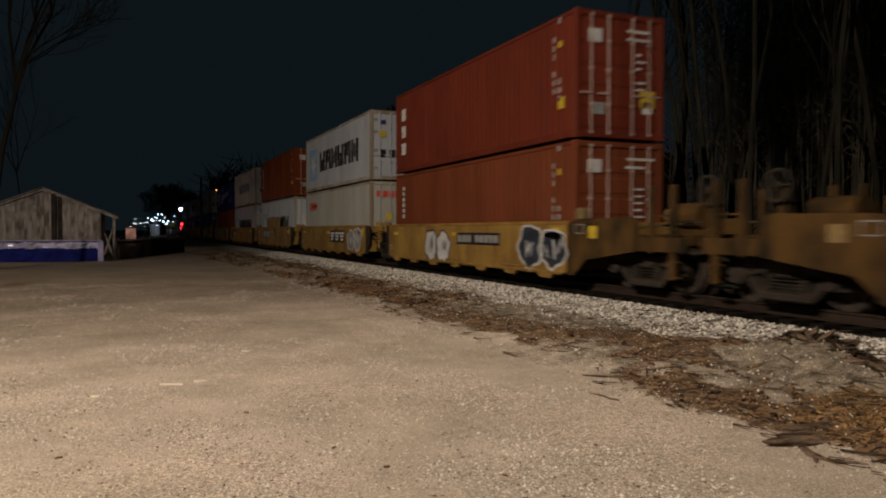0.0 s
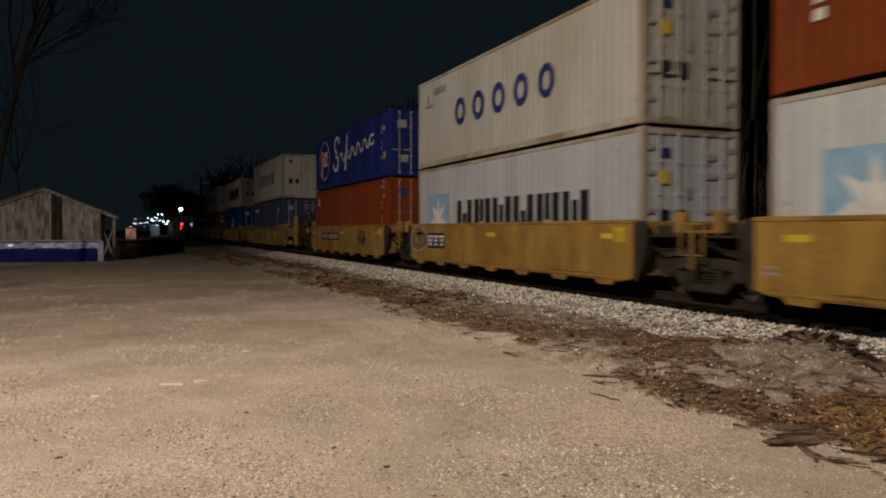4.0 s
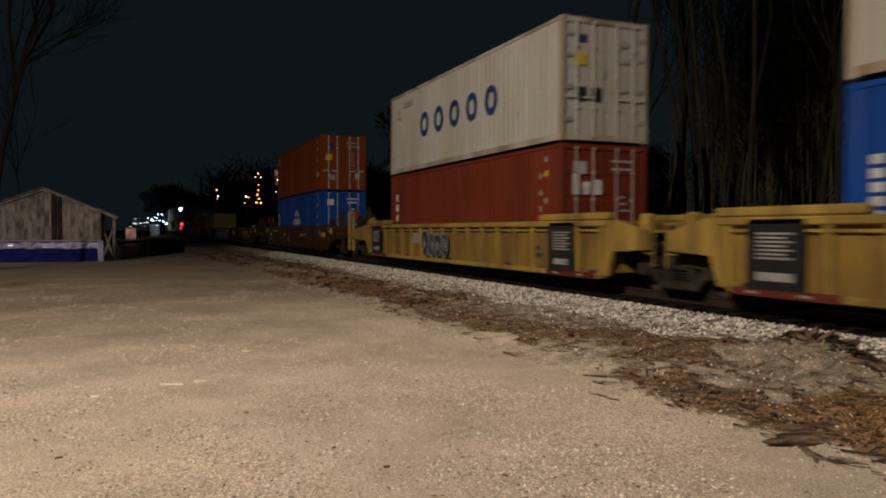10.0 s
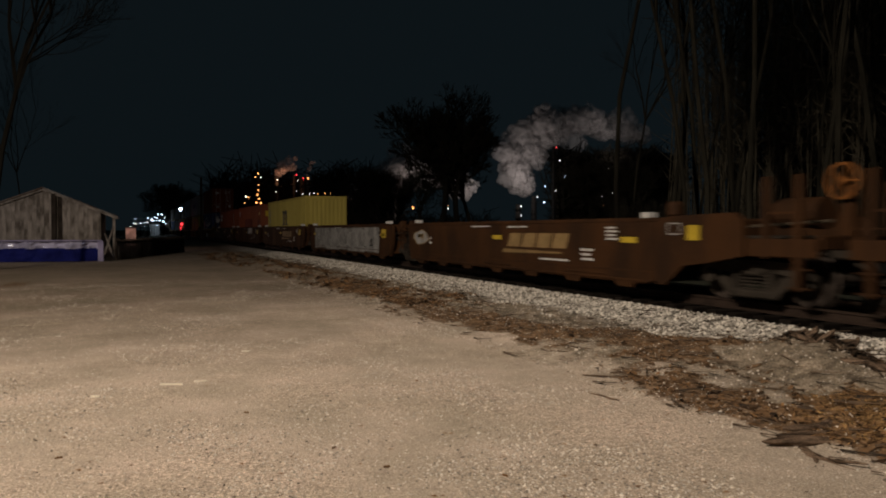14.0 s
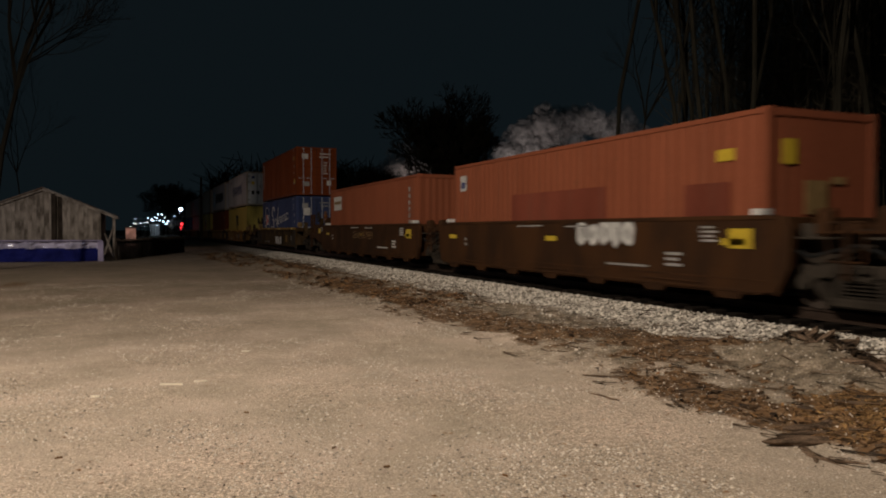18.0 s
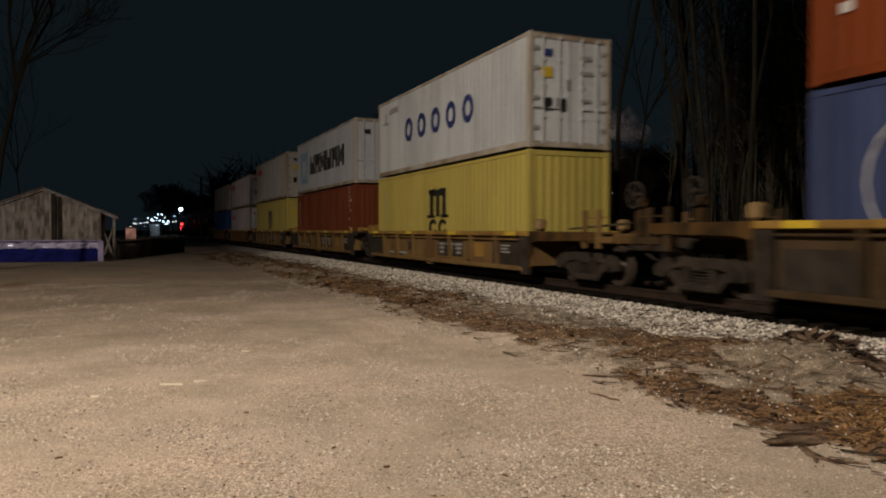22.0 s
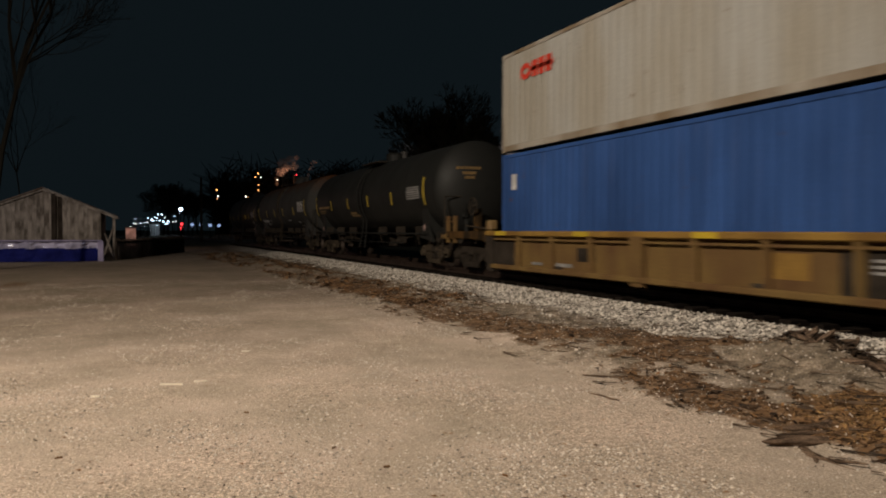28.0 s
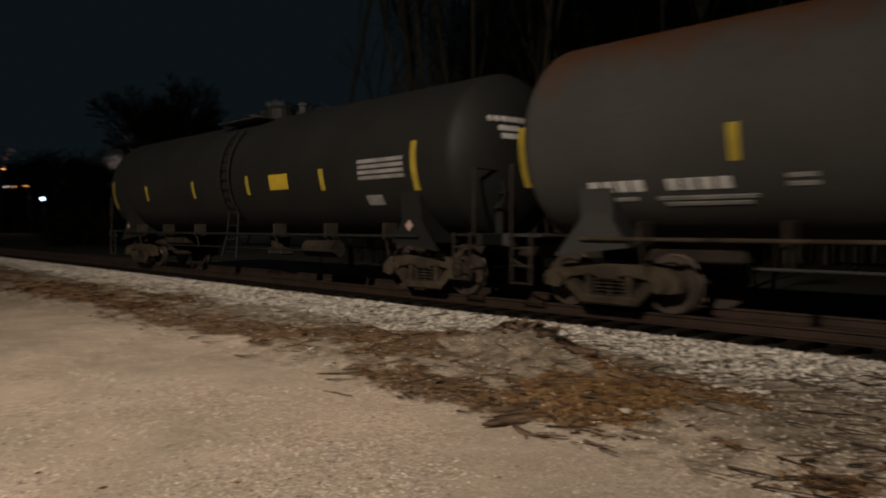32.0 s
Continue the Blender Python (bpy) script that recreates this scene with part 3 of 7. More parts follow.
def ground_material():
    m = bpy.data.materials.new("gravel_and_litter")
    m.use_nodes = True
    n, link = m.node_tree.nodes, m.node_tree.links.new
    b = n["Principled BSDF"]
    b.inputs["Roughness"].default_value = 0.92
    b.inputs["Specular IOR Level"].default_value = 0.25
    tc = n.new("ShaderNodeTexCoord")
    co = tc.outputs["Object"]
    sep = n.new("ShaderNodeSeparateXYZ")
    link(co, sep.inputs[0])

    def tex(scale, detail=4, rough=0.6):
        t = n.new("ShaderNodeTexNoise")
        t.inputs["Scale"].default_value, t.inputs["Detail"].default_value, t.inputs["Roughness"].default_value = scale, detail, rough
        link(co, t.inputs["Vector"])
        return t.outputs["Fac"]

    def ramp(fac, *stops):
        r = n.new("ShaderNodeValToRGB")
        while len(r.color_ramp.elements) < len(stops):
            r.color_ramp.elements.new(0.5)
        for e, (p, c) in zip(r.color_ramp.elements, stops):
            e.position, e.color = p, (*c, 1) if len(c) == 3 else c
        link(fac, r.inputs[0])
        return r.outputs[0]

    def math2(op, a, c):
        k = n.new("ShaderNodeMath")
        k.operation = op
        for i, q in enumerate((a, c)):
            if isinstance(q, (int, float)):
                k.inputs[i].default_value = q
            else:
                link(q, k.inputs[i])
        return k.outputs[0]

    def blend(fac, a, c, mode="MIX"):
        k = n.new("ShaderNodeMix")
        k.data_type, k.blend_type = "RGBA", mode
        for i, q in ((0, fac), (6, a), (7, c)):
            if isinstance(q, (int, float, tuple)):
                k.inputs[i].default_value = q
            else:
                link(q, k.inputs[i])
        return k.outputs[2]
    # crushed stone of the yard: stains over metres, grit over millimetres
    broad = ramp(tex(0.45, 7, 0.70), (0.36, (0.395, 0.325, 0.250)), (0.62, (0.520, 0.418, 0.336)))
    patch = ramp(tex(0.9, 6), (0.35, (0.93, 0.93, 0.92)), (0.65, (1.04, 1.03, 1.03)))
    grit = ramp(tex(60, 3, 0.85), (0.30, (0.52, 0.49, 0.47)), (0.48, (0.97, 0.97, 0.97)), (0.68, (1.46, 1.45, 1.43)))
    coarse = ramp(tex(0.5, 3), (0.42, (0, 0, 0)), (0.60, (1, 1, 1)))
    specks = ramp(tex(34, 2, 0.5), (0.30, (0.42, 0.38, 0.34)), (0.37, (1, 1, 1)), (0.62, (1, 1, 1)), (0.69, (1.50, 1.49, 1.46)))
    vor = n.new("ShaderNodeTexVoronoi")
    vor.inputs["Scale"].default_value = 46
    link(co, vor.inputs["Vector"])
    stone = ramp(vor.outputs["Color"], (0.12, (0.70, 0.69, 0.68)), (0.88, (1.28, 1.28, 1.27)))
    vor2 = n.new("ShaderNodeTexVoronoi")
    vor2.inputs["Scale"].default_value = 100
    link(co, vor2.inputs["Vector"])
    stone2 = ramp(vor2.outputs["Color"], (0.12, (0.72, 0.71, 0.70)), (0.88, (1.25, 1.25, 1.25)))
    stone = blend(coarse, blend(1.0, stone2, (1.0, 1.0, 1.0, 1.0)), blend(1.0, stone, stone2, "MULTIPLY"))
    yard = blend(1.0, blend(1.0, blend(1.0, broad, patch, "MULTIPLY"), grit, "MULTIPLY"), blend(1.0, stone, blend(math2("ADD", math2("MULTIPLY", coarse, 0.7), 0.3), (1.0, 1.0, 1.0, 1.0), specks), "MULTIPLY"), "MULTIPLY")
    # the yard turns darker further down, with ragged edges and paler tongues
    down_yard = math2("ADD", math2("MULTIPLY", sep.outputs[0], -1.0), math2("MULTIPLY", math2("SUBTRACT", tex(0.20, 7, 0.66), 0.5), 15.0))
    down_yard = math2("ADD", down_yard, math2("MULTIPLY", sep.outputs[1], -0.55))
    far_darker = n.new("ShaderNodeMapRange")
    far_darker.inputs[1].default_value, far_darker.inputs[2].default_value = 7.0, 18.0
    link(down_yard, far_darker.inputs[0])
    yard = blend(far_darker.outputs[0], yard, blend(1.0, yard, (0.43, 0.41, 0.385, 1.0), "MULTIPLY"))
    # bare soil of the bank, then dead leaves and bark over it
    soil = ramp(tex(5, 8, 0.75), (0.36, (0.080, 0.061, 0.043)), (0.48, (0.180, 0.142, 0.102)), (0.62, (0.32, 0.255, 0.19)))
    soil = blend(1.0, blend(1.0, soil, grit, "MULTIPLY"), specks, "MULTIPLY")
    litter = ramp(tex(7, 8, 0.78), (0.36, (0.032, 0.018, 0.009)), (0.49, (0.122, 0.070, 0.036)), (0.64, (0.25, 0.160, 0.092)))
    litter = blend(1.0, litter, grit, "MULTIPLY")
    rust = ramp(tex(12, 6, 0.75), (0.34, (0.06, 0.030, 0.013)), (0.50, (0.21, 0.112, 0.048)), (0.68, (0.42, 0.25, 0.115)))
    at = n.new("ShaderNodeAttribute")
    at.attribute_name = "cover"
    cov = n.new("ShaderNodeSeparateColor")
    link(at.outputs["Color"], cov.inputs[0])
    # ballast
    vb = n.new("ShaderNodeTexVoronoi")
    vb.inputs["Scale"].default_value = 19
    link(co, vb.inputs["Vector"])
    ballast = ramp(vb.outputs["Color"], (0.1, (0.13, 0.11, 0.09)), (0.9, (0.60, 0.54, 0.47)))
    # near-black bed under the train, cut sharply from the pale ballast
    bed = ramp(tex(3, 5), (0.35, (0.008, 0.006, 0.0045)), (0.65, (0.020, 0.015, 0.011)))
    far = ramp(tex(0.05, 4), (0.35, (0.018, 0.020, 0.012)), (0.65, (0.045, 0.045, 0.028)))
    y = math2("ADD", sep.outputs[1], math2("MULTIPLY", math2("SUBTRACT", tex(0.55, 6, 0.62), 0.5), 2.4))

    def step(v, a, c):
        k = n.new("ShaderNodeMapRange")
        k.inputs[1].default_value, k.inputs[2].default_value = a, c
        link(v, k.inputs[0])
        return k.outputs[0]
    holes = ramp(tex(2.2, 6, 0.68), (0.40, (0, 0, 0)), (0.58, (1, 1, 1)))
    col = blend(math2("MULTIPLY", step(y, 4.3, 5.0), math2("MAXIMUM", holes, step(y, 4.9, 5.6))), yard, soil)
    thick = step(math2("ADD", cov.outputs[0], math2("MULTIPLY", math2("SUBTRACT", tex(3.2, 8, 0.72), 0.5), 1.5)), 0.36, 0.56)
    col = blend(math2("MULTIPLY", thick, 0.93), col, blend(step(cov.outputs[1], 0.22, 0.55), litter, rust))
    y2 = math2("ADD", sep.outputs[1], math2("MULTIPLY", math2("SUBTRACT", tex(1.6, 5), 0.5), 1.1))
    col = blend(math2("MULTIPLY", step(y2, 6.9, 7.6), math2("SUBTRACT", 1.0, math2("MAXIMUM", cov.outputs[2], math2("MULTIPLY", thick, 0.8)))), col, ballast)
    # dirt and leaf mould worked into the stones, most along the foot of the slope
    dirty = step(math2("SUBTRACT", math2("ADD", tex(1.5, 8, 0.74), math2("MULTIPLY", tex(9, 6, 0.7), 0.45)), math2("MULTIPLY", step(sep.outputs[1], 6.7, 8.5), 0.24)), 0.62, 0.74)
    col = blend(math2("MULTIPLY", math2("MULTIPLY", dirty, step(y2, 6.9, 7.6)), 0.8), col, soil)
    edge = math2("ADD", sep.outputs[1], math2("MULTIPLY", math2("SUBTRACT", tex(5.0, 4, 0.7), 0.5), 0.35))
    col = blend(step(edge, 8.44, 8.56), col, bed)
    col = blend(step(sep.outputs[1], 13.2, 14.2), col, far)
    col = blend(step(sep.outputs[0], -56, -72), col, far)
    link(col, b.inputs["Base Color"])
    bp = n.new("ShaderNodeBump")
    bp.inputs["Strength"].default_value, bp.inputs["Distance"].default_value = 0.8, 0.012
    link(math2("ADD", tex(46, 3, 0.75), math2("MULTIPLY", vor.outputs["Distance"], -0.3)), bp.inputs["Height"])
    link(bp.outputs[0], b.inputs["Normal"])
    return m


me = bpy.data.meshes.new("ground")
me.from_pydata(vs, [], fs)
me.materials.append(ground_material())
me.polygons.foreach_set("use_smooth", [True] * len(me.polygons))
kept = [cover(x, y) if -60 < x < 0 else (0.0, 0.0, 0.0) for x, y, z in vs]
me.color_attributes.new("cover", "FLOAT_COLOR", "POINT").data.foreach_set("color", [q for c, k, w in kept for q in (c, k, w, 1.0)])
tagged(new("ground", me), "tan gravel yard with a litter bank and ballast", "ground", kind="structure")

# rails and sleepers
for s in (-1, 1):
    y = TRACK + s * 0.755
    prof = [(y - 0.07, RAIL - 0.17), (y + 0.07, RAIL - 0.17), (y + 0.07, RAIL - 0.155), (y + 0.012, RAIL - 0.135), (y + 0.012, RAIL - 0.045), (y + 0.036, RAIL - 0.035),
            (y + 0.036, RAIL - 0.006), (y + 0.028, RAIL), (y - 0.028, RAIL), (y - 0.036, RAIL - 0.006), (y - 0.036, RAIL - 0.035), (y - 0.012, RAIL - 0.045), (y - 0.012, RAIL - 0.135), (y - 0.07, RAIL - 0.155)]
    tagged(part("rail", Geo().prism(prof, 0, -600, 60), RAILSTEEL), "worn steel rail on timber sleepers", "rail", "rails", "structure")
TIMBER = material("creosoted_timber", (0.012, 0.009, 0.007), 0.9, 0, 0.5, 3, 0.3, 0.4, (0.4, 3, 3))
sleeper = Geo().box(-0.115, 0.115, -1.3, 1.3, -0.16, 0.0, 0.015).mesh("sleeper", TIMBER)
track = tagged(empty("track"), "timber sleepers of the railway track", "track", kind="structure")
rnd = random.Random(4)
for k in range(150):
    o = part("sleeper", sleeper, None, track, place=(2 - k * 0.52, TRACK + rnd.uniform(-0.04, 0.04), RAIL - 0.168))
    o.rotation_euler = (0, 0, rnd.uniform(-0.02, 0.02))


def pebbles(name, count, spot, size, mat, label, seed, kind="stuff"):
    """Many small angular stones in one mesh."""
    r = random.Random(seed)
    v, f = [], []
    for _ in range(count):
        x, y = spot(r)
        s = size[0] + (size[1] - size[0]) * r.random() ** 2.2
        z = bank(x, y) + s * 0.15
        k = len(v)
        a = r.uniform(0, 6.28)
        ca, sa = math.cos(a), math.sin(a)
        for dx, dy, dz in ((1, 0, 0), (-1, 0, 0), (0, 1, 0), (0, -1, 0), (0.2, 0.1, 0.75), (0, 0, -0.6)):
            dx, dy, dz = dx * r.uniform(0.6, 1.2), dy * r.uniform(0.5, 1.0), dz * r.uniform(0.5, 1.1)
            v.append((x + s * (dx * ca - dy * sa), y + s * (dx * sa + dy * ca), z + s * dz + r.uniform(-0.1, 0.1) * s))
        f += [(k, k + 2, k + 4), (k + 2, k + 1, k + 4), (k + 1, k + 3, k + 4), (k + 3, k, k + 4), (k + 2, k, k + 5), (k + 1, k + 2, k + 5), (k + 3, k + 1, k + 5), (k, k + 3, k + 5)]
    me = bpy.data.meshes.new(name)
    me.from_pydata(v, [], f)
    me.materials.append(mat)
    return tagged(new(name, me), label, "gravel", kind=kind)


def island(name, lo, hi, rough=0.9):
    """Pieces that differ one by one."""
    m = bpy.data.materials.new(name)
    m.use_nodes = True
    n, link = m.node_tree.nodes, m.node_tree.links.new
    b = n["Principled BSDF"]
    b.inputs["Roughness"].default_value = rough
    b.inputs["Specular IOR Level"].default_value = 0.3
    g, r, t = n.new("ShaderNodeNewGeometry"), n.new("ShaderNodeValToRGB"), n.new("ShaderNodeTexNoise")
    t.inputs["Scale"].default_value = 60
    r.color_ramp.elements[0].color, r.color_ramp.elements[1].color = (*lo, 1), (*hi, 1)
    mx = n.new("ShaderNodeMath")
    mx.operation = "MULTIPLY_ADD"
    mx.inputs[1].default_value, mx.inputs[2].default_value = 0.5, -0.25
    link(t.outputs["Fac"], mx.inputs[0])
    ad = n.new("ShaderNodeMath")
    link(g.outputs["Random Per Island"], ad.inputs[0])
    link(mx.outputs[0], ad.inputs[1])
    link(ad.outputs[0], r.inputs[0])
    link(r.outputs[0], b.inputs["Base Color"])
    return m


def near_yard(r):
    while True:
        d = 2.2 + 22 * r.random() ** 1.5
        a = r.uniform(radians(-13), radians(78))
        if d * math.sin(a) < 4.6 + r.uniform(-0.6, 0.3):
            return -d * math.cos(a), d * math.sin(a)


def near_ballast(r):
    while True:
        x, y = -1 - 45 * r.random() ** 1.5, 8.5 - 2.1 * r.random() ** 1.4
        c, k, mound = cover(x, y)
        bare = noise.noise((x * 1.1, y * 1.9, 31)) + 0.6 * noise.noise((x * 3.2, y * 4.5, 33)) + 0.9 * (y - 7.35)
        if mound < 0.5 and c < r.uniform(0.2, 1.0) and bare > r.uniform(-0.5, 0.25):
            return x, y


def near_litter(r):
    return -1.5 - 38 * r.random() ** 1.7, 4.3 + 3.3 * r.random()


def near_bank(r):
    return -1.2 - 24 * r.random() ** 1.5, 4.3 + 3.6 * r.random()


def coarse_patch(r):
    """Where coarser stone has worked up through the yard's surface."""
    while True:
        x, y = near_yard(r)
        if noise.noise((x * 0.55, y * 0.55, 11)) + 0.5 * noise.noise((x * 1.7, y * 1.7, 13)) > r.uniform(0.0, 0.35):
            return x, y


GRAVEL = island("gravel_stone", (0.13, 0.102, 0.078), (0.76, 0.67, 0.57))
pebbles("grit", 22000, near_bank, (0.004, 0.020), GRAVEL, "pale grit and small stones over the bank", 3)
pebbles("coarse_gravel", 30000, coarse_patch, (0.004, 0.017), GRAVEL, "coarser pale and dark stones in patches of the yard", 5)
pebbles("gravel", 36000, near_yard, (0.0028, 0.0125), GRAVEL, "loose tan gravel scattered over the yard", 1)
pebbles("ballast", 52000, near_ballast, (0.010, 0.046), island("ballast_stone", (0.035, 0.028, 0.021), (0.74, 0.67, 0.58)), "pale crushed-stone ballast along the track", 2)


def leaf_litter(name, count, spot, size, mat, label, seed):
    r = random.Random(seed)
    v, f = [], []
    for _ in range(count):
        x, y = spot(r)
        thick, rusty, mound = cover(x, y)
        if thick < r.uniform(0.15, 0.75) or (name == "bark_pieces" and rusty > 0.4 and r.random() < 0.75):
            continue
        s, w = r.uniform(*size), r.uniform(0.15, 0.5)
        a, tilt = r.gauss(0.55, 0.9), r.uniform(-0.6, 0.6)
        z = bank(x, y) + 0.006 + abs(tilt) * s * 0.3
        k = len(v)
        ca, sa = math.cos(a), math.sin(a)
        for u, q, h in ((-1, -1, 0), (0, -1, 0.12), (1, -1, 0), (-1, 1, 0), (0, 1, 0.12), (1, 1, 0)):
            dx, dy = s * u, s * w * q
            v.append((x + dx * ca - dy * sa, y + dx * sa + dy * ca, z + s * (u * tilt * 0.5 + h + r.uniform(-0.05, 0.05))))
        f += [(k, k + 1, k + 4, k + 3), (k + 1, k + 2, k + 5, k + 4)]
    me = bpy.data.meshes.new(name)
    me.from_pydata(v, [], f)
    me.materials.append(mat)
    return tagged(new(name, me), label, "leaf litter", kind="stuff")


LEAF = island("dead_leaf", (0.024, 0.012, 0.006), (0.30, 0.158, 0.066), 0.85)
BARK = island("bark_strip", (0.018, 0.013, 0.009), (0.12, 0.080, 0.052), 0.9)
def far_litter(r):
    return -14 - 36 * r.random(), 4.0 + 3.6 * r.random()


leaf_litter("far_leaf_litter", 16000, far_litter, (0.03, 0.11), LEAF, "brown dead leaves and bark further down the bank", 27)
leaf_litter("leaf_litter", 46000, near_litter, (0.008, 0.034), LEAF, "brown dead leaves and bark on the bank", 7)


leaf_litter("bark_pieces", 7000, near_litter, (0.016, 0.060), island("torn_bark", (0.020, 0.011, 0.006), (0.19, 0.105, 0.050), 0.9), "torn dark bark and leaf mats on the bank", 19)


def mound_crest(r):
    t = r.gauss(0, 0.5)
    return -5.8 + t, 6.72 + r.gauss(0, 0.10) - 0.25 * t * t


def rust_heap(r):
    return -3.42 + r.gauss(0, 0.52), 5.52 + r.gauss(0, 0.36)


leaf_litter("leaf_heap", 12000, rust_heap, (0.008, 0.026), island("rusty_leaf", (0.035, 0.018, 0.008), (0.47, 0.27, 0.105), 0.8), "rust-brown heap of wood chips and leaves", 8)
leaf_litter("crest_litter", 2600, mound_crest, (0.012, 0.050), island("dark_root_bark", (0.014, 0.009, 0.006), (0.10, 0.060, 0.034), 0.9), "dark torn bark and roots along the crest of the mound", 29)
r = random.Random(11)
g = Geo()
for k in range(1500):
    x, y = near_litter(r) if k < 800 else (-2 - 34 * r.random() ** 1.4, r.uniform(6.6, 8.5))
    a, s = r.gauss(0.15, 0.45), r.uniform(0.06, 0.40)
    z = bank(x, y) + 0.02
    g.tube((x, y, z), (x + s * math.cos(a), y + s * math.sin(a), z + r.uniform(-0.01, 0.05)), r.uniform(0.003, 0.012), 0.003, 4)
tagged(part("twigs", g, BARK), "thin dead twigs strewn over the litter bank", "twigs", kind="stuff")

# bits strewn on the yard: dark leaf crumbs, a few pale slivers of wood


def on_yard(r):
    d = 3.0 + 14 * r.random() ** 1.3
    a = r.uniform(radians(-12), radians(50))
    return -d * math.cos(a), min(d * math.sin(a), 4.4)


def crumbs(name, count, mat, size, label, seed):
    r = random.Random(seed)
    v, f = [], []
    for _ in range(count):
        x, y = on_yard(r)
        s, w, a = r.uniform(*size), r.uniform(0.25, 0.6), r.gauss(0.9, 0.5)
        z = bank(x, y) + 0.004
        k = len(v)
        ca, sa = math.cos(a), math.sin(a)
        for u, q, h in ((-1, 0, 0), (-0.2, -w, 0.15), (1, 0, 0.05), (0.1, w, 0.2)):
            v.append((x + s * (u * ca - q * sa), y + s * (u * sa + q * ca), z + h * s))
        f += [(k, k + 1, k + 3), (k + 1, k + 2, k + 3)]
    me = bpy.data.meshes.new(name)
    me.from_pydata(v, [], f)
    me.materials.append(mat)
    return tagged(new(name, me), label, "debris", kind="stuff")


crumbs("leaf_crumbs", 620, LEAF, (0.006, 0.028), "dark leaf crumbs scattered on the gravel", 17)
PALEWOOD = material("pale_split_wood", (0.74, 0.66, 0.53), 0.7, 0, 0.85, 6)
for x, y, s, a in ((-7.90, 0.38, 0.115, 1.20), (-7.95, 0.66, 0.06, 1.35), (-9.7, 1.36, 0.05, 1.2), (-7.55, -0.30, 0.045, 0.9)):
    o = tagged(part("wood_sliver", Geo().prism([(-s, -0.010), (-s * 0.4, -0.022), (s, -0.006), (s * 0.9, 0.012), (-s * 0.8, 0.020)], 2, 0, 0.016), PALEWOOD), "pale sliver of split wood on the gravel", "wood", "wood slivers")
    o.location, o.rotation_euler = (x, y, bank(x, y) + 0.002), (0, 0, a)

for x, y, a in ((-4.16, 2.18, 0.4), (-4.60, 1.54, 1.5), (-5.15, 1.33, 2.2), (-6.4, 0.9, 0.9), (-5.6, -0.45, 1.9), (-7.1, 2.7, 0.3)):
    g = Geo()
    for k in range(5):
        t, w = (k - 2) * 0.012, 0.009 * (1 - abs(k - 2) / 2.6)
        g.v += [(t, -w, 0.012 + 0.010 * (k % 2)), (t, 0, 0.004), (t, w, 0.014)]
    g.f += [(3 * k + i, 3 * k + i + 1, 3 * k + i + 4, 3 * k + i + 3) for k in range(4) for i in range(2)]
    o = tagged(part("dead_leaf", g, LEAF), "curled dark dead leaf on the gravel", "leaf", "leaves on the yard")
    o.location, o.rotation_euler = (x, y, bank(x, y) + 0.002), (0, 0, a)

# roots, logs and branches on the bank
BARKLOG = material("split_bark", (0.20, 0.135, 0.092), 0.95, 0, 0.25, 9, 0.5, 1.0, (0.5, 4, 4))


def branch(x, y, length, rad, turn, seed, name="branch", label="dark broken branch lying on the litter", n=8):
    """A crooked tapered piece with a knotted skin and ragged ends, as one tube."""
    r = random.Random(seed)
    g = Geo()
    p, d = Vector((-length / 2, 0, 0)), Vector((1, 0, 0))
    m = 12
    for i in range(m + 1):
        t = i / m
        k = rad * (0.35 + 0.65 * math.sin(math.pi * (0.12 + 0.76 * t))) * (0.6 if i in (0, m) else 1)
        u = Vector((-d.y, d.x, 0)).normalized()
        for j in range(n):
            a = 2 * math.pi * j / n
            q = k * (1 + 0.35 * noise.noise((p.x * 9, math.cos(a) * 1.4, math.sin(a) * 1.4 + seed)))
            g.v.append(tuple(p + u * q * 0.8 * math.cos(a) + Vector((0, 0, q * 0.75 * math.sin(a))) + d * r.uniform(-0.5, 0.5) * rad * (1 if i in (0, m) else 0.2)))
        p = p + d * length / m
        d = (d + Vector((0, r.gauss(0, 0.10), r.gauss(0, 0.03)))).normalized()
    g.f += [(i * n + j, i * n + (j + 1) % n, (i + 1) * n + (j + 1) % n, (i + 1) * n + j) for i in range(m) for j in range(n)]
    g.f += [tuple(range(n - 1, -1, -1)), tuple(range(m * n, m * n + n))]
    o = tagged(part(name, g, BARKLOG, smooth=True), label, name, "branches on the bank")
    o.location, o.rotation_euler = (x, y, bank(x, y) + rad * 0.3), (0, 0, turn)
    return o


spots = random.Random(41)
branch(-3.88, 4.53, 0.74, 0.050, 1.245, 1, "log", "split weathered log at the edge of the litter")
branch(-4.00, 4.88, 0.80, 0.046, 1.27, 12, "log", "split weathered log at the edge of the litter")
branch(-4.02, 4.62, 0.50, 0.026, 1.30, 14, "log", "split weathered log at the edge of the litter")
for k in range(4):
    branch(-3.65 + 0.04 * k, 4.35 - 0.022 * k, 0.62 - 0.07 * k, 0.024 - 0.003 * k, -0.16 + 0.10 * (k - 1.5), 2 + 20 * k, "log", "dark splintered log lying on the gravel")
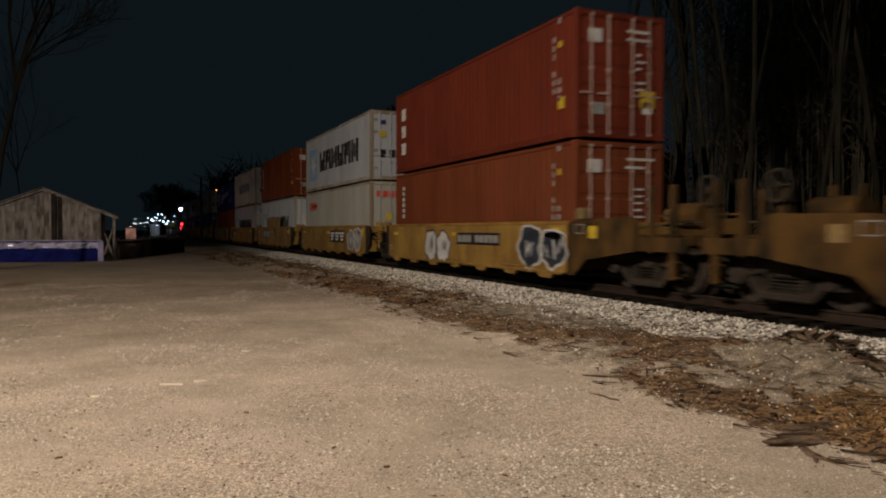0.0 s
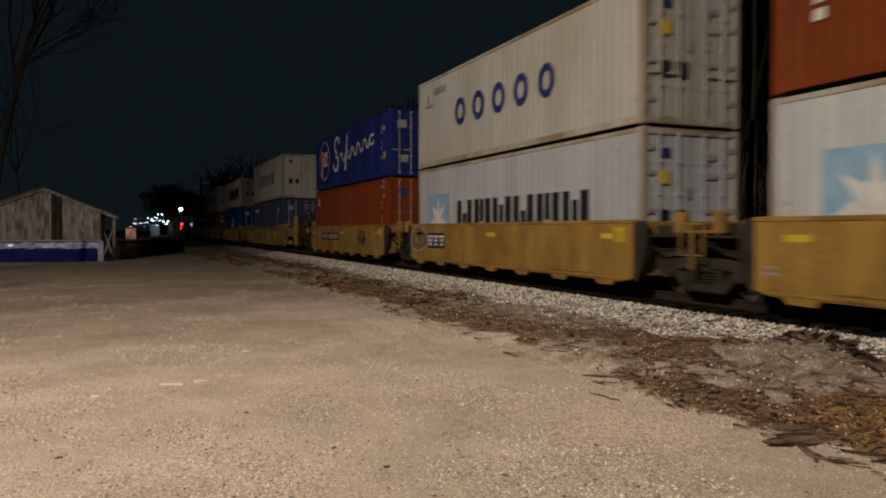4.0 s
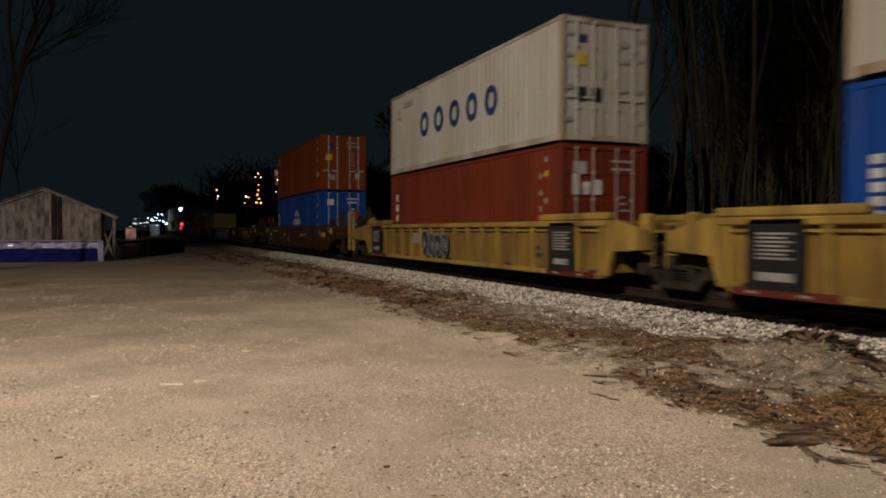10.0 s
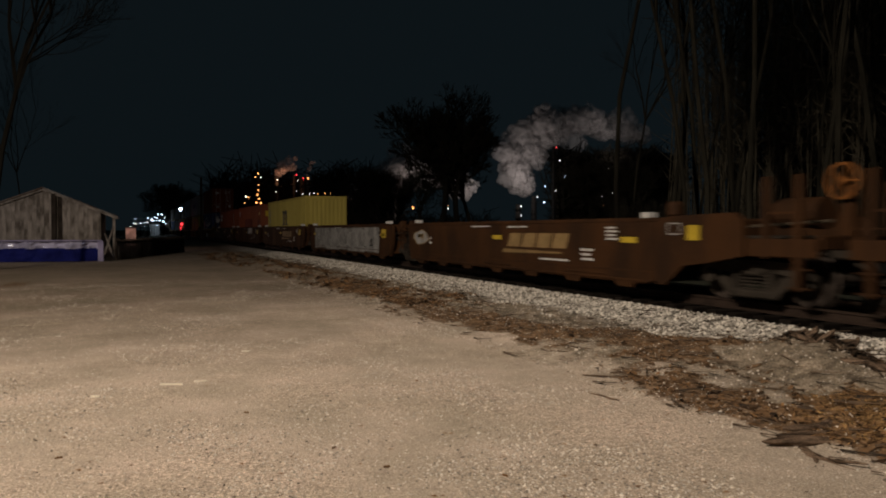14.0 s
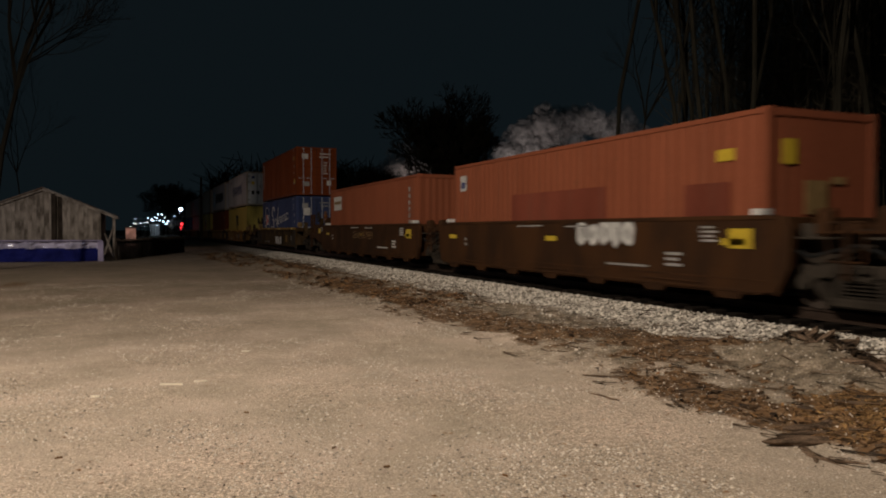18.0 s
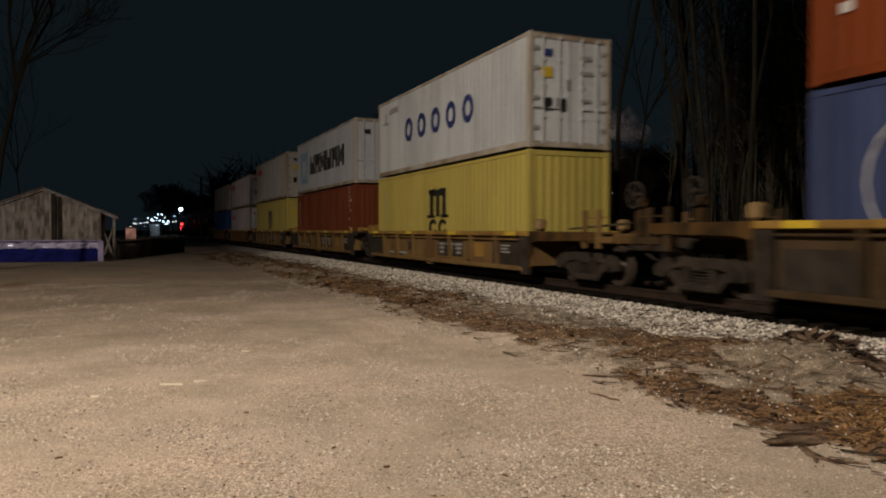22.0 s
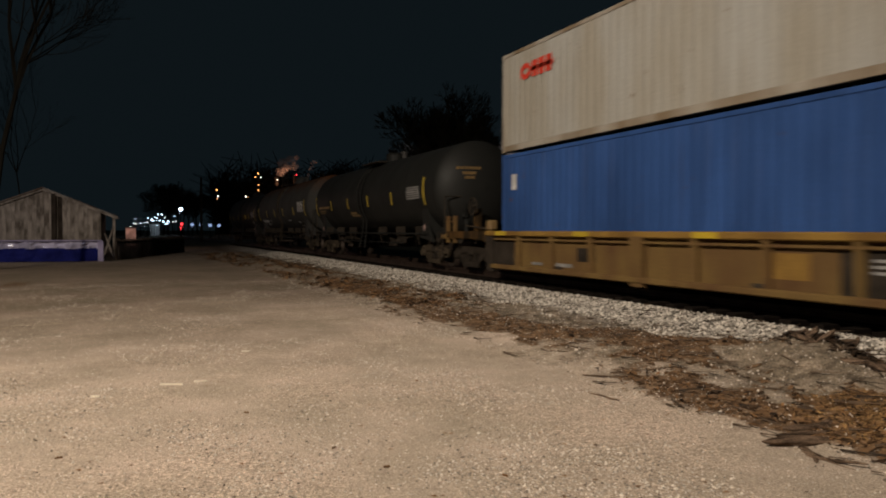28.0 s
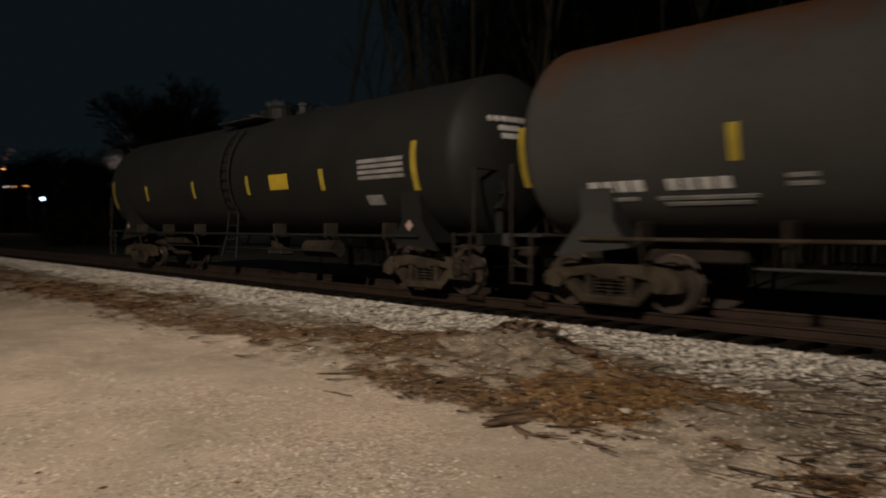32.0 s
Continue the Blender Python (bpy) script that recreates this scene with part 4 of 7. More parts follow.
# torn roots on the crest of the mound
for k in range(11):
    t = k / 10
    o = branch(-6.25 + 0.85 * t, 6.62 + 0.30 * math.sin(7 * t) * 0.5 + 0.12, 0.24 + 0.07 * (k % 4), 0.030 + 0.014 * (k % 3), 0.5 + 0.8 * (k % 4), 90 + k, "root", "dark torn root on the crest of the mound")
    o.rotation_euler = (0, -0.15 - 0.22 * (k % 3), 0.5 + 0.8 * (k % 4))
for x, y, length, rad, turn, k in ((-5.05, 6.52, 0.55, 0.045, 0.55, 4), (-4.75, 6.40, 0.50, 0.065, -0.5, 5), (-6.75, 6.25, 0.45, 0.040, 0.6, 3), (-6.95, 6.05, 0.35, 0.035, 1.3, 17)):
    branch(x, y, length, rad, turn, k, "root", "dark torn root on the crest of the mound")
branch(-6.5, 4.62, 0.55, 0.018, 0.75, 6)
branch(-5.78, 4.05, 0.42, 0.014, 0.10, 7)
branch(-1.95, 5.2, 0.40, 0.008, 0.95, 8)
for k in range(110):
    x, y = -2.6 - 24 * spots.random() ** 1.4, 4.6 + 3.0 * spots.random()
    if cover(x, y)[0] > 0.25 and x < -3.6:
        branch(x, y, spots.uniform(0.15, 0.55), spots.uniform(0.006, 0.020), spots.gauss(0.55, 0.4), 50 + k, n=5)
pale = tagged(part("stone", Geo().prism([(-0.045, -0.02), (-0.01, -0.035), (0.035, -0.02), (0.045, 0.01), (0.015, 0.03), (-0.035, 0.02)], 2, 0, 0.03), GRAVEL), "pale stone lying on the leaf heap", "stone")
pale.location = (-3.28, 5.05, bank(-3.28, 5.05) - 0.005)

# ---- shed, wrapped stack, fence ----
OLDWOOD = material("weathered_boards", (0.30, 0.255, 0.215), 0.9, 0, 0.35, 2.2, 0.3, 0.4, (1.2, 1.2, 0.7), (0.11, 0.09, 0.072), 0.10)
DARKWOOD = material("dark_old_timber", (0.045, 0.034, 0.026), 0.9, 0, 0.5, 2.5)
TINROOF = material("rusty_tin_roof", (0.22, 0.20, 0.18), 0.6, 0.3, 0.4, 1.2, 0.1, 0.1, (1, 1, 1), (0.12, 0.07, 0.045))
TARP = material("blue_tarpaulin", (0.008, 0.011, 0.10), 0.7, 0, 0.6, 1.5)
LILAC = material("lilac_painted_timber", (0.30, 0.26, 0.38), 0.6, 0, 0.7, 2)
WRAP = material("crumpled_clear_plastic", (0.50, 0.46, 0.60), 0.16, 0, 0.5, 2.2, 0.1, 0.3)

shed = tagged(empty("shed"), "weathered board shed with a low gable and open lean-to", "shed")
shed.location = (-44, 0, 0)
rnd = random.Random(9)
RIDGE_Y, RIDGE_Z, EAVE_R, EAVE_L = -4.13, 3.72, (-0.62, 2.26), (-7.7, 2.26)


def roof_z(y):
    if y > RIDGE_Y:
        return RIDGE_Z + (EAVE_R[1] - RIDGE_Z) * (y - RIDGE_Y) / (EAVE_R[0] - RIDGE_Y)
    return RIDGE_Z + (EAVE_L[1] - RIDGE_Z) * (RIDGE_Y - y) / (RIDGE_Y - EAVE_L[0])


y = -7.6
while y < -1.45:
    w = rnd.uniform(0.16, 0.26)
    top = min(roof_z(y), roof_z(y + w)) - 0.05
    if not (-3.5 < y < -3.38):
        part("board", Geo().box(-0.03, rnd.uniform(-0.004, 0.014), y, y + w - rnd.uniform(0.002, 0.009), rnd.uniform(0.02, 0.10), top), OLDWOOD, shed)
    y += w
part("back_wall", Geo().prism([(-7.6, 0), (-1.4, 0), (-1.4, roof_z(-1.4) - 0.06), (RIDGE_Y, RIDGE_Z - 0.06), (-7.6, roof_z(-7.6) - 0.06)], 0, -9.1, -9.0), OLDWOOD, shed)
part("inner_wall", Geo().prism([(-7.55, 0), (-1.45, 0), (-1.45, roof_z(-1.4) - 0.08), (RIDGE_Y, RIDGE_Z - 0.08), (-7.55, roof_z(-7.6) - 0.08)], 0, -0.09, -0.05), DARKWOOD, shed)
for yy in (-7.6, -1.44):
    part("side_wall", Geo().box(-9.0, -0.03, yy, yy + 0.05, 0, roof_z(yy) - 0.1), OLDWOOD, shed)
for a, b, nm in ((EAVE_L[0] - 0.1, RIDGE_Y, "roof_sheet"), (RIDGE_Y, EAVE_R[0] + 0.05, "roof_sheet")):
    part(nm, Geo().prism([(a, roof_z(a)), (b, roof_z(b)), (b, roof_z(b) + 0.05), (a, roof_z(a) + 0.05)], 0, -9.3, 0.25), TINROOF, shed)
for a, b in ((EAVE_L[0] - 0.1, RIDGE_Y), (RIDGE_Y, EAVE_R[0] + 0.05)):
    part("barge_board", Geo().prism([(a, roof_z(a) - 0.13), (b, roof_z(b) - 0.13), (b, roof_z(b) - 0.002), (a, roof_z(a) - 0.002)], 0, 0.10, 0.14), OLDWOOD, shed)
part("corner_post", Geo().box(-0.05, 0.10, -0.82, -0.68, 0, roof_z(-0.75) - 0.02, 0.015), OLDWOOD, shed)
part("wall_post", Geo().box(0.02, 0.14, -3.75, -3.52, 0, roof_z(-3.6) - 0.05, 0.02), DARKWOOD, shed)
part("brace", Geo().tube((0.3, -1.30, 0.0), (0.05, -0.75, 1.75), 0.06, n=6), OLDWOOD, shed)
part("brace", Geo().tube((0.5, -0.75, 0.0), (0.0, -1.20, 1.35), 0.05, n=6), OLDWOOD, shed)
part("brace", Geo().tube((0.2, -0.45, 0.0), (0.02, -0.62, 0.95), 0.06, n=6), OLDWOOD, shed)

stack = tagged(empty("wrapped_stack"), "low stack under blue tarpaulin and crumpled clear plastic", "tarpaulin stack")
stack.location = (-40.6, 0, 0)


def draped(x0, y0, y1, z0, z1, amp, seed, ny=90, nz=10, back=0.0):
    g = Geo()
    for j in range(nz + 1):
        for i in range(ny + 1):
            y, z = y0 + (y1 - y0) * i / ny, z0 + (z1 - z0) * j / nz
            g.v.append((x0 + amp * noise.noise((y * 1.7, z * 3.1, seed)) + amp * 0.8 * noise.noise((y * 5, z * 6, seed)) - back * j / nz, y, z + (0.04 * noise.noise((y * 1.2, 0, seed)) if j in (0, nz) else 0)))
    g.f += [(j * (ny + 1) + i, j * (ny + 1) + i + 1, (j + 1) * (ny + 1) + i + 1, (j + 1) * (ny + 1) + i) for j in range(nz) for i in range(ny)]
    return g


part("tarpaulin", draped(0.30, -9.5, -1.42, 0.02, 0.66, 0.05, 3), TARP, stack, "sagging blue tarpaulin skirt", True)
part("plastic_wrap", draped(0.28, -9.5, -1.42, 0.62, 0.99, 0.13, 8, 42, 3), WRAP, stack, "crumpled glossy clear plastic")
part("core", Geo().box(-1.2, 0.16, -9.5, -1.42, 0.0, 0.96, 0.03), DARKWOOD, stack)
part("top_rail", Geo().box(0.24, 0.40, -9.5, -1.2, 0.985, 1.055, 0.015), LILAC, stack)
part("end_post", Geo().box(0.20, 0.40, -1.42, -1.16, 0.0, 0.985, 0.02), LILAC, stack)

fence = tagged(empty("board_fence"), "low dark board fence beside the yard", "fence")
for k in range(54):
    t = (k - 8) / 45
    x, y = -43.5 - 12 * t, 0.0 + 3.55 * t
    part("board", Geo().box(x - 0.02, x + 0.02, y - 0.038, y + 0.036, 0.0, 1.08 + rnd.uniform(-0.05, 0.04)), DARKWOOD, fence)
part("fence_rail", Geo().tube((-41.4, -0.6, 0.9), (-55.5, 3.6, 0.9), 0.04, n=6), DARKWOOD, fence)

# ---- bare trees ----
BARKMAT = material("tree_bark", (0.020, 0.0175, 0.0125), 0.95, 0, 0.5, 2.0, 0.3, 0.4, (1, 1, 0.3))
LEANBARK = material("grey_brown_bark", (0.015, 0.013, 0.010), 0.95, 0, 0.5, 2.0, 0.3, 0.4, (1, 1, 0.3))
# Paler than the tree bark: its colour makes up for missing lamp light.
THICKBARK = material("thicket_bark", (0.15, 0.128, 0.092), 0.95, 0, 0.5, 2.0, 0.3, 0.2, (1, 1, 0.3))


def tree_parts(seed, height, spread=0.5, depth=5, lean=0.0, fork=0.35, stout=0.014, kids=(2, 3), least=0.0, bark=None):
    """Trunk and branches as two meshes: tapered limbs that split again and again."""
    r = random.Random(seed)
    trunk, crown = Geo(), Geo()

    def grow(g, p, d, length, rad, level):
        rad = max(rad, least)
        n = 3 if level < 2 else 2
        for i in range(n):
            q = p + d * (length / n)
            k = 7 if level == 0 else 5 if level == 1 else 3
            g.tube(p, q, rad * (1 - 0.35 * i / n), rad * (1 - 0.35 * (i + 1) / n), k)
            d = (d + Vector((r.gauss(0, 0.10), r.gauss(0, 0.10), r.gauss(0.04, 0.06)))).normalized()
            p = q
            if level >= 1 and level < depth and i < n - 1:
                side = d.orthogonal().normalized()
                side.rotate(Matrix.Rotation(r.uniform(0, 6.28), 3, d))
                grow(crown, p, (d * 0.7 + side * spread * 1.3).normalized(), length * r.uniform(0.45, 0.65), rad * 0.5, level + 1)
        if level < depth:
            for j in range(r.choice(kids) if level else 4):
                side = d.orthogonal().normalized()
                side.rotate(Matrix.Rotation(r.uniform(0, 6.28), 3, d))
                nd = (d + side * spread * r.uniform(0.5, 1.5) + Vector((0, 0, 0.12))).normalized()
                grow(crown, p, nd, length * r.uniform(0.6, 0.82) * (0.75 if level == 0 else 1), rad * 0.6, level + 1)
    grow(trunk, Vector((0, 0, -0.1)), Vector((lean, 0.02, 1)).normalized(), height * fork, height * stout, 0)
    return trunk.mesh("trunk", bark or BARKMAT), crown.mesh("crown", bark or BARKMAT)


def tree(meshes, place, turn=0.0, size=1.0, label="tall bare tree in the dark wood", group="bare trees"):
    t = tagged(empty("tree"), label, "tree", group)
    part("trunk", meshes[0], None, t)
    part("crown", meshes[1], None, t)
    t.location, t.rotation_euler, t.scale = place, (0, 0, turn), (size, size, size)
    return t


broad_a, broad_b = tree_parts(1, 15, 0.46, 6, 0, 0.28, 0.017, (3, 3), 0.024), tree_parts(2, 15, 0.50, 6, 0.05, 0.28, 0.015, (2, 3), 0.022)
tall = [tree_parts(10 + k, 20, 0.30, 5, 0.03 * k - 0.04, 0.46, 0.0048) for k in range(4)]
scrub = [tree_parts(20 + k, 7, 0.75, 5, 0.1, 0.22, 0.008) for k in range(3)]

rnd = random.Random(21)
for k in range(34):
    x = -26 + 30 * rnd.random() if k < 30 else -40 + 20 * rnd.random()
    y = 16.5 + 20 * rnd.random()
    if y < -0.72 * x:
        y = -0.72 * x + rnd.uniform(1, 10)
    tree(tall[k % 4], (x, y, bank(x, y)), rnd.uniform(0, 6.28), rnd.uniform(0.75, 1.15))
for k in range(26):
    x, y = -24 + 30 * rnd.random(), 36 + 16 * rnd.random()
    y = max(y, -0.8 * x + 6)
    tree(tall[(k + 1) % 4], (x, y, bank(x, y)), rnd.uniform(0, 6.28), rnd.uniform(0.9, 1.2))
for sy, y, turn in ((0.83, 17.5, 0.3), (0.86, 17.0, 1.4), (0.89, 18.5, 2.2), (1.01, 16.5, 3.0), (1.17, 17.0, 4.0), (1.21, 16.2, 5.2), (1.34, 18.0, 0.8)):
    tree(tall[int(turn * 10) % 4], (-y / sy, y, bank(-y / sy, y)), turn, 0.95)
# undergrowth at the wood's edge
for k in range(34):
    x = -34 + 38 * rnd.random()
    y = max(15.2 + 6 * rnd.random(), -0.66 * x + rnd.uniform(0, 4))
    tree(scrub[k % 3], (x, y, bank(x, y)), rnd.uniform(0, 6.28), rnd.uniform(0.45, 0.9), "dense bare shrub at the edge of the wood", "bare shrubs")
# the thicket behind the wood: thin stems and twigs past counting
g = Geo()
for k in range(3400):
    x = -48 + 72 * rnd.random()
    y = max(36 + 24 * rnd.random(), -(0.80 if k > 500 else 0.66) * x + rnd.uniform(0, 14))
    h = rnd.uniform(12, 26)
    a = Vector((x, y, -0.1))
    b = a + Vector((rnd.gauss(0, 0.9), rnd.gauss(0, 0.6), h))
    g.tube(a, b, h * 0.0032, h * 0.001, 3)
    for j in range(11):
        p = a.lerp(b, rnd.uniform(0.25, 1.0))
        q = p + Vector((rnd.gauss(0, 1.7), rnd.gauss(0, 0.8), rnd.uniform(0.4, 2.6)))
        g.tube(p, q, 0.035, 0.012, 3)
tagged(part("distant_thicket", g, THICKBARK), "dark dense thicket of bare stems behind the wood", "thicket", kind="stuff")


def thicket(name, count, spot, heights, label, twig=0.03, reach=1.2, uneven=0.5):
    """Dense bare scrub: stems and twigs past counting, in one mesh."""
    g = Geo()
    for k in range(count):
        x, y = spot()
        h = rnd.uniform(*heights) * (1 - uneven * 0.5 + uneven * noise.noise((x * 4 / heights[1], y * 4 / heights[1], 3)))
        a = Vector((x, y, -0.1))
        b = a + Vector((rnd.gauss(0, 0.10 * h), rnd.gauss(0, 0.10 * h), h))
        g.tube(a, b, twig * 1.6, twig * 0.5, 3)
        for j in range(10):
            p = a.lerp(b, rnd.uniform(0.15, 1.0))
            q = p + Vector((rnd.gauss(0, reach), rnd.gauss(0, reach), rnd.uniform(0.1, reach * 1.3)))
            g.tube(p, q, twig, twig * 0.4, 3)
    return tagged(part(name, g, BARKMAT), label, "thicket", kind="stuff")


def behind_line():
    x = rnd.uniform(-259, -253)
    return x, -x * rnd.uniform(0.618, 0.84)


def along_plant():
    x = rnd.uniform(-300, -268)
    return x, -x * rnd.uniform(0.105, 0.345)


def under_tree():
    x = rnd.uniform(-80, -68)
    return x, -x * rnd.uniform(0.27, 0.50)


thicket("dark_thicket", 1700, behind_line, (31.0, 38.0), "black tangled woodland behind the plant", 0.26, 3.4, 0.25)
thicket("far_hedge", 1500, along_plant, (16.0, 28.0), "dark straggling trees behind the plant", 0.22, 3.4)
thicket("scrub_belt", 380, under_tree, (1.6, 3.6), "dark scrub under the broad tree", 0.045, 1.0)
# the broad tree by the line and its neighbours
tree(broad_a, (-62, 25.8, 0), 0.4, 1.28, "broad bare tree with a rounded crown", "bare trees")
tree(broad_b, (-63, 26.2, 0), 2.0, 1.18, "broad bare tree with a rounded crown", "bare trees")
tree(broad_a, (-61, 27.2, 0), 4.2, 1.12, "broad bare tree with a rounded crown", "bare trees")
tree(broad_b, (-64, 28.4, 0), 5.5, 1.05, "broad bare tree with a rounded crown", "bare trees")
tree(broad_b, (-66, 25.0, 0), 2.2, 0.75, "broad bare tree with spreading limbs", "bare trees")
tree(broad_b, (-64, 30.0, 0), 4.0, 1.1, "broad bare tree with spreading limbs", "bare trees")
tree(broad_a, (-46, 31, 0), 1.1, 0.62, "broad bare tree with a rounded crown", "bare trees")
tree(broad_b, (-44, 34, 0), 3.1, 0.6, "broad bare tree with spreading limbs", "bare trees")
tree(broad_a, (-41, 30.5, 0), 5.1, 0.55, "broad bare tree with a rounded crown", "bare trees")
for k in range(9):
    x = -74 - 50 * rnd.random()
    s = rnd.uniform(0.28, 0.36)
    tree(broad_b, (x, -x * s, 0), rnd.uniform(0, 6.28), -x * rnd.uniform(0.0075, 0.0105), "distant bare tree beyond the track", "bare trees")
for k in range(14):
    x = -78 - 30 * rnd.random()
    tree(scrub[k % 3], (x, -x * rnd.uniform(0.15, 0.44), 0), rnd.uniform(0, 6.28), rnd.uniform(0.6, 1.1), "bare shrub beyond the track", "bare shrubs")
for k in range(9):
    x = -215 - 9 * k
    tree((broad_a, broad_b)[k % 2], (x, -x * (0.034 + 0.0058 * k), 0), k * 1.3, 1.2 + 0.12 * (k % 3), "distant dark tree at the end of the yard", "bare trees")
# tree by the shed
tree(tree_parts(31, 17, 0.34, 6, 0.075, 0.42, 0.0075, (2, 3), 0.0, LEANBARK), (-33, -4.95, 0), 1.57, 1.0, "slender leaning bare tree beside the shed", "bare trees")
tree(tall[2], (-48, -9.5, 0), 1.9, 0.8, "slender bare tree beside the shed", "bare trees")
tree(tall[0], (-52, -6.0, 0), 2.9, 0.55, "slender bare tree behind the shed", "bare trees")

# ---- poles, far lamps, the plant beyond the track ----
BULB_WHITE, BULB_COLD = glow("white_lamp_glass", (1.0, 0.93, 0.85), 4), glow("cold_lamp_glass", (0.60, 0.76, 1.0), 12)
BULB_ORANGE, BULB_RED = glow("orange_lamp_glass", (1.0, 0.36, 0.10), 4), glow("red_lamp_glass", (1.0, 0.04, 0.05), 4)
DARKPLANT = material("dark_plant_steel", (0.016, 0.015, 0.014), 0.7, 0.2)


def bulb(g, p, r):
    n, m = 8, 5
    k = len(g.v)
    for j in range(1, m):
        t = math.pi * j / m
        g.v += [(p[0] + r * math.sin(t) * math.cos(2 * math.pi * i / n), p[1] + r * math.sin(t) * math.sin(2 * math.pi * i / n), p[2] + r * math.cos(t)) for i in range(n)]
    g.v += [(p[0], p[1], p[2] + r), (p[0], p[1], p[2] - r)]
    a = k + (m - 1) * n
    g.f += [(k + j * n + i, k + j * n + (i + 1) % n, k + (j + 1) * n + (i + 1) % n, k + (j + 1) * n + i) for j in range(m - 2) for i in range(n)]
    g.f += [(a, k + (i + 1) % n, k + i) for i in range(n)] + [(a + 1, k + (m - 2) * n + i, k + (m - 2) * n + (i + 1) % n) for i in range(n)]
    return g


pole = tagged(empty("utility_pole"), "dark timber utility pole beside the track", "pole")
part("shaft", Geo().tube((-92, 7.85, 0), (-92, 7.85, 7.7), 0.16, 0.12, 10), DARKWOOD, pole)
part("cap", Geo().tube((-92, 7.85, 7.7), (-92, 7.85, 7.78), 0.13, 0.05, 10), DARKWOOD, pole)


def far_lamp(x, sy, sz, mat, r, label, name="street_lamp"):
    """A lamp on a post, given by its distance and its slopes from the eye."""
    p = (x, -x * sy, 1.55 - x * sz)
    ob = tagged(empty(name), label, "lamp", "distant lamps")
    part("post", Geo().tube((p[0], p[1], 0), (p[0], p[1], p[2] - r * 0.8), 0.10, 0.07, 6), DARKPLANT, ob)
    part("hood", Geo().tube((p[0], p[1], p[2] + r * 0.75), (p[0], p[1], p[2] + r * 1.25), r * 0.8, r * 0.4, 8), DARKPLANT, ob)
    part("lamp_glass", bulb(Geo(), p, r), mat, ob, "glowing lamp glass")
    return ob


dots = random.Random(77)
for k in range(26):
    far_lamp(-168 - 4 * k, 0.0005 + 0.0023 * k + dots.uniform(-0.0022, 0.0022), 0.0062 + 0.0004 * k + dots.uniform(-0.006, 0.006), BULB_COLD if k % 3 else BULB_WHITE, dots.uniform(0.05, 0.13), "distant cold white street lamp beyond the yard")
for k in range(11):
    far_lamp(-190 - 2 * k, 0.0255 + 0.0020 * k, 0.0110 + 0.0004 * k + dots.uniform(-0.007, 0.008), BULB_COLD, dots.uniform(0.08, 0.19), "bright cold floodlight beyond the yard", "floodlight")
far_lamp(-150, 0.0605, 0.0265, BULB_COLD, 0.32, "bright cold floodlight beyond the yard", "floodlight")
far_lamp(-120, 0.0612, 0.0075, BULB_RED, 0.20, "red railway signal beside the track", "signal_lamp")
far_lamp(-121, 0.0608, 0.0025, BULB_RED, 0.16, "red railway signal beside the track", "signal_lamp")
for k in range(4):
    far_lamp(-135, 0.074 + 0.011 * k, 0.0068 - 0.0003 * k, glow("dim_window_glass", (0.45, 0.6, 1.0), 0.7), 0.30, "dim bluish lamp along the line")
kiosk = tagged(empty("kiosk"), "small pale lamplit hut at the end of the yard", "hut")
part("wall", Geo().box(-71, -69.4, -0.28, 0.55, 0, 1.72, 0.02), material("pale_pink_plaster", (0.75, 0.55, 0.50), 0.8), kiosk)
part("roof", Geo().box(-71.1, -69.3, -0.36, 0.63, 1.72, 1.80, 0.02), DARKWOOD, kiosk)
glare = tagged(empty("lit_facade"), "far floodlit pale facade behind the yard", "building")
part("wall", Geo().box(-205, -200, 4.9, 7.0, 0, 3.0, 0.05), WHITE, glare)
part("roof", Geo().box(-205.2, -199.8, 4.8, 7.1, 3.0, 3.15, 0.05), DARKPLANT, glare)
lamp("facade_lamp", "POINT", (-195, 5.8, 3.6), 330, (0.75, 0.87, 1.0), 0.3)
shed_light = lamp("shed_lamp", "SPOT", (-31.0, -11.0, 6.0), 780, (0.93, 0.90, 1.0))
shed_light.data.spot_size, shed_light.data.spot_blend, shed_light.data.shadow_soft_size = radians(70), 0.8, 0.2
shed_light.matrix_world = look((-31.0, -11.0, 6.0), (-43.5, -4.0, 1.6))
lamp("kiosk_lamp", "POINT", (-67.6, 0.9, 3.2), 160, (1.0, 0.62, 0.5), 0.2)

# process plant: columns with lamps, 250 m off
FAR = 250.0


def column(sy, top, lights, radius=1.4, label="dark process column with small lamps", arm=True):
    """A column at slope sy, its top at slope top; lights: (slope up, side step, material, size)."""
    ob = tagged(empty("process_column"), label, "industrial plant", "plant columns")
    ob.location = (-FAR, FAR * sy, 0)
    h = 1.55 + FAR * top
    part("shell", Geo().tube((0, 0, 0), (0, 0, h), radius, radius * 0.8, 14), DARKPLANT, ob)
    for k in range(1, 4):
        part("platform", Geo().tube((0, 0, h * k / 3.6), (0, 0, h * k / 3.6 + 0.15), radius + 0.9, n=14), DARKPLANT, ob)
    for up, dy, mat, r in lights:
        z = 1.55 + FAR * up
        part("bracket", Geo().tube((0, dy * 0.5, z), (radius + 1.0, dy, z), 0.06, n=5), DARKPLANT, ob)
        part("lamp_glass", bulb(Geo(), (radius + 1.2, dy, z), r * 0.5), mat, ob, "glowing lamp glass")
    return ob


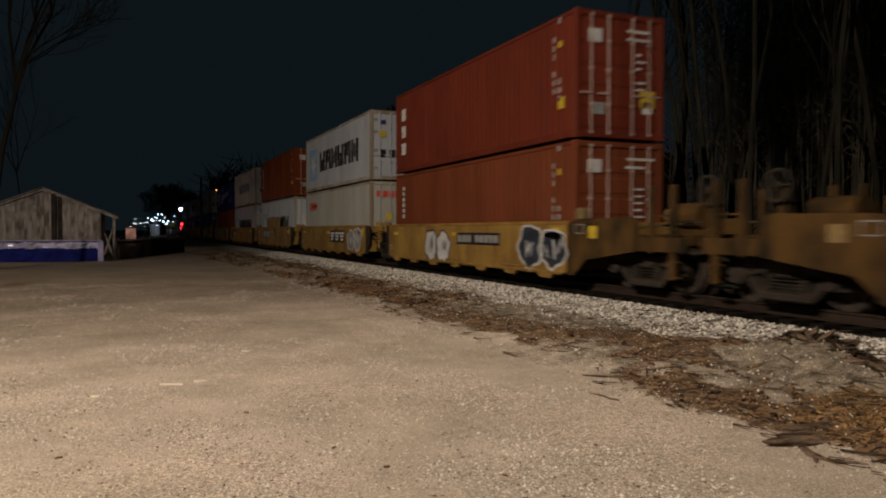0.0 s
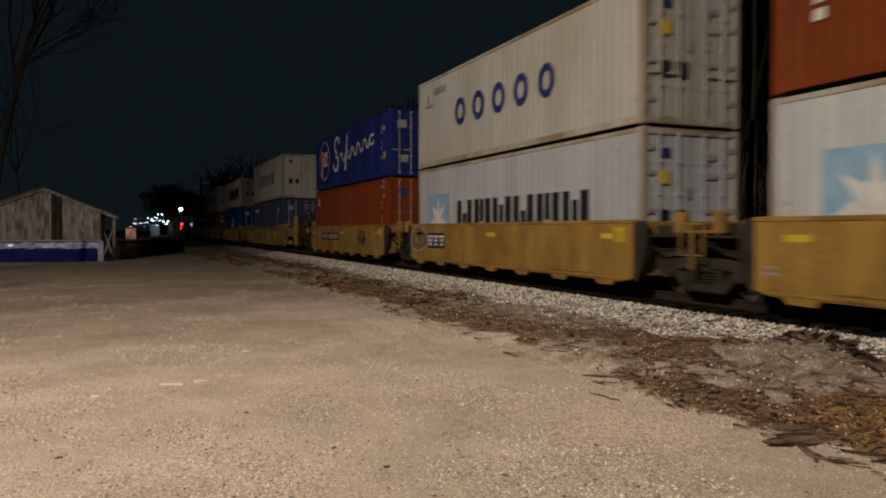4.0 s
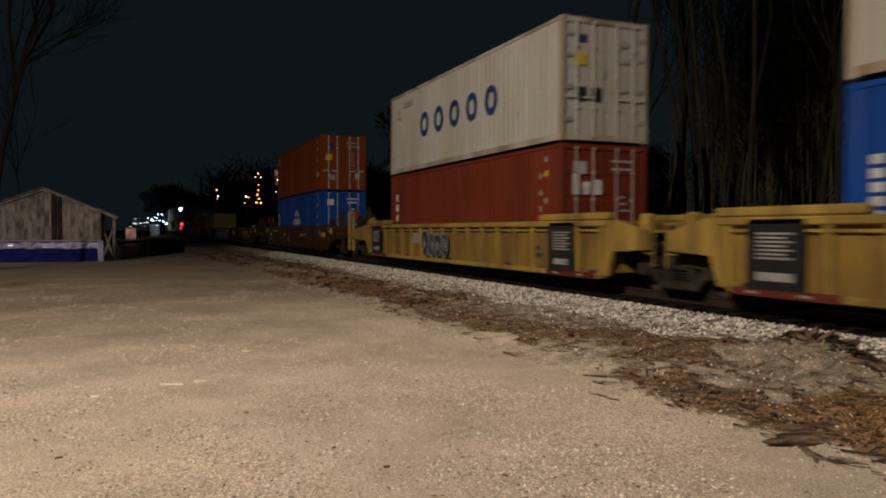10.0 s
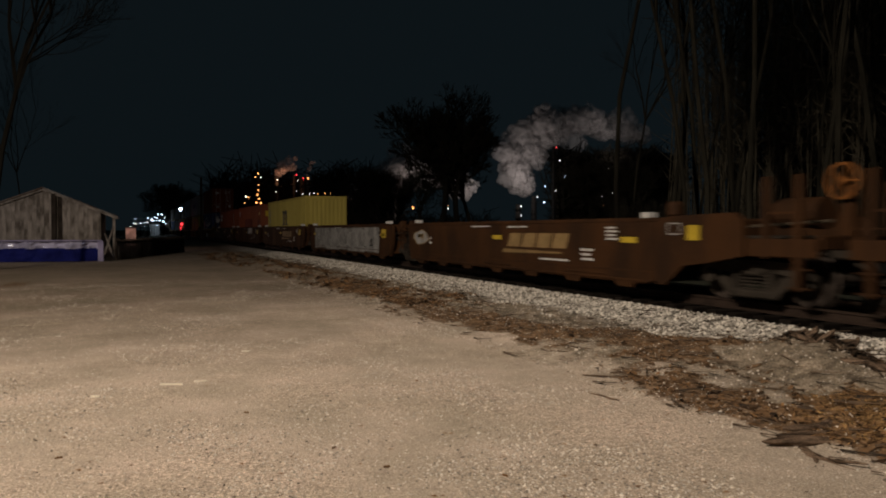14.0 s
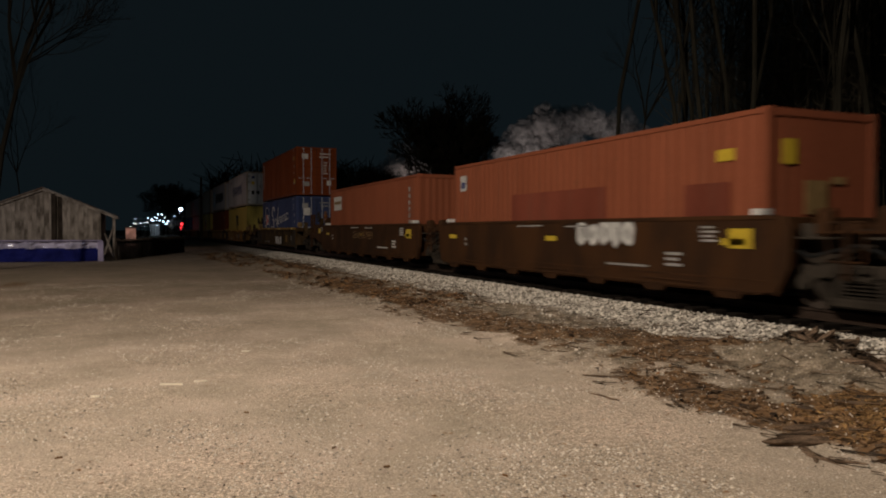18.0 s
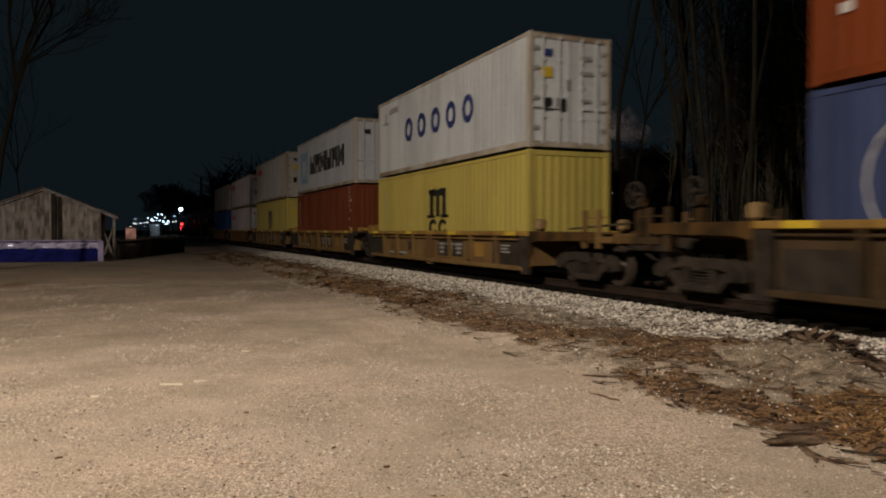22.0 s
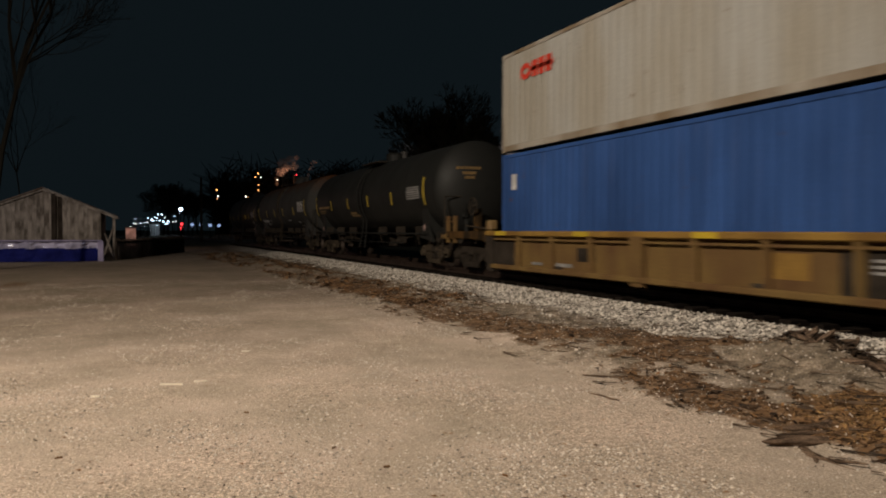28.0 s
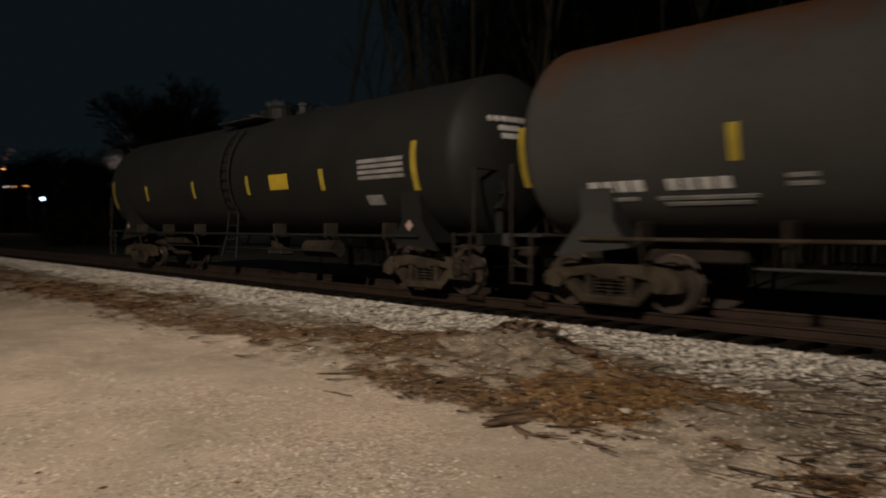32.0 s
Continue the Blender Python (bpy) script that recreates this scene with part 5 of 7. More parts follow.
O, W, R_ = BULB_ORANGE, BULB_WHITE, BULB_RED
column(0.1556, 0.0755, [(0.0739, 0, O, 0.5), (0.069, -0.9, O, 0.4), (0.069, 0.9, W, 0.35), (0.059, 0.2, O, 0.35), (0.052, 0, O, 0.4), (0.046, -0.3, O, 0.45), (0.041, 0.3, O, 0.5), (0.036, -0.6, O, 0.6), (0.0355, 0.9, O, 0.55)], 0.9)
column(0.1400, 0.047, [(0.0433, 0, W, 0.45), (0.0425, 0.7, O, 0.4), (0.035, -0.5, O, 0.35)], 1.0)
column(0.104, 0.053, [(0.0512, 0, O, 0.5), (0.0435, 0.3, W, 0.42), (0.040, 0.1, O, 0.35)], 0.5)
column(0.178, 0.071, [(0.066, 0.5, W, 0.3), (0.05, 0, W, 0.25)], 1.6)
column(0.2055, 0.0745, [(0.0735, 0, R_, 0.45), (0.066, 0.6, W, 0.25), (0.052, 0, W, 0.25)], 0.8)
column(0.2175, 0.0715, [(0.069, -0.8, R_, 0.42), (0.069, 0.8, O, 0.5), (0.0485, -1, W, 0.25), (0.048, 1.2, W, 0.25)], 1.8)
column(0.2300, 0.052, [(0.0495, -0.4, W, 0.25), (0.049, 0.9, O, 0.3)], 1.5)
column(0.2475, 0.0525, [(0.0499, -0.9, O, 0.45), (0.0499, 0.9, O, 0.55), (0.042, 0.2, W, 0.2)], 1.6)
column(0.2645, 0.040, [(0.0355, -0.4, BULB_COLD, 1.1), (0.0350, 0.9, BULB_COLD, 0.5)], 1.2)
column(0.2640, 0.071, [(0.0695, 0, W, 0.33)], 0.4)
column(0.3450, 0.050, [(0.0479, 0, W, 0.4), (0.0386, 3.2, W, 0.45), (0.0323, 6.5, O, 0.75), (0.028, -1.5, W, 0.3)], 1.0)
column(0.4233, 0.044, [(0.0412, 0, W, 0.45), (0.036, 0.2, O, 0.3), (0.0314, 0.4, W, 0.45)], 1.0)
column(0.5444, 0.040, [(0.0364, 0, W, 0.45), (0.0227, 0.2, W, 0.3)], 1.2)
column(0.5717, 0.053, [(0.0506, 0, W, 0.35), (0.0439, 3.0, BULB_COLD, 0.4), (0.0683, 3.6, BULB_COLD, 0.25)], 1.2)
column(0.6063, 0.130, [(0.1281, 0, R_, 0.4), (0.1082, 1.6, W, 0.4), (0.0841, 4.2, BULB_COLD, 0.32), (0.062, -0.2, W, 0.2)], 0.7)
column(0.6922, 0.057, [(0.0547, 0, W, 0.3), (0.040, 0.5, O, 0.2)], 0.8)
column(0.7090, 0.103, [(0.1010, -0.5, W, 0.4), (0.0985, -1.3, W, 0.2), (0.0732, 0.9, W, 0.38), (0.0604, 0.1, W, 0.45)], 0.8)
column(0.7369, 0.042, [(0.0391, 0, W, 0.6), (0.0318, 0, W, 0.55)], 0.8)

# steam from the plant, in rigid billows that drift
STEAM = material("steam", (0.80, 0.77, 0.76), 1.0, 0, 0.9, 0.25, 0.04, 0.0)
STEAM.node_tree.nodes["Principled BSDF"].inputs["Specular IOR Level"].default_value = 0.0
STEAM.node_tree.nodes["Principled BSDF"].inputs["Alpha"].default_value = 0.30
DRIFT = []


def billow_mesh(seed):
    bm = bmesh.new()
    bmesh.ops.create_icosphere(bm, subdivisions=4, radius=1)
    for v in bm.verts:
        p = v.co.copy()
        k = 1 + 0.40 * noise.noise(p * 1.3 + Vector((seed, 0, 0))) + 0.26 * noise.noise(p * 2.8 + Vector((0, seed, 0))) + 0.12 * noise.noise(p * 6.0) + 0.05 * noise.noise(p * 13)
        v.co = p * k
    me = bpy.data.meshes.new("billow")
    bm.to_mesh(me)
    bm.free()
    me.materials.append(STEAM)
    me.polygons.foreach_set("use_smooth", [True] * len(me.polygons))
    return me


billows = [billow_mesh(3 * k + 1) for k in range(4)]


def plume(label, path, count, seed, dist, thin=1.0):
    """Billows along a line of (slope across, slope up, radius) from the source to the tip."""
    ob = tagged(empty("steam_plume"), label, "steam")
    r = random.Random(seed)
    for k in range(count):
        t = (k + r.random()) / count * (len(path) - 1)
        i = min(int(t), len(path) - 2)
        f = t - i
        sy, sz, rad = [path[i][j] * (1 - f) + path[i + 1][j] * f for j in range(3)]
        rad *= r.uniform(0.30, 1.0)
        p = Vector((-dist + r.uniform(-4, 4), dist * sy + r.gauss(0, rad * 0.55), 1.55 + dist * sz + r.gauss(0, rad * 0.5)))
        o = part("billow", billows[k % 4], None, ob, place=p)
        o.scale = (rad, rad * r.uniform(0.8, 1.25), rad * r.uniform(0.75, 1.1))
        DRIFT.append((o, p, Vector((0, r.uniform(0.4, 1.6), r.uniform(0.2, 1.2))), r.uniform(0, 6.28)))
    return ob


plume("pale grey steam plume rising over the plant", [(0.548, 0.060, 2.6), (0.548, 0.085, 4.4), (0.532, 0.110, 4.6), (0.572, 0.138, 6.0), (0.582, 0.172, 5.0), (0.605, 0.152, 5.4), (0.645, 0.176, 5.2), (0.690, 0.162, 4.6), (0.735, 0.160, 4.2), (0.766, 0.148, 2.8)], 240, 5, 262)
plume("thin steam lit orange beside the tall column", [(0.180, 0.072, 1.3), (0.192, 0.082, 1.6), (0.205, 0.093, 1.3)], 12, 6, 256)
plume("thin steam lit orange beside the tall column", [(0.218, 0.070, 0.8), (0.226, 0.094, 0.9)], 8, 7, 258)
plume("thin grey steam drifting behind the bare trees", [(0.275, 0.050, 2.2), (0.300, 0.064, 4.0), (0.345, 0.070, 5.0), (0.375, 0.092, 6.0), (0.420, 0.084, 6.0), (0.450, 0.06, 4.4)], 110, 9, 262)
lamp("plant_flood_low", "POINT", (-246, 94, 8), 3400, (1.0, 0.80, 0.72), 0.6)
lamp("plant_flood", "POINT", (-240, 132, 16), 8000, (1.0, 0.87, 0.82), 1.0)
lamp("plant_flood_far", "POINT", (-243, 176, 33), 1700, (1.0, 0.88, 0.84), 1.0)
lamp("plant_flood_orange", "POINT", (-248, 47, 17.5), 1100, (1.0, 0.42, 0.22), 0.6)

# ---- railway trucks and well cars ----
MESH = {}


def kept(key, make):
    if key not in MESH:
        MESH[key] = make()
    return MESH[key]


def wheelset_mesh():
    g = Geo().tube((0, -1.02, 0), (0, 1.02, 0), 0.075, n=10)
    for s in (-1, 1):
        prof = [(0.69, 0.10), (0.69, 0.44), (0.715, 0.452), (0.725, 0.425), (0.815, 0.415), (0.815, 0.34), (0.775, 0.30), (0.765, 0.16), (0.80, 0.13), (0.80, 0.075)]
        n = 28
        vs, fs = [], []
        for y, r in prof:
            vs += [(r * math.cos(2 * math.pi * i / n), s * y, r * math.sin(2 * math.pi * i / n)) for i in range(n)]
        fs = [(j * n + i, j * n + (i + 1) % n, (j + 1) * n + (i + 1) % n, (j + 1) * n + i) for j in range(len(prof) - 1) for i in range(n)]
        g.add(vs, fs)
    return g.mesh("wheelset", WHEELSTEEL, True)


def side_frame_mesh(mat, s):
    g = Geo()
    a, b = s * 0.94, s * 1.08
    g.prism([(-1.20, 0.50), (-0.98, 0.66), (-0.5, 0.70), (0.5, 0.70), (0.98, 0.66), (1.20, 0.50), (1.20, 0.34), (1.0, 0.30), (0.78, 0.34), (0.70, 0.48),
             (0.42, 0.52), (-0.42, 0.52), (-0.70, 0.48), (-0.78, 0.34), (-1.0, 0.30), (-1.20, 0.34)], 1, a, b)
    g.prism([(-0.78, 0.36), (-0.62, 0.46), (-0.42, 0.22), (-0.5, 0.10)], 1, a, b)
    g.prism([(0.78, 0.36), (0.5, 0.10), (0.42, 0.22), (0.62, 0.46)], 1, a, b)
    g.box(-0.52, 0.52, min(a, b) - 0.03, max(a, b) + 0.03, 0.08, 0.22, 0.03)
    for x in (-0.36, 0.36):
        g.box(x - 0.045, x + 0.045, min(a, b), max(a, b), 0.2, 0.54)
    for x in (-0.89, 0.89):
        g.tube((x, s * 1.04, 0.42), (x, s * 1.17, 0.42), 0.13, 0.115, 12)
    return g.mesh("side_frame", mat)


def spring_mesh():
    g = Geo()
    for s in (-1, 1):
        for x in (-0.2, 0.0, 0.2):
            for k in range(5):
                g.ring(x, s * 1.01, 0.075, 0.075, 0.03, 2, 0.23 + k * 0.055, 0.255 + k * 0.055, 10)
    return g.mesh("springs", DARKSTEEL)


def truck(car, x):
    """A four-wheel truck under the car at x."""
    mat = FRAMESTEEL if car.name.startswith("tank") else DARKSTEEL
    t = part("truck", kept("bolster", lambda: Geo().box(-0.2, 0.2, -1.1, 1.1, 0.45, 0.68, 0.03).box(-0.14, 0.14, -0.35, 0.35, 0.6, 0.84, 0.02).mesh("bolster", DARKSTEEL)), None, car, "grimy four-wheel truck", place=(x, 0, 0))
    for s in (-1, 1):
        part("side_frame", kept(("frame", mat.name, s), lambda s=s: side_frame_mesh(mat, s)), None, t)
    tagged(part("spring_nest", kept("spring", spring_mesh), None, t), kind="stuff")
    for dx in (-0.42, 0.42):
        part("brake_beam", kept("beam", lambda: Geo().tube((0, -0.8, 0.36), (0, 0.8, 0.36), 0.05, n=6).mesh("brake_beam", DARKSTEEL)), None, t, place=(dx, 0, 0))
    for dx in (-0.89, 0.89):
        w = part("wheelset", kept("wheelset", wheelset_mesh), None, t, place=(dx, 0, 0.415))
        WHEELS.append((w, car, x + dx))


def coupler_mesh():
    g = Geo().box(-0.9, 0.0, -0.11, 0.11, 0.74, 0.98, 0.02).box(-0.05, 0.22, -0.16, 0.16, 0.70, 1.02, 0.05)
    g.tube((-0.3, -0.5, 0.7), (0.1, -0.3, 0.42), 0.025, n=6).tube((0.1, -0.3, 0.42), (0.25, -0.1, 0.55), 0.025, n=6)
    return g.mesh("coupler", DARKSTEEL)


def hand_wheel_mesh(mat=None):
    g = Geo().ring(0, 0, 0.28, 0.28, 0.04, 1, -0.02, 0.02, 20)
    for k in range(5):
        t = 2 * math.pi * k / 5
        g.tube((0, 0, 0), (0.26 * math.cos(t), 0, 0.26 * math.sin(t)), 0.016, n=5)
    g.tube((0, -0.04, 0), (0, 0.12, 0), 0.06, n=8)
    return g.mesh("brake_wheel", mat or DARKSTEEL)


def well_car(x, style, well=12.9, front=8.4, rear=8.4, front_end=False, rear_end=False, label="", paint_mat=None, low=False):
    """A well car, its middle x along the track; trucks at front and rear. An end that couples has a longer deck."""
    car = tagged(empty("well_car"), label, "rail car", "well cars of the train")
    hw = 6.16 if style == "flat" else well / 2
    well = 2 * hw
    end_mat = GRIMY if style in ("flat", "ribbed", "post") else CARBROWN
    top = {"flat": 1.39, "brown": 1.42, "ribbed": 1.40, "post": 1.17 if low else 1.34}[style]
    mat = paint_mat or {"flat": CARYELLOW, "brown": CARBROWN, "ribbed": RIBYELLOW, "post": CAROCHRE}[style]
    for s in (-1, 1):
        def yy(a, b):
            return sorted((s * a, s * b))
        if style in ("flat", "brown"):
            g = Geo()
            y0, y1 = yy(1.42, 1.47)
            g.prism([(-hw, 0.26), (-hw + 0.35, 0.18), (hw - 0.35, 0.18), (hw, 0.26), (hw, top), (-hw, top)], 1, y0, y1)
            part("side_wall", g, mat, car)
            g = Geo()
            y0, y1 = yy(1.36, 1.485)
            g.box(-hw - 0.05, hw + 0.05, y0, y1, top - 0.07, top + 0.01, 0.012)
            part("top_chord", g, mat, car)
            y0, y1 = yy(1.40, 1.49)
            g = Geo()
            g.box(-hw + 0.3, hw - 0.3, y0, y1, 0.20, 0.25, 0.01)
            for k in range(3):
                c = (-0.32 + 0.32 * k) * well
                g.box(c - 0.8, c + 0.8, y0, y1, 0.29, 0.325, 0.008)
            n = 7
            for k in range(n):
                c = -hw + 0.9 + k * (well - 1.8) / (n - 1)
                g.prism([(c - 0.34, 0.2), (c - 0.24, 0.09), (c + 0.24, 0.09), (c + 0.34, 0.2)], 1, y0, y1)
            part("bottom_chord", g, mat, car)
            if style == "brown":
                y0, y1 = yy(1.465, 1.478)
                part("seam_strip", Geo().box(-hw + 0.05, hw - 0.05, y0, y1, 0.40, 0.425), mat, car)
        else:
            ins = 1.36 if style == "ribbed" else 1.34
            y0, y1 = yy(ins, ins + 0.03)
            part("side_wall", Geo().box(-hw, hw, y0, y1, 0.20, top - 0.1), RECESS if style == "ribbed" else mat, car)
            y0, y1 = yy(1.30, 1.50)
            g = Geo().box(-hw - 0.1, hw + 0.1, y0, y1, top - 0.13, top, 0.02)
            if style == "ribbed":
                for sx in (-1, 1):
                    xa, xb = sorted((sx * (hw + 0.15), sx * (hw - 2.6)))
                    g.box(xa, xb, y0, y1, top + 0.004, top + 0.16, 0.03)
            part("top_chord", g, CARYELLOW if style == "post" else mat, car, "worn yellow top chord" if style == "post" else "")
            y0, y1 = yy(1.34, 1.49)
            part("bottom_chord", Geo().box(-hw + 0.2, hw - 0.2, y0, y1, 0.17, 0.29, 0.02), mat, car)
            y0, y1 = yy(1.34, 1.46)
            part("slot", Geo().box(-hw + 0.1, hw - 0.1, y0, y1, top - 0.24, top - 0.19, 0.008), mat, car)
            step = 0.97 if style == "ribbed" else 1.62
            n = round(well / step)
            wide = 0.06 if style == "ribbed" else 0.06
            rib = kept((style, s, mat.name, low), lambda: Geo().prism([(s * (ins + 0.02), 0.27), (s * 1.44, 0.27), (s * 1.49, top - 0.13), (s * (ins + 0.02), top - 0.13)], 0, -wide, wide).mesh("rib", mat))
            big = kept((style, s, mat.name, "big", low), lambda: Geo().prism([(s * (ins + 0.02), 0.10), (s * 1.47, 0.10), (s * 1.505, top - 0.10), (s * (ins + 0.02), top - 0.10)], 0, -0.19, 0.19).mesh("post", mat))
            dark_post = kept((style, s, "dark", low), lambda: Geo().prism([(s * (ins + 0.02), 0.10), (s * 1.47, 0.10), (s * 1.505, top - 0.14), (s * (ins + 0.02), top - 0.14)], 0, -0.19, 0.19).mesh("post", DARKSTEEL))
            for k in range(n + 1):
                c = -hw + 0.12 + k * (well - 0.24) / n
                if style == "post" and k in (0, n // 2, n):
                    part("post", big if k == n // 2 else dark_post, mat, car, place=(c, 0, 0))
                else:
                    part("rib", rib, mat, car, place=(c, 0, 0))
    floor = kept("bearer", lambda: Geo().box(-0.16, 0.16, -1.40, 1.40, 0.20, 0.36, 0.02).mesh("floor_bearer", DARKSTEEL))
    for k in range(5):
        part("floor_bearer", floor, None, car, place=(-hw + 0.5 + k * (well - 1.0) / 4, 0, 0))
    for s, tx, end in ((1, front, front_end), (-1, rear, rear_end)):
        reach = tx + (1.75 if end else 0.05)

        def bx(g, xa, xb, *rest):
            a, b = sorted((s * xa, s * xb))
            return g.box(a, b, *rest)
        part("bulkhead", bx(Geo(), hw, hw + 0.12, -1.40, 1.40, 0.30, top - 0.02, 0.02), mat, car)
        part("centre_sill", bx(Geo(), hw + 0.1, reach, -0.32, 0.32, 0.74, 1.06, 0.03), DARKSTEEL, car)
        for sy in (-1, 1):
            g = Geo()
            a, b = sorted((sy * 1.36, sy * 1.46))
            deep = tx - 1.28
            if style in ("flat", "brown"):
                out = tx + 0.18
                short = [(s * hw, 0.20), (s * (hw + 0.08), 0.20), (s * (hw + 0.30), 0.62), (s * (hw + 0.34), top - 0.2), (s * (hw + 0.26), top - 0.02), (s * hw, top - 0.02)]
                g.prism(short if not end else [(s * hw, 0.20), (s * (hw + 0.26), 0.20), (s * (hw + 0.75), 0.57), (s * (hw + 1.2), 0.62), (s * out, 0.78), (s * out, top - 0.06),
                         (s * (out - 0.22), top + 0.06), (s * (hw + 0.45), top + 0.03), (s * hw, top - 0.02)], 1, a, b)
            elif style == "post":
                out = tx + 0.9 if end else hw + 0.55
                g.prism([(s * hw, 0.26), (s * (hw + 0.08), 0.26), (s * (hw + 0.16), top - 0.30), (s * (hw + 0.5), top - 0.24), (s * out, top - 0.2), (s * out, top - 0.02), (s * hw, top)], 1, a, b)
            else:
                g.prism([(s * hw, 0.26), (s * (hw + 0.12), 0.26), (s * max(hw + 0.3, deep), 0.76), (s * (tx + 0.9 if end else tx - 0.15), 0.82), (s * (tx + 0.9 if end else tx - 0.15), 1.16), (s * (hw + 0.4), top), (s * hw, top)], 1, a, b)
            part("end_wing", g, RIBYELLOW if style == "ribbed" else end_mat if end or style == "brown" else DARKSTEEL, car)
        part("deck_plate", bx(Geo(), hw + 0.1, tx + (0.8 if end else -0.25), -1.35, 1.35, 1.06, 1.10, 0.01), end_mat if end and style != "brown" else DARKSTEEL, car)
        if not end:
            for sy in (-1, 1):
                part("end_casting", Geo().prism([(s * hw, 0.42), (s * (hw + 0.5), 0.60), (s * (tx - 0.2), 0.80), (s * tx, 0.98), (s * tx, 1.20), (s * (hw + 0.6), 1.24), (s * hw, top - 0.1)], 1, *sorted((sy * 0.72, sy * 1.0))), DARKSTEEL, car)
                part("side_bearing", bx(Geo(), tx - 0.55, tx - 0.10, *sorted((sy * 0.70, sy * 1.05)), 1.12, 1.30, 0.05), end_mat, car)
            part("brake_pipe", Geo().pipe([(s * (hw + 0.1), -1.22, 0.95), (s * (hw + 0.5), -1.25, 0.80), (s * (tx - 0.5), -1.2, 0.86), (s * tx, -1.1, 0.98)], 0.03), MASTIC, car)
        if end:
            part("coupler", kept("coupler", coupler_mesh), None, car, place=(s * reach, 0, 0)).rotation_euler = (0, 0, 0 if s > 0 else math.pi)
            ladder_mat = RIBYELLOW if style == "ribbed" else end_mat if style == "flat" else mat
            smooth_side = style in ("flat", "brown")
            for sy in (-1, 1):
                ya, yb = sorted((sy * 1.32, sy * 1.43))
                for dx, low in ((0.52, 0.75), (1.12, 0.28)) if smooth_side else ((0.40, 0.80), (0.92, 0.80)) if style == "post" else ((0.80, 0.28), (1.42, 0.28)):
                    part("guide_post", bx(Geo(), tx + dx, tx + dx + 0.11, ya, yb, low, 2.02 if style in ("ribbed", "flat", "brown") else 1.62, 0.012), ladder_mat, car)
                for z in (0.32, 0.6, 0.88, 1.2) if style != "post" else ():
                    part("step", bx(Geo(), tx + (1.0 if smooth_side else 0.85), tx + (1.40 if smooth_side else 1.5), *sorted((sy * 1.36, sy * 1.40)), z, z + 0.025), ladder_mat, car)
                part("cross_arm", bx(Geo(), tx + (0.2 if smooth_side else 0.6), tx + 1.5, *sorted((sy * 1.30, sy * 1.42)), 0.78 if smooth_side else 0.92, 1.06, 0.015), ladder_mat, car)
                part("hand_rail", bx(Geo(), tx + 0.55, tx + 1.2, *sorted((sy * 1.35, sy * 1.38)), 1.44, 1.475), ladder_mat, car)
            if smooth_side:
                part("air_reservoir", Geo().tube((s * (tx - 0.45), 0.1, 1.48), (s * (tx + 0.42), 0.1, 1.48), 0.27, n=14), end_mat, car)
            part("brake_rod", Geo().tube((s * (tx - 0.9), -0.9, 1.22), (s * (tx + 1.2), -0.7, 1.34), 0.025, n=6), FRAMESTEEL, car)
            part("hose", Geo().tube((s * (tx + 1.5), -0.25, 0.9), (s * (tx + 1.75), -0.2, 0.45), 0.03, n=6).tube((s * (tx + 1.75), -0.2, 0.45), (s * (tx + 2.0), -0.1, 0.4), 0.03, n=6), MASTIC, car)
            part("end_beam", bx(Geo(), tx + 1.40, tx + 1.52, -1.3, 1.3, 0.90, 1.12, 0.02), ladder_mat, car)
            away = 1.45 if s > 0 else 0.4
            part("brake_stand", bx(Geo(), tx + away - 0.1, tx + away + 0.1, -0.75, -0.55, 1.1, 1.85, 0.02), end_mat, car)
            part("brake_wheel", kept(("handwheel", style == "brown"), lambda: hand_wheel_mesh(RUSTWHEEL if style == "brown" else DARKSTEEL)), None, car, "rusty orange hand-brake wheel" if style == "brown" else "grimy steel hand-brake wheel", place=(s * (tx + away), -0.82, 1.92))
            for sy in (-1, 1):
                part("corner_guide", bx(Geo(), hw + 0.12, hw + 0.38, *sorted((sy * 1.08, sy * 1.36)), top, top + 0.30, 0.06), MARKTAN if style != "brown" else mat, car)
            part("placard_frame", Geo().ring(s * (hw + 0.5), 1.22, 0.24, 0.15, 0.03, 1, -1.47, -1.455, 4, 0.125, 1.125), MARKGREY, car, "pale square placard frame") if smooth_side else None
            part("yellow_plate", bx(Geo(), hw + 0.85, hw + 1.15, -1.475, -1.455, 1.02, 1.28), MARKTAN if paint_mat else MARKYELLOW, car, "yellow reflective plate") if smooth_side else None
        else:
            for sy in (-1, 1) if style != "post" else ():
                part("corner_guide", bx(Geo(), tx - 0.62, tx - 0.38, *sorted((sy * 1.05, sy * 1.3)), 1.1, 1.52, 0.05), mat, car)
            part("walkway", bx(Geo(), tx - 0.5, tx - 0.02, -1.25, -0.6, 1.14, 1.19, 0.01), mat, car)
            if style != "post":
                part("grab_rail", Geo().tube((s * (tx - 0.3), -1.38, 0.75), (s * (tx - 0.3), -1.38, 1.3), 0.018, n=6).tube((s * (tx - 0.05), -1.38, 0.5), (s * (tx - 0.05), -1.38, 1.3), 0.018, n=6)
                     .tube((s * (tx - 0.3), -1.38, 1.3), (s * (tx - 0.05), -1.38, 1.3), 0.018, n=6).tube((s * (tx - 0.3), -1.38, 0.75), (s * (tx - 0.05), -1.38, 0.75), 0.015, n=6), mat, car)
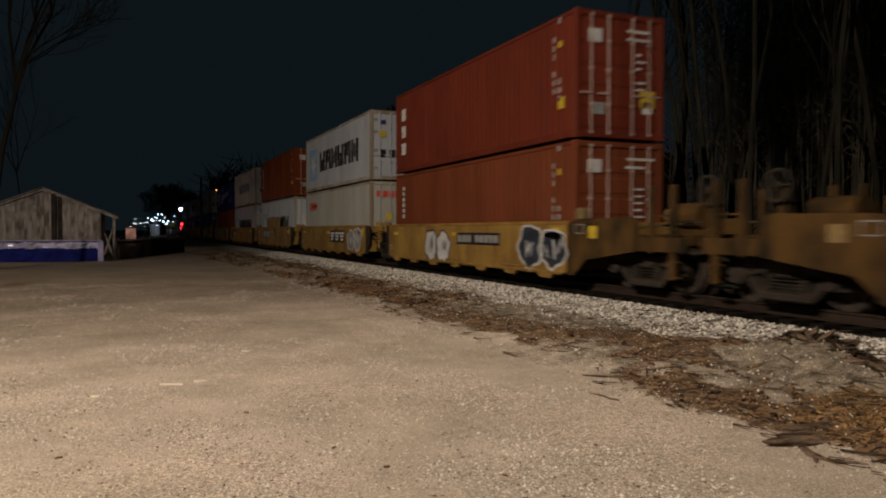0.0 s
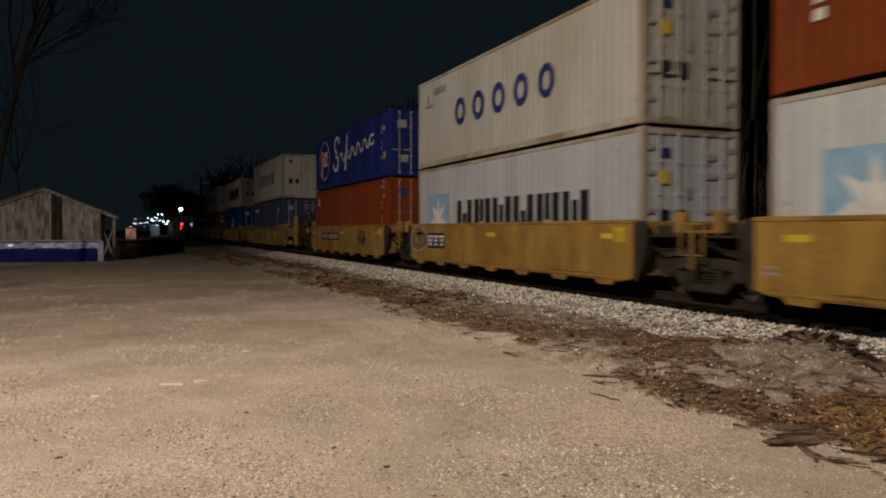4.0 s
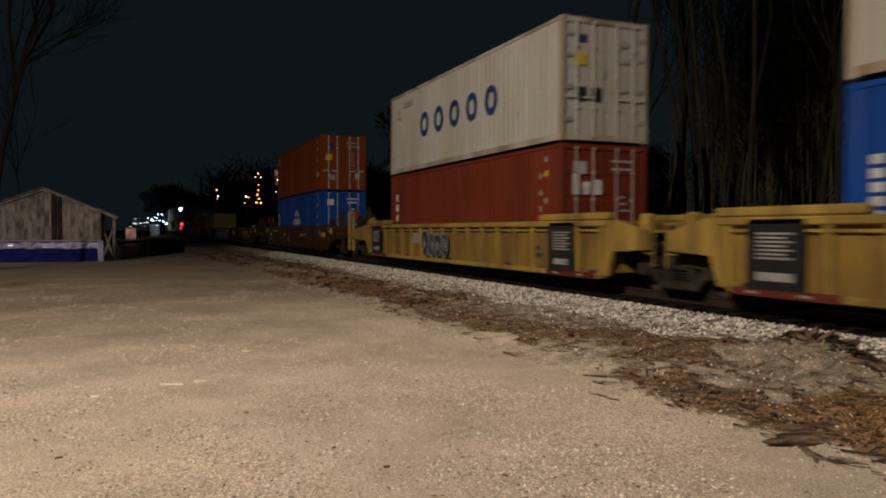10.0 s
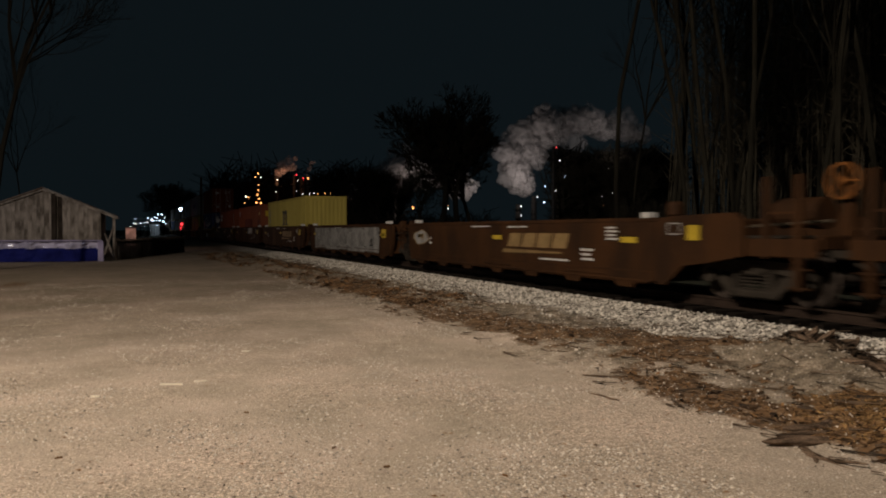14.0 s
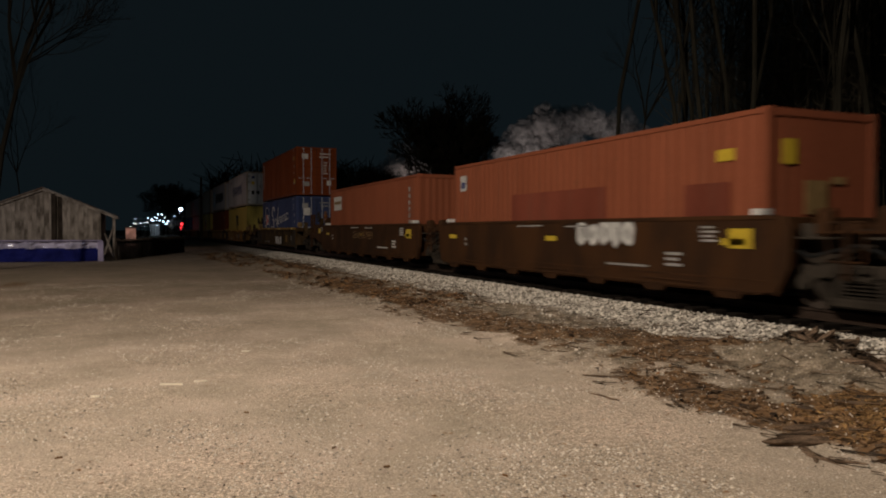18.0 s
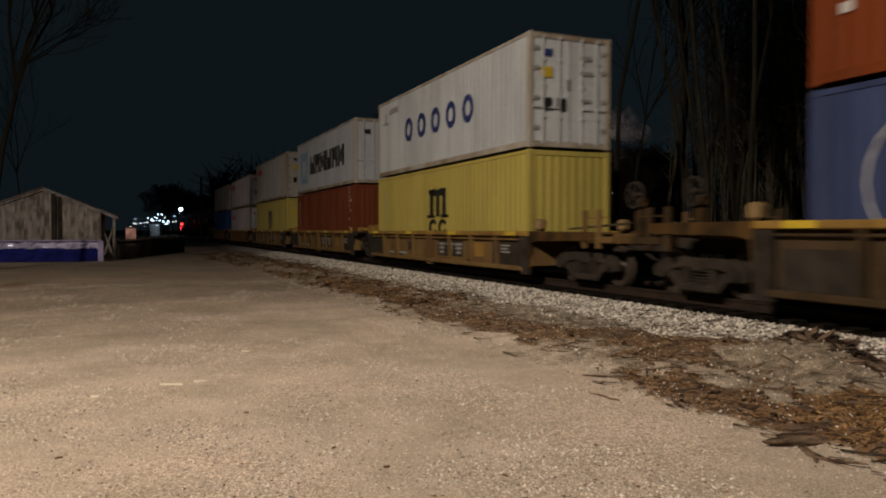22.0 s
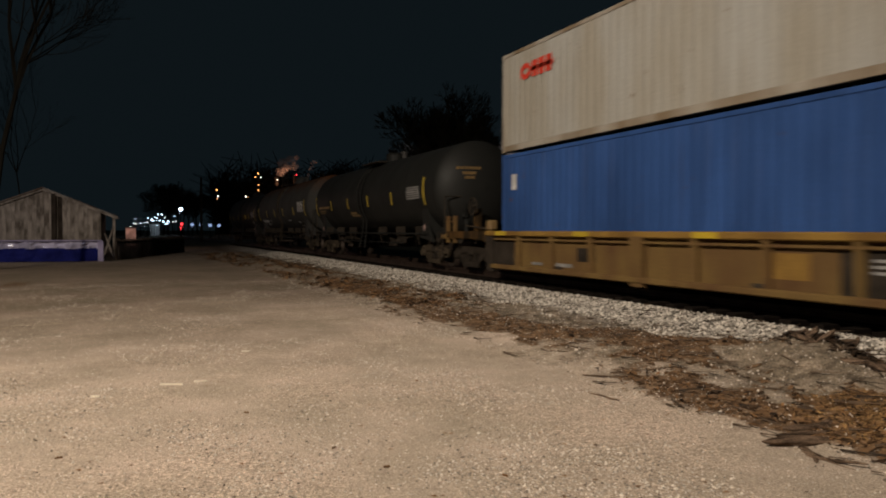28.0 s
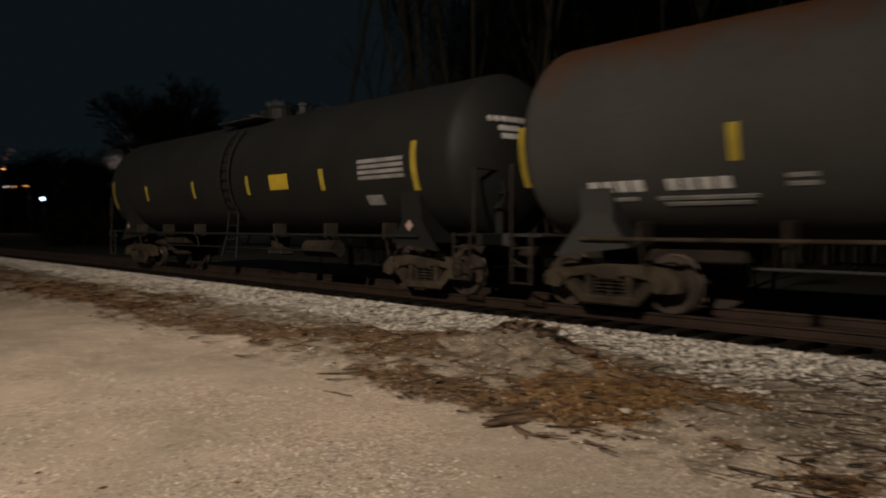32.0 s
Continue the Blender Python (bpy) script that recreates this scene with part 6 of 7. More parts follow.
            if style == "post":
                for y0, x0, h0 in ((-1.30, hw + 0.22, 0.22), (-0.95, hw + 0.62, 0.30), (-1.25, tx - 0.42, 0.16), (-0.55, hw + 0.3, 0.34), (0.5, hw + 0.4, 0.26), (0.95, hw + 0.5, 0.3)):
                    part("deck_casting", bx(Geo(), x0, x0 + 0.34, y0, y0 + 0.3, 1.10, 1.10 + h0, 0.07), CARYELLOW, car, "worn yellow deck casting")
                part("cross_pipe", Geo().tube((s * (tx - 0.3), -1.2, 1.24), (s * (tx - 0.3), 1.2, 1.24), 0.05, n=8), CARYELLOW, car)
        if end or s < 0:
            truck(car, s * tx)
    return on_train(car, x)


def car_mark(car, name, polys, mat, label="", y=-1.476, depth=0.008):
    """Flat paint or a plate on the near side of a car: metres from its middle and up from the rail."""
    g = Geo()
    for p in polys:
        g.prism(p, 1, y, y + depth)
    return tagged(part(name, g, mat, car, label), kind="stuff" if len(polys) > 1 else "")


def name_plate(car, x0, x1, z0, z1, y=-1.476, blocks=3, ground=MARKBLACK):
    """A black plate with pale blocks for its letters."""
    car_mark(car, "name_plate", [rect(x0, x1, z0, z1)], ground, "black plate with pale blocks", y)
    w = (x1 - x0) / blocks
    polys = []
    for k in range(blocks):
        a, b = x0 + w * (k + 0.1), x0 + w * (k + 0.9)
        h = z1 - z0
        polys += [rect(a + w * q, b - w * q, z0 + h * v, z0 + h * (v + 0.17), 0.02) for q, v in ((0.0, 0.68), (0.10, 0.43), (0.16, 0.16))]
    car_mark(car, "plate_lettering", polys, MARKGREY if ground is DARKSTEEL else MARKWHITE, "", y - 0.004)


def bar_plate(car, x0, x1, z0, z1, y=-1.476):
    """A black plate with two groups of pale bars."""
    car_mark(car, "name_plate", [rect(x0, x1, z0, z1)], MARKBLACK, "black plate with pale bars", y)
    w, h = x1 - x0, z1 - z0
    spans = [(0.03, 0.13), (0.15, 0.25), (0.27, 0.36)] + [(0.46 + 0.105 * k, 0.545 + 0.105 * k) for k in range(5)]
    car_mark(car, "plate_lettering", [rect(x0 + a * w, x0 + b * w, z0 + h * 0.2, z0 + h * 0.8) for a, b in spans], MARKGREY, "", y - 0.004)


def scrawl(car, x0, x1, z0, z1, fill, edge, seed, y=-1.476, n=3):
    """Sprayed throw-up: lumpy shapes with an outline and a few strokes inside."""
    r = random.Random(seed)
    w, h = (x1 - x0) / n, z1 - z0
    for k in range(n):
        cu, cv = x0 + w * (k + 0.5), (z0 + z1) / 2 + r.uniform(-0.05, 0.05) * h
        ru, rv = w * r.uniform(0.50, 0.62), h * r.uniform(0.40, 0.5)
        m, lumps, turn = 30, r.choice((3, 4, 5)), r.uniform(0, 6)
        rim = [(1 + 0.08 * math.sin(lumps * t + turn) + 0.05 * math.sin((lumps + 3) * t - turn), t) for t in [2 * math.pi * i / m for i in range(m)]]
        outer = [(cu + ru * q * math.cos(t), max(z0 - 0.02, cv + rv * q * math.sin(t))) for q, t in rim]
        inner = [(u + (cu - u) * 0.11, v + (cv - v) * 0.11) for u, v in outer]
        part("sprayed_shape", Geo().prism(outer, 1, y, y + 0.006), fill, car, "sprayed graffiti shape")
        g = Geo()
        vs = [(u, q, v) for (u, v), (a, b) in zip(outer, inner) for u, v in ((u, v), (a, b)) for q in (y - 0.003, y)]
        g.add(vs, [f for i in range(m) for p, q in ((4 * i, 4 * ((i + 1) % m)),) for f in ((p, q, q + 1, p + 1), (p + 2, p + 3, q + 3, q + 2), (p, p + 2, q + 2, q), (p + 1, q + 1, q + 3, p + 3))])
        part("sprayed_outline", g, edge, car)
        for j in range(3):
            a, lean = r.uniform(-0.45, 0.35) * ru, r.uniform(-0.25, 0.35) * ru
            lo, hi, t = cv - rv * r.uniform(0.1, 0.55), cv + rv * r.uniform(0.1, 0.6), 0.02 + 0.03 * r.random()
            part("sprayed_stroke", Geo().prism([(cu + a, lo), (cu + a + t, lo), (cu + a + lean * 0.4 + 2 * t, (lo + hi) / 2), (cu + a + lean + t, hi), (cu + a + lean, hi), (cu + a + lean * 0.4, (lo + hi) / 2)], 1, y - 0.003, y), edge, car)


def reflectors(car, well, z, y=-1.476, n=4, mat=None, wide=0.34):
    for k in range(n):
        c = -well / 2 + 0.8 + k * (well - 1.6) / (n - 1)
        car_mark(car, "reflector", [rect(c - wide / 2, c + wide / 2, z, z + 0.11)], mat or MARKYELLOW, "yellow reflective strip", y)


def small_print(car, spots, mat=MARKGREY, y=-1.476):
    """Blocks of fine lettering as bars."""
    for x, z, w, h, n in spots:
        s = h / n
        car_mark(car, "fine_print", [rect(x, x + w * (1 if k % 2 == 0 else 0.8), z + k * s, z + k * s + s * 0.5) for k in range(n)], mat, "", y)


# ---- tank cars ----


def tank_car(x, shell, label, stripes, marks=(), head=None):
    car = tagged(empty("tank_car"), label, "rail car", "tank cars of the train")
    R, ZC, S = (1.605, 2.615, 8.1) if shell is TANKGREY else (1.55, 2.55, 8.1)
    prof = [(-S - 0.62, 0.02), (-S - 0.60, 0.45), (-S - 0.52, 0.85), (-S - 0.36, 1.20), (-S - 0.18, 1.42), (-S - 0.08, R - 0.05), (-S, R - 0.005), (-S + 0.1, R)]
    xs = [-5.2, -2.6, 0, 2.6, 5.2]
    for q in xs:
        prof += [(q - 0.06, R), (q - 0.03, R), (q - 0.015, R + 0.004), (q + 0.015, R + 0.004), (q + 0.03, R), (q + 0.06, R)]
    prof += [(-a, r) for a, r in prof[7::-1]]
    part("tank", Geo().lathe(prof, 64), TANKRUST if shell is TANKGREY else shell, car, smooth=True, place=(0, 0, ZC))

    def belt(x0, x1, a0, a1, mat, name, lab="", lift=0.008, n=10):
        g = Geo()
        vs = []
        for i in range(n + 1):
            t = radians(a0 + (a1 - a0) * i / n)
            for rr in (R + lift, R - 0.01):
                for xx in (x0, x1):
                    vs.append((xx, -rr * math.cos(t), ZC + rr * math.sin(t)))
        fs = []
        for i in range(n):
            k = 4 * i
            fs += [(k, k + 1, k + 5, k + 4), (k, k + 4, k + 6, k + 2), (k + 1, k + 3, k + 7, k + 5)]
        fs += [(0, 2, 3, 1), (4 * n, 4 * n + 1, 4 * n + 3, 4 * n + 2)]
        g.add(vs, fs)
        return part(name, g, mat, car, lab)
    for q, w, a0, a1 in stripes:
        belt(q - w / 2, q + w / 2, a0, a1, TANKSTRIPE, "reflector", "yellow reflective strip")
    for q0, q1, a0, a1, mat in marks:
        belt(q0, q1, a0, a1, mat, "marking", lift=0.0072 if mat is PALETANK else 0.011, n=24 if mat is PALETANK else 10)
    # fine lettering on the forward head
    heads = [(r, -a) for a, r in prof[:8]]
    for w, v in ((0.80, 0.56), (0.44, 0.40), (0.34, 0.26)):
        g = Geo()
        for k in range(6):
            y0, y1 = -0.55 - w / 2 + k * w / 6, -0.55 - w / 2 + (k + 0.8) * w / 6
            d = np.interp(math.hypot((y0 + y1) / 2, v), [q[0] for q in heads], [q[1] for q in heads])
            g.box(d - 0.06, d + 0.012, y0, y1, ZC + v, ZC + v + 0.09)
        tagged(part("head_lettering", g, head or MARKTAN, car), kind="stuff")
    # top fittings
    mx, mh = (-0.55, 0.34) if shell is TANKGREY else (0.0, 0.26)
    part("manway_housing", Geo().tube((mx, 0, ZC + R - 0.05), (mx, 0, ZC + R + mh), 0.40, n=20).tube((mx, 0, ZC + R + mh), (mx, 0, ZC + R + mh + 0.08), 0.42, 0.34, 20), DOMEGREY if shell is TANKGREY else shell, car)
    part("valve", Geo().tube((1.1, 0, ZC + R - 0.05), (1.1, 0, ZC + R + 0.24), 0.10, n=12).tube((1.1, 0, ZC + R + 0.24), (1.1, 0, ZC + R + 0.30), 0.14, n=12), DOMEGREY, car)
    part("vent_hood", Geo().box(-1.9, -1.5, -0.25, 0.25, ZC + R - 0.05, ZC + R + 0.18, 0.05), shell, car)
    for s in (-1, 1):
        g = Geo().box(-1.25, 0.85, min(s * 0.65, s * 1.15), max(s * 0.65, s * 1.15), ZC + R - 0.14, ZC + R - 0.10, 0.01)
        part("top_platform", g, DARKSTEEL, car)
    for s in (-1, 1) if shell is TANKGREY else ():
        g = Geo()
        for q in (-1.2, -0.3, 0.6):
            g.tube((q, s * 1.15, ZC + R - 0.4), (q, s * 1.15, ZC + R + 0.62), 0.018, n=6)
        g.tube((-1.2, s * 1.15, ZC + R + 0.62), (0.6, s * 1.15, ZC + R + 0.62), 0.018, n=6)
        g.tube((-1.2, s * 1.15, ZC + R + 0.28), (0.6, s * 1.15, ZC + R + 0.28), 0.014, n=6)
        part("railing", g, DARKSTEEL, car)
    ladder_mat = TANKBLACK if shell is TANKBLACK else FRAMESTEEL
    rise = [(1.50, 0.45), (1.52, 1.0)] + [((R + 0.10) * math.cos(radians(a)), ZC + (R + 0.10) * math.sin(radians(a))) for a in (-35, -22, -8, 6, 20, 34, 46)]
    rise[1] = (rise[2][0] + 0.05, 1.0)
    for s in (-1, 1):
        for q in (-0.24, 0.24):
            part("ladder_rail", Geo().pipe([(q * (1.6 if z < 0.8 else 1.2 if z < 1.3 else 1), s * y, z) for y, z in rise], 0.028), ladder_mat, car)
        for k in range(13):
            t = 0.3 + k * 0.58
            i = min(int(t), len(rise) - 2)
            y, z = [rise[i][j] + (rise[i + 1][j] - rise[i][j]) * (t - i) for j in (0, 1)]
            part("rung", Geo().tube((-0.25, s * y, z), (0.25, s * y, z), 0.016, n=6), ladder_mat, car)
        part("side_pipe", Geo().tube((-7.2, s * 1.42, 1.07), (7.2, s * 1.42, 1.07), 0.03, n=8), FRAMESTEEL if shell is TANKGREY else TANKBLACK, car)
        part("lower_pipe", Geo().tube((-4.6, s * 1.30, 0.72), (4.6, s * 1.30, 0.72), 0.022, n=8), shell, car)
        for q in (-6.2, -4.2, -2.1, 2.1, 4.2, 6.2):
            part("bracket", Geo().box(q - 0.03, q + 0.03, *sorted((s * 1.10, s * 1.44)), 1.0, 1.32, 0.01).tube((q, s * 1.30, 0.70), (q, s * 1.38, 1.05), 0.02, n=5), DARKSTEEL, car)
    part("bottom_outlet", Geo().tube((0, 0, 0.62), (0, 0, 1.1), 0.22, 0.3, 12).box(-0.35, 0.35, -0.2, 0.2, 0.52, 0.7, 0.03), DARKSTEEL, car)
    part("brake_tank", Geo().tube((2.3, -0.6, 0.75), (3.5, -0.6, 0.75), 0.2, n=12), DARKSTEEL, car)
    for s in (-1, 1):
        tx = 6.95 * s
        part("saddle", Geo().prism([(-1.35, 1.30), (-1.15, 0.95), (1.15, 0.95), (1.35, 1.30), (1.42, 2.05), (1.0, 1.5), (0, 1.15), (-1.0, 1.5), (-1.42, 2.05)], 0, tx - 0.28, tx + 0.28), shell, car)
        part("bolster_web", Geo().prism([(tx - 0.55, 0.95), (tx + 0.75, 0.80), (tx + 0.2, 1.45), (tx - 0.2, 1.45)] if s > 0 else [(tx - 0.75, 0.80), (tx + 0.55, 0.95), (tx + 0.2, 1.45), (tx - 0.2, 1.45)], 1, -1.38, -1.33), shell, car)
        part("stub_sill", Geo().box(*sorted((s * 5.2, s * 9.0)), -0.3, 0.3, 0.72, 1.06, 0.03), DARKSTEEL, car)
        part("end_deck", Geo().box(*sorted((s * 8.0, s * 8.75)), -1.35, 1.35, 1.08, 1.13, 0.01), shell, car)
        part("end_sill", Geo().box(*sorted((s * 8.66, s * 8.78)), -1.4, 1.4, 0.92, 1.14, 0.02), shell, car)
        part("coupler", kept("coupler", coupler_mesh), None, car, place=(s * 8.95, 0, 0)).rotation_euler = (0, 0, 0 if s > 0 else math.pi)
        g = Geo()
        for sy in (-1, 1):
            for q in (8.15, 8.55):
                g.tube((s * q, sy * 1.42, 0.32), (s * q, sy * 1.42, 1.15), 0.022, n=6)
            for z in (0.34, 0.62, 0.9):
                g.tube((s * 8.15, sy * 1.42, z), (s * 8.55, sy * 1.42, z), 0.018, n=6)
            g.tube((s * 8.6, sy * 1.38, 1.1), (s * 8.6, sy * 1.38, 2.25), 0.022, n=6)
        g.tube((s * 8.6, -1.38, 2.25), (s * 8.6, 1.38, 2.25), 0.022, n=6)
        tagged(part("end_ladder", g, DARKSTEEL, car), kind="stuff")
        if shell is TANKBLACK:
            part("placard", Geo().prism([(tx, 1.16), (tx + 0.11, 1.27), (tx, 1.38), (tx - 0.11, 1.27)], 1, -1.425, -1.415), BARPINK, car, "pinkish white diamond placard")
        truck(car, tx)
    part("brake_wheel", kept("black_handwheel", lambda: hand_wheel_mesh(TANKBLACK)), None, car, place=(8.45, -0.7, 1.85))
    part("brake_stand", Geo().box(8.38, 8.52, -0.62, -0.5, 1.1, 1.9, 0.02), TANKBLACK, car)
    return on_train(car, x)

# ---- the train, front to back ----
YEL_FLAT = "worn yellow steel well car with smooth sides"
YEL_RIB = "worn yellow steel well car with ribbed sides"
YEL_POST = "dull ochre well car with a yellow top chord"
BROWN = "mineral-brown steel well car with yellow reflectors"
LOW = 0.335
UP96 = LOW + H96 + 0.055

# five coupled units of the first set, and the car that leads them
well_car(-0.2, "flat", front=8.4, rear=8.4, front_end=True, rear_end=True, label=YEL_FLAT + ", empty", paint_mat=DULLYELLOW)
first = []
for k, rear_x in enumerate((-26.51, -41.91, -57.42, -72.79, -88.14)):
    first.append(well_car(rear_x + CL / 2, "flat", front=8.4 if k == 0 else 7.7, rear=8.4 if k == 4 else 7.7, front_end=k == 0, rear_end=k == 4,
                          label=YEL_FLAT + (", sprayed with graffiti" if k < 2 else "")))
c = first[0]
scrawl(c, -2.45, -0.45, 0.14, 1.34, MARKWHITE, MARKBLACK, 3, n=2)
scrawl(c, 4.0, 6.1, 0.2, 1.36, MARKDARK, MARKWHITE, 5, n=2)
bar_plate(c, 0.1, 2.9, 0.78, 1.12)
c = first[1]
name_plate(c, 0.32, 2.9, 0.62, 1.17)
scrawl(c, 3.5, 5.5, 0.2, 1.32, MARKGREY, MARKWHITE, 8, n=2)
small_print(c, [(-5.2, 0.6, 0.5, 0.35, 4), (-2.9, 0.72, 1.0, 0.2, 3)], MARKTAN)
c = first[2]
name_plate(c, -3.55, -1.0, 0.62, 1.17)
small_print(c, [(0.1, 0.7, 1.1, 0.3, 4), (3.6, 0.45, 0.5, 0.3, 3)], MARKTAN)
car_mark(c, "painted_panel", [rect(-2.3, 2.6, 1.405, 2.0)], CARYELLOW, "ochre panel standing above the side", y=-1.46, depth=0.03)
scrawl(c, 0.2, 1.3, 0.85, 1.35, CARYELLOW, MARKDARK, 11, n=3)
c = first[3]
name_plate(c, -4.6, -3.2, 0.62, 1.1)
scrawl(c, -6.1, -4.7, 0.45, 1.35, CAROCHRE, MARKGREY, 12, n=1)
c = first[4]
bar_plate(c, -3.75, -0.55, 0.72, 1.06)
small_print(c, [(-0.1, 0.7, 0.35, 0.3, 3), (0.5, 0.75, 1.0, 0.2, 3), (3.0, 0.4, 0.8, 0.5, 4)], MARKTAN)
scrawl(c, 2.6, 3.7, 0.5, 1.25, CAROCHRE, MARKDARK, 15, n=2)
for c in first:
    car_mark(c, "yellow_plate", [rect(5.55, 5.9, 0.95, 1.25)], MARKYELLOW, "yellow reflective plate")
    reflectors(c, 12.3, 1.02, n=3, wide=0.5)
    small_print(c, [(-6.0, 0.5, 0.3, 0.2, 2)], MARKGREY)

# their boxes
b = container(-26.51, LOW, H96, BROWNRED, "brown-red corrugated steel shipping container in a yellow well car", bars=BARPINK)
upright_code(b, 2.45, 1.25, 6)
door_marks(b, H96, MARKWHITE, False, 2, MARKWHITE)
near_post_code(b, H96)
b = container(-26.51, UP96, H96, BURGUNDY, "burgundy corrugated steel shipping container stacked on a red one", bars=BARPINK)
upright_code(b, 2.35, 0.5, 3, w=0.4)
door_marks(b, H96, MARKWHITE, False, 3, MARKWHITE)
end_mark(b, "yellow_plate", [rect(0.55, 0.95, 0.75, 1.15)], MARKYELLOW, "yellow warning plate")
near_post_code(b, H96)
b = container(-41.91, LOW, H96, CREAM, "cream-white shipping container with a small red wordmark", fold=0.018)
red_logo(b, 2.13)
end_mark(b, "red_wordmark", [rect(-0.95 + k * 0.27, -0.75 + k * 0.27, 2.25, 2.5) for k in range(4)], MARKRED, "red wordmark as bars")
end_mark(b, "yellow_plate", [rect(-0.55, -0.25, 1.3, 1.6)], MARKYELLOW, "yellow warning plate")
b = container(-41.91, UP96, H96, GREYWHITE, "grey-white shipping container with a star emblem and dark wordmark", fold=0.018)
star_logo(b)
cool_end(b, H96)
b = container(-57.42, LOW, H96, WHITE, "white shipping container with a star emblem, low in the car", fold=0.018)
star_logo(b, v0=0.72, top=1.75)
end_mark(b, "door_plate", [rect(-0.75, -0.35, 1.05, 1.75), rect(0.1, 0.5, 1.05, 1.75)], MARKWHITE, "pale plates on the doors")
b = container(-57.42, UP96, H96, RUSTRED, "rust-red corrugated shipping container stacked on a white one", bars=BARPINK)
upright_code(b, 2.4, 0.9, 6)
door_marks(b, H96, MARKWHITE, False, 5)
near_post_code(b, H96)
b = container(-72.79, LOW, H96, GREYWHITE, "grey-white shipping container with a star emblem, low in the car", fold=0.018)
star_logo(b, v0=0.72, top=1.75)
cool_end(b, H96)
b = container(-72.79, UP96, H96, CREAM, "cream-white shipping container with a row of dark rings", fold=0.018)
ring_logo(b)
cool_end(b, H96)
b = container(-88.14, LOW, H96, RUSTRED, "rust-red corrugated shipping container under a navy one", bars=BARPINK)
upright_code(b, 2.5, 2.05, 2, u=0.75)
door_marks(b, H96, MARKGREY, False, 6, MARKNAVY)
near_post_code(b, H96)
b = container(-88.14, UP96, H86, NAVY, "navy shipping container with a white script and flag emblem", bars=MARKGREY)
script_logo(b, 1.42)
near_post_code(b, H86)
door_marks(b, H86, MARKGREY, False, 7)

# three coupled ribbed units
centres = (-103.735, -123.0, -142.635)
ribbed = []
for k, x in enumerate(centres):
    ribbed.append(well_car(x, "ribbed", well=16.3, front=9.9 if k == 0 else 9.68, rear=9.9 if k == 2 else 9.68, front_end=k == 0, rear_end=k == 2,
                           label=YEL_RIB + (", sprayed with graffiti" if k else "")))
for c in ribbed:
    for s in (-1, 1):
        car_mark(c, "red_band", [rect(s * 6.9 - 1.0, s * 6.9 + 1.0, 0.17, 0.30)], SIGNRED, "dull red painted band", y=-1.496)
        car_mark(c, "red_band_mark", [rect(s * 6.9 + q, s * 6.9 + q + 0.22, 0.21, 0.25) for q in (-0.7, 0.3)], MARKGREY, "", y=-1.5)
    small_print(c, [(5.1, 0.55, 0.45, 0.35, 2), (-2.4, 0.7, 0.6, 0.22, 2)], MARKDARK, y=-1.395)
c = ribbed[1]
for k in range(3):
    car_mark(c, "red_block", [rect(0.8 + 0.72 * k, 1.3 + 0.72 * k, 0.45, 1.07)], SIGNRED, "faded red block", y=-1.398)
scrawl(c, -2.2, -1.2, 0.35, 1.1, CAROCHRE, MARKDARK, 21, y=-1.398, n=1)
c = ribbed[2]
scrawl(c, -2.1, 0.1, 0.28, 1.2, MARKDARK, MARKGREY, 23, y=-1.5, n=4)
car_mark(c, "primer_patch", [rect(-3.2, -2.5, 0.75, 1.1)], MARKGREY, "", y=-1.398)
for c in ribbed[1:]:
    car_mark(c, "black_panel", [rect(6.0, 7.1, 0.28, 1.36)], MARKBLACK, "black painted panel", y=-1.50)
    small_print(c, [(6.2, 0.75, 0.7, 0.44, 7), (6.25, 0.42, 0.6, 0.26, 1)], MARKGREY, y=-1.506)
    car_mark(c, "black_panel", [rect(-7.6, -6.5, 0.28, 1.36)], MARKBLACK, "black painted panel", y=-1.50)
    small_print(c, [(-7.4, 0.75, 0.7, 0.44, 7), (-7.4, 0.42, 0.7, 0.26, 1)], MARKGREY, y=-1.506)

b = container(-109.83, LOW, H96, SLATE, "slate-blue shipping container in a ribbed yellow well car", bars=MARKGREY)
side_mark(b, "side_code", [rect(1.3 + k * 0.3, 1.55 + k * 0.3, 2.22, 2.44) for k in range(4)], MARKWHITE)
side_mark(b, "red_badge", [rect(0.98, 1.24, 2.22, 2.44)], SIGNRED, "small red badge")
side_mark(b, "side_code", [rect(10.4, 11.3, 2.2, 2.32), rect(10.4, 10.55, 1.5, 2.2)], MARKGREY)
door_marks(b, H96, MARKGREY, False, 8)
b = container(-109.83, UP96, H96, CREAM, "cream-white shipping container with a row of dark rings", fold=0.018)
ring_logo(b)
cool_end(b, H96)
side_mark(b, "yellow_plate", [rect(11.2, 11.5, 0.7, 1.0)], MARKYELLOW)
b = container(-129.1, LOW, H96, BLUE, "bright blue shipping container with a white half-globe emblem", bars=GREYWHITE)
globe_logo(b, 0.98)
upright_code(b, 1.9, 0.95, 5, u=0.5)
near_post_code(b, H96)
door_marks(b, H96, MARKWHITE, False, 9)
b = container(-129.1, UP96, H86, CREAM, "cream shipping container with a star emblem and dark wordmark", fold=0.02)
star_logo(b, v0=0.78, top=1.78)
cool_end(b, H86)
b = container(-148.73, LOW, H96, BURGUNDY, "burgundy shipping container under a cream one", bars=BARPINK)
upright_code(b, 2.2, 1.1, 3, u=0.75, w=0.22)
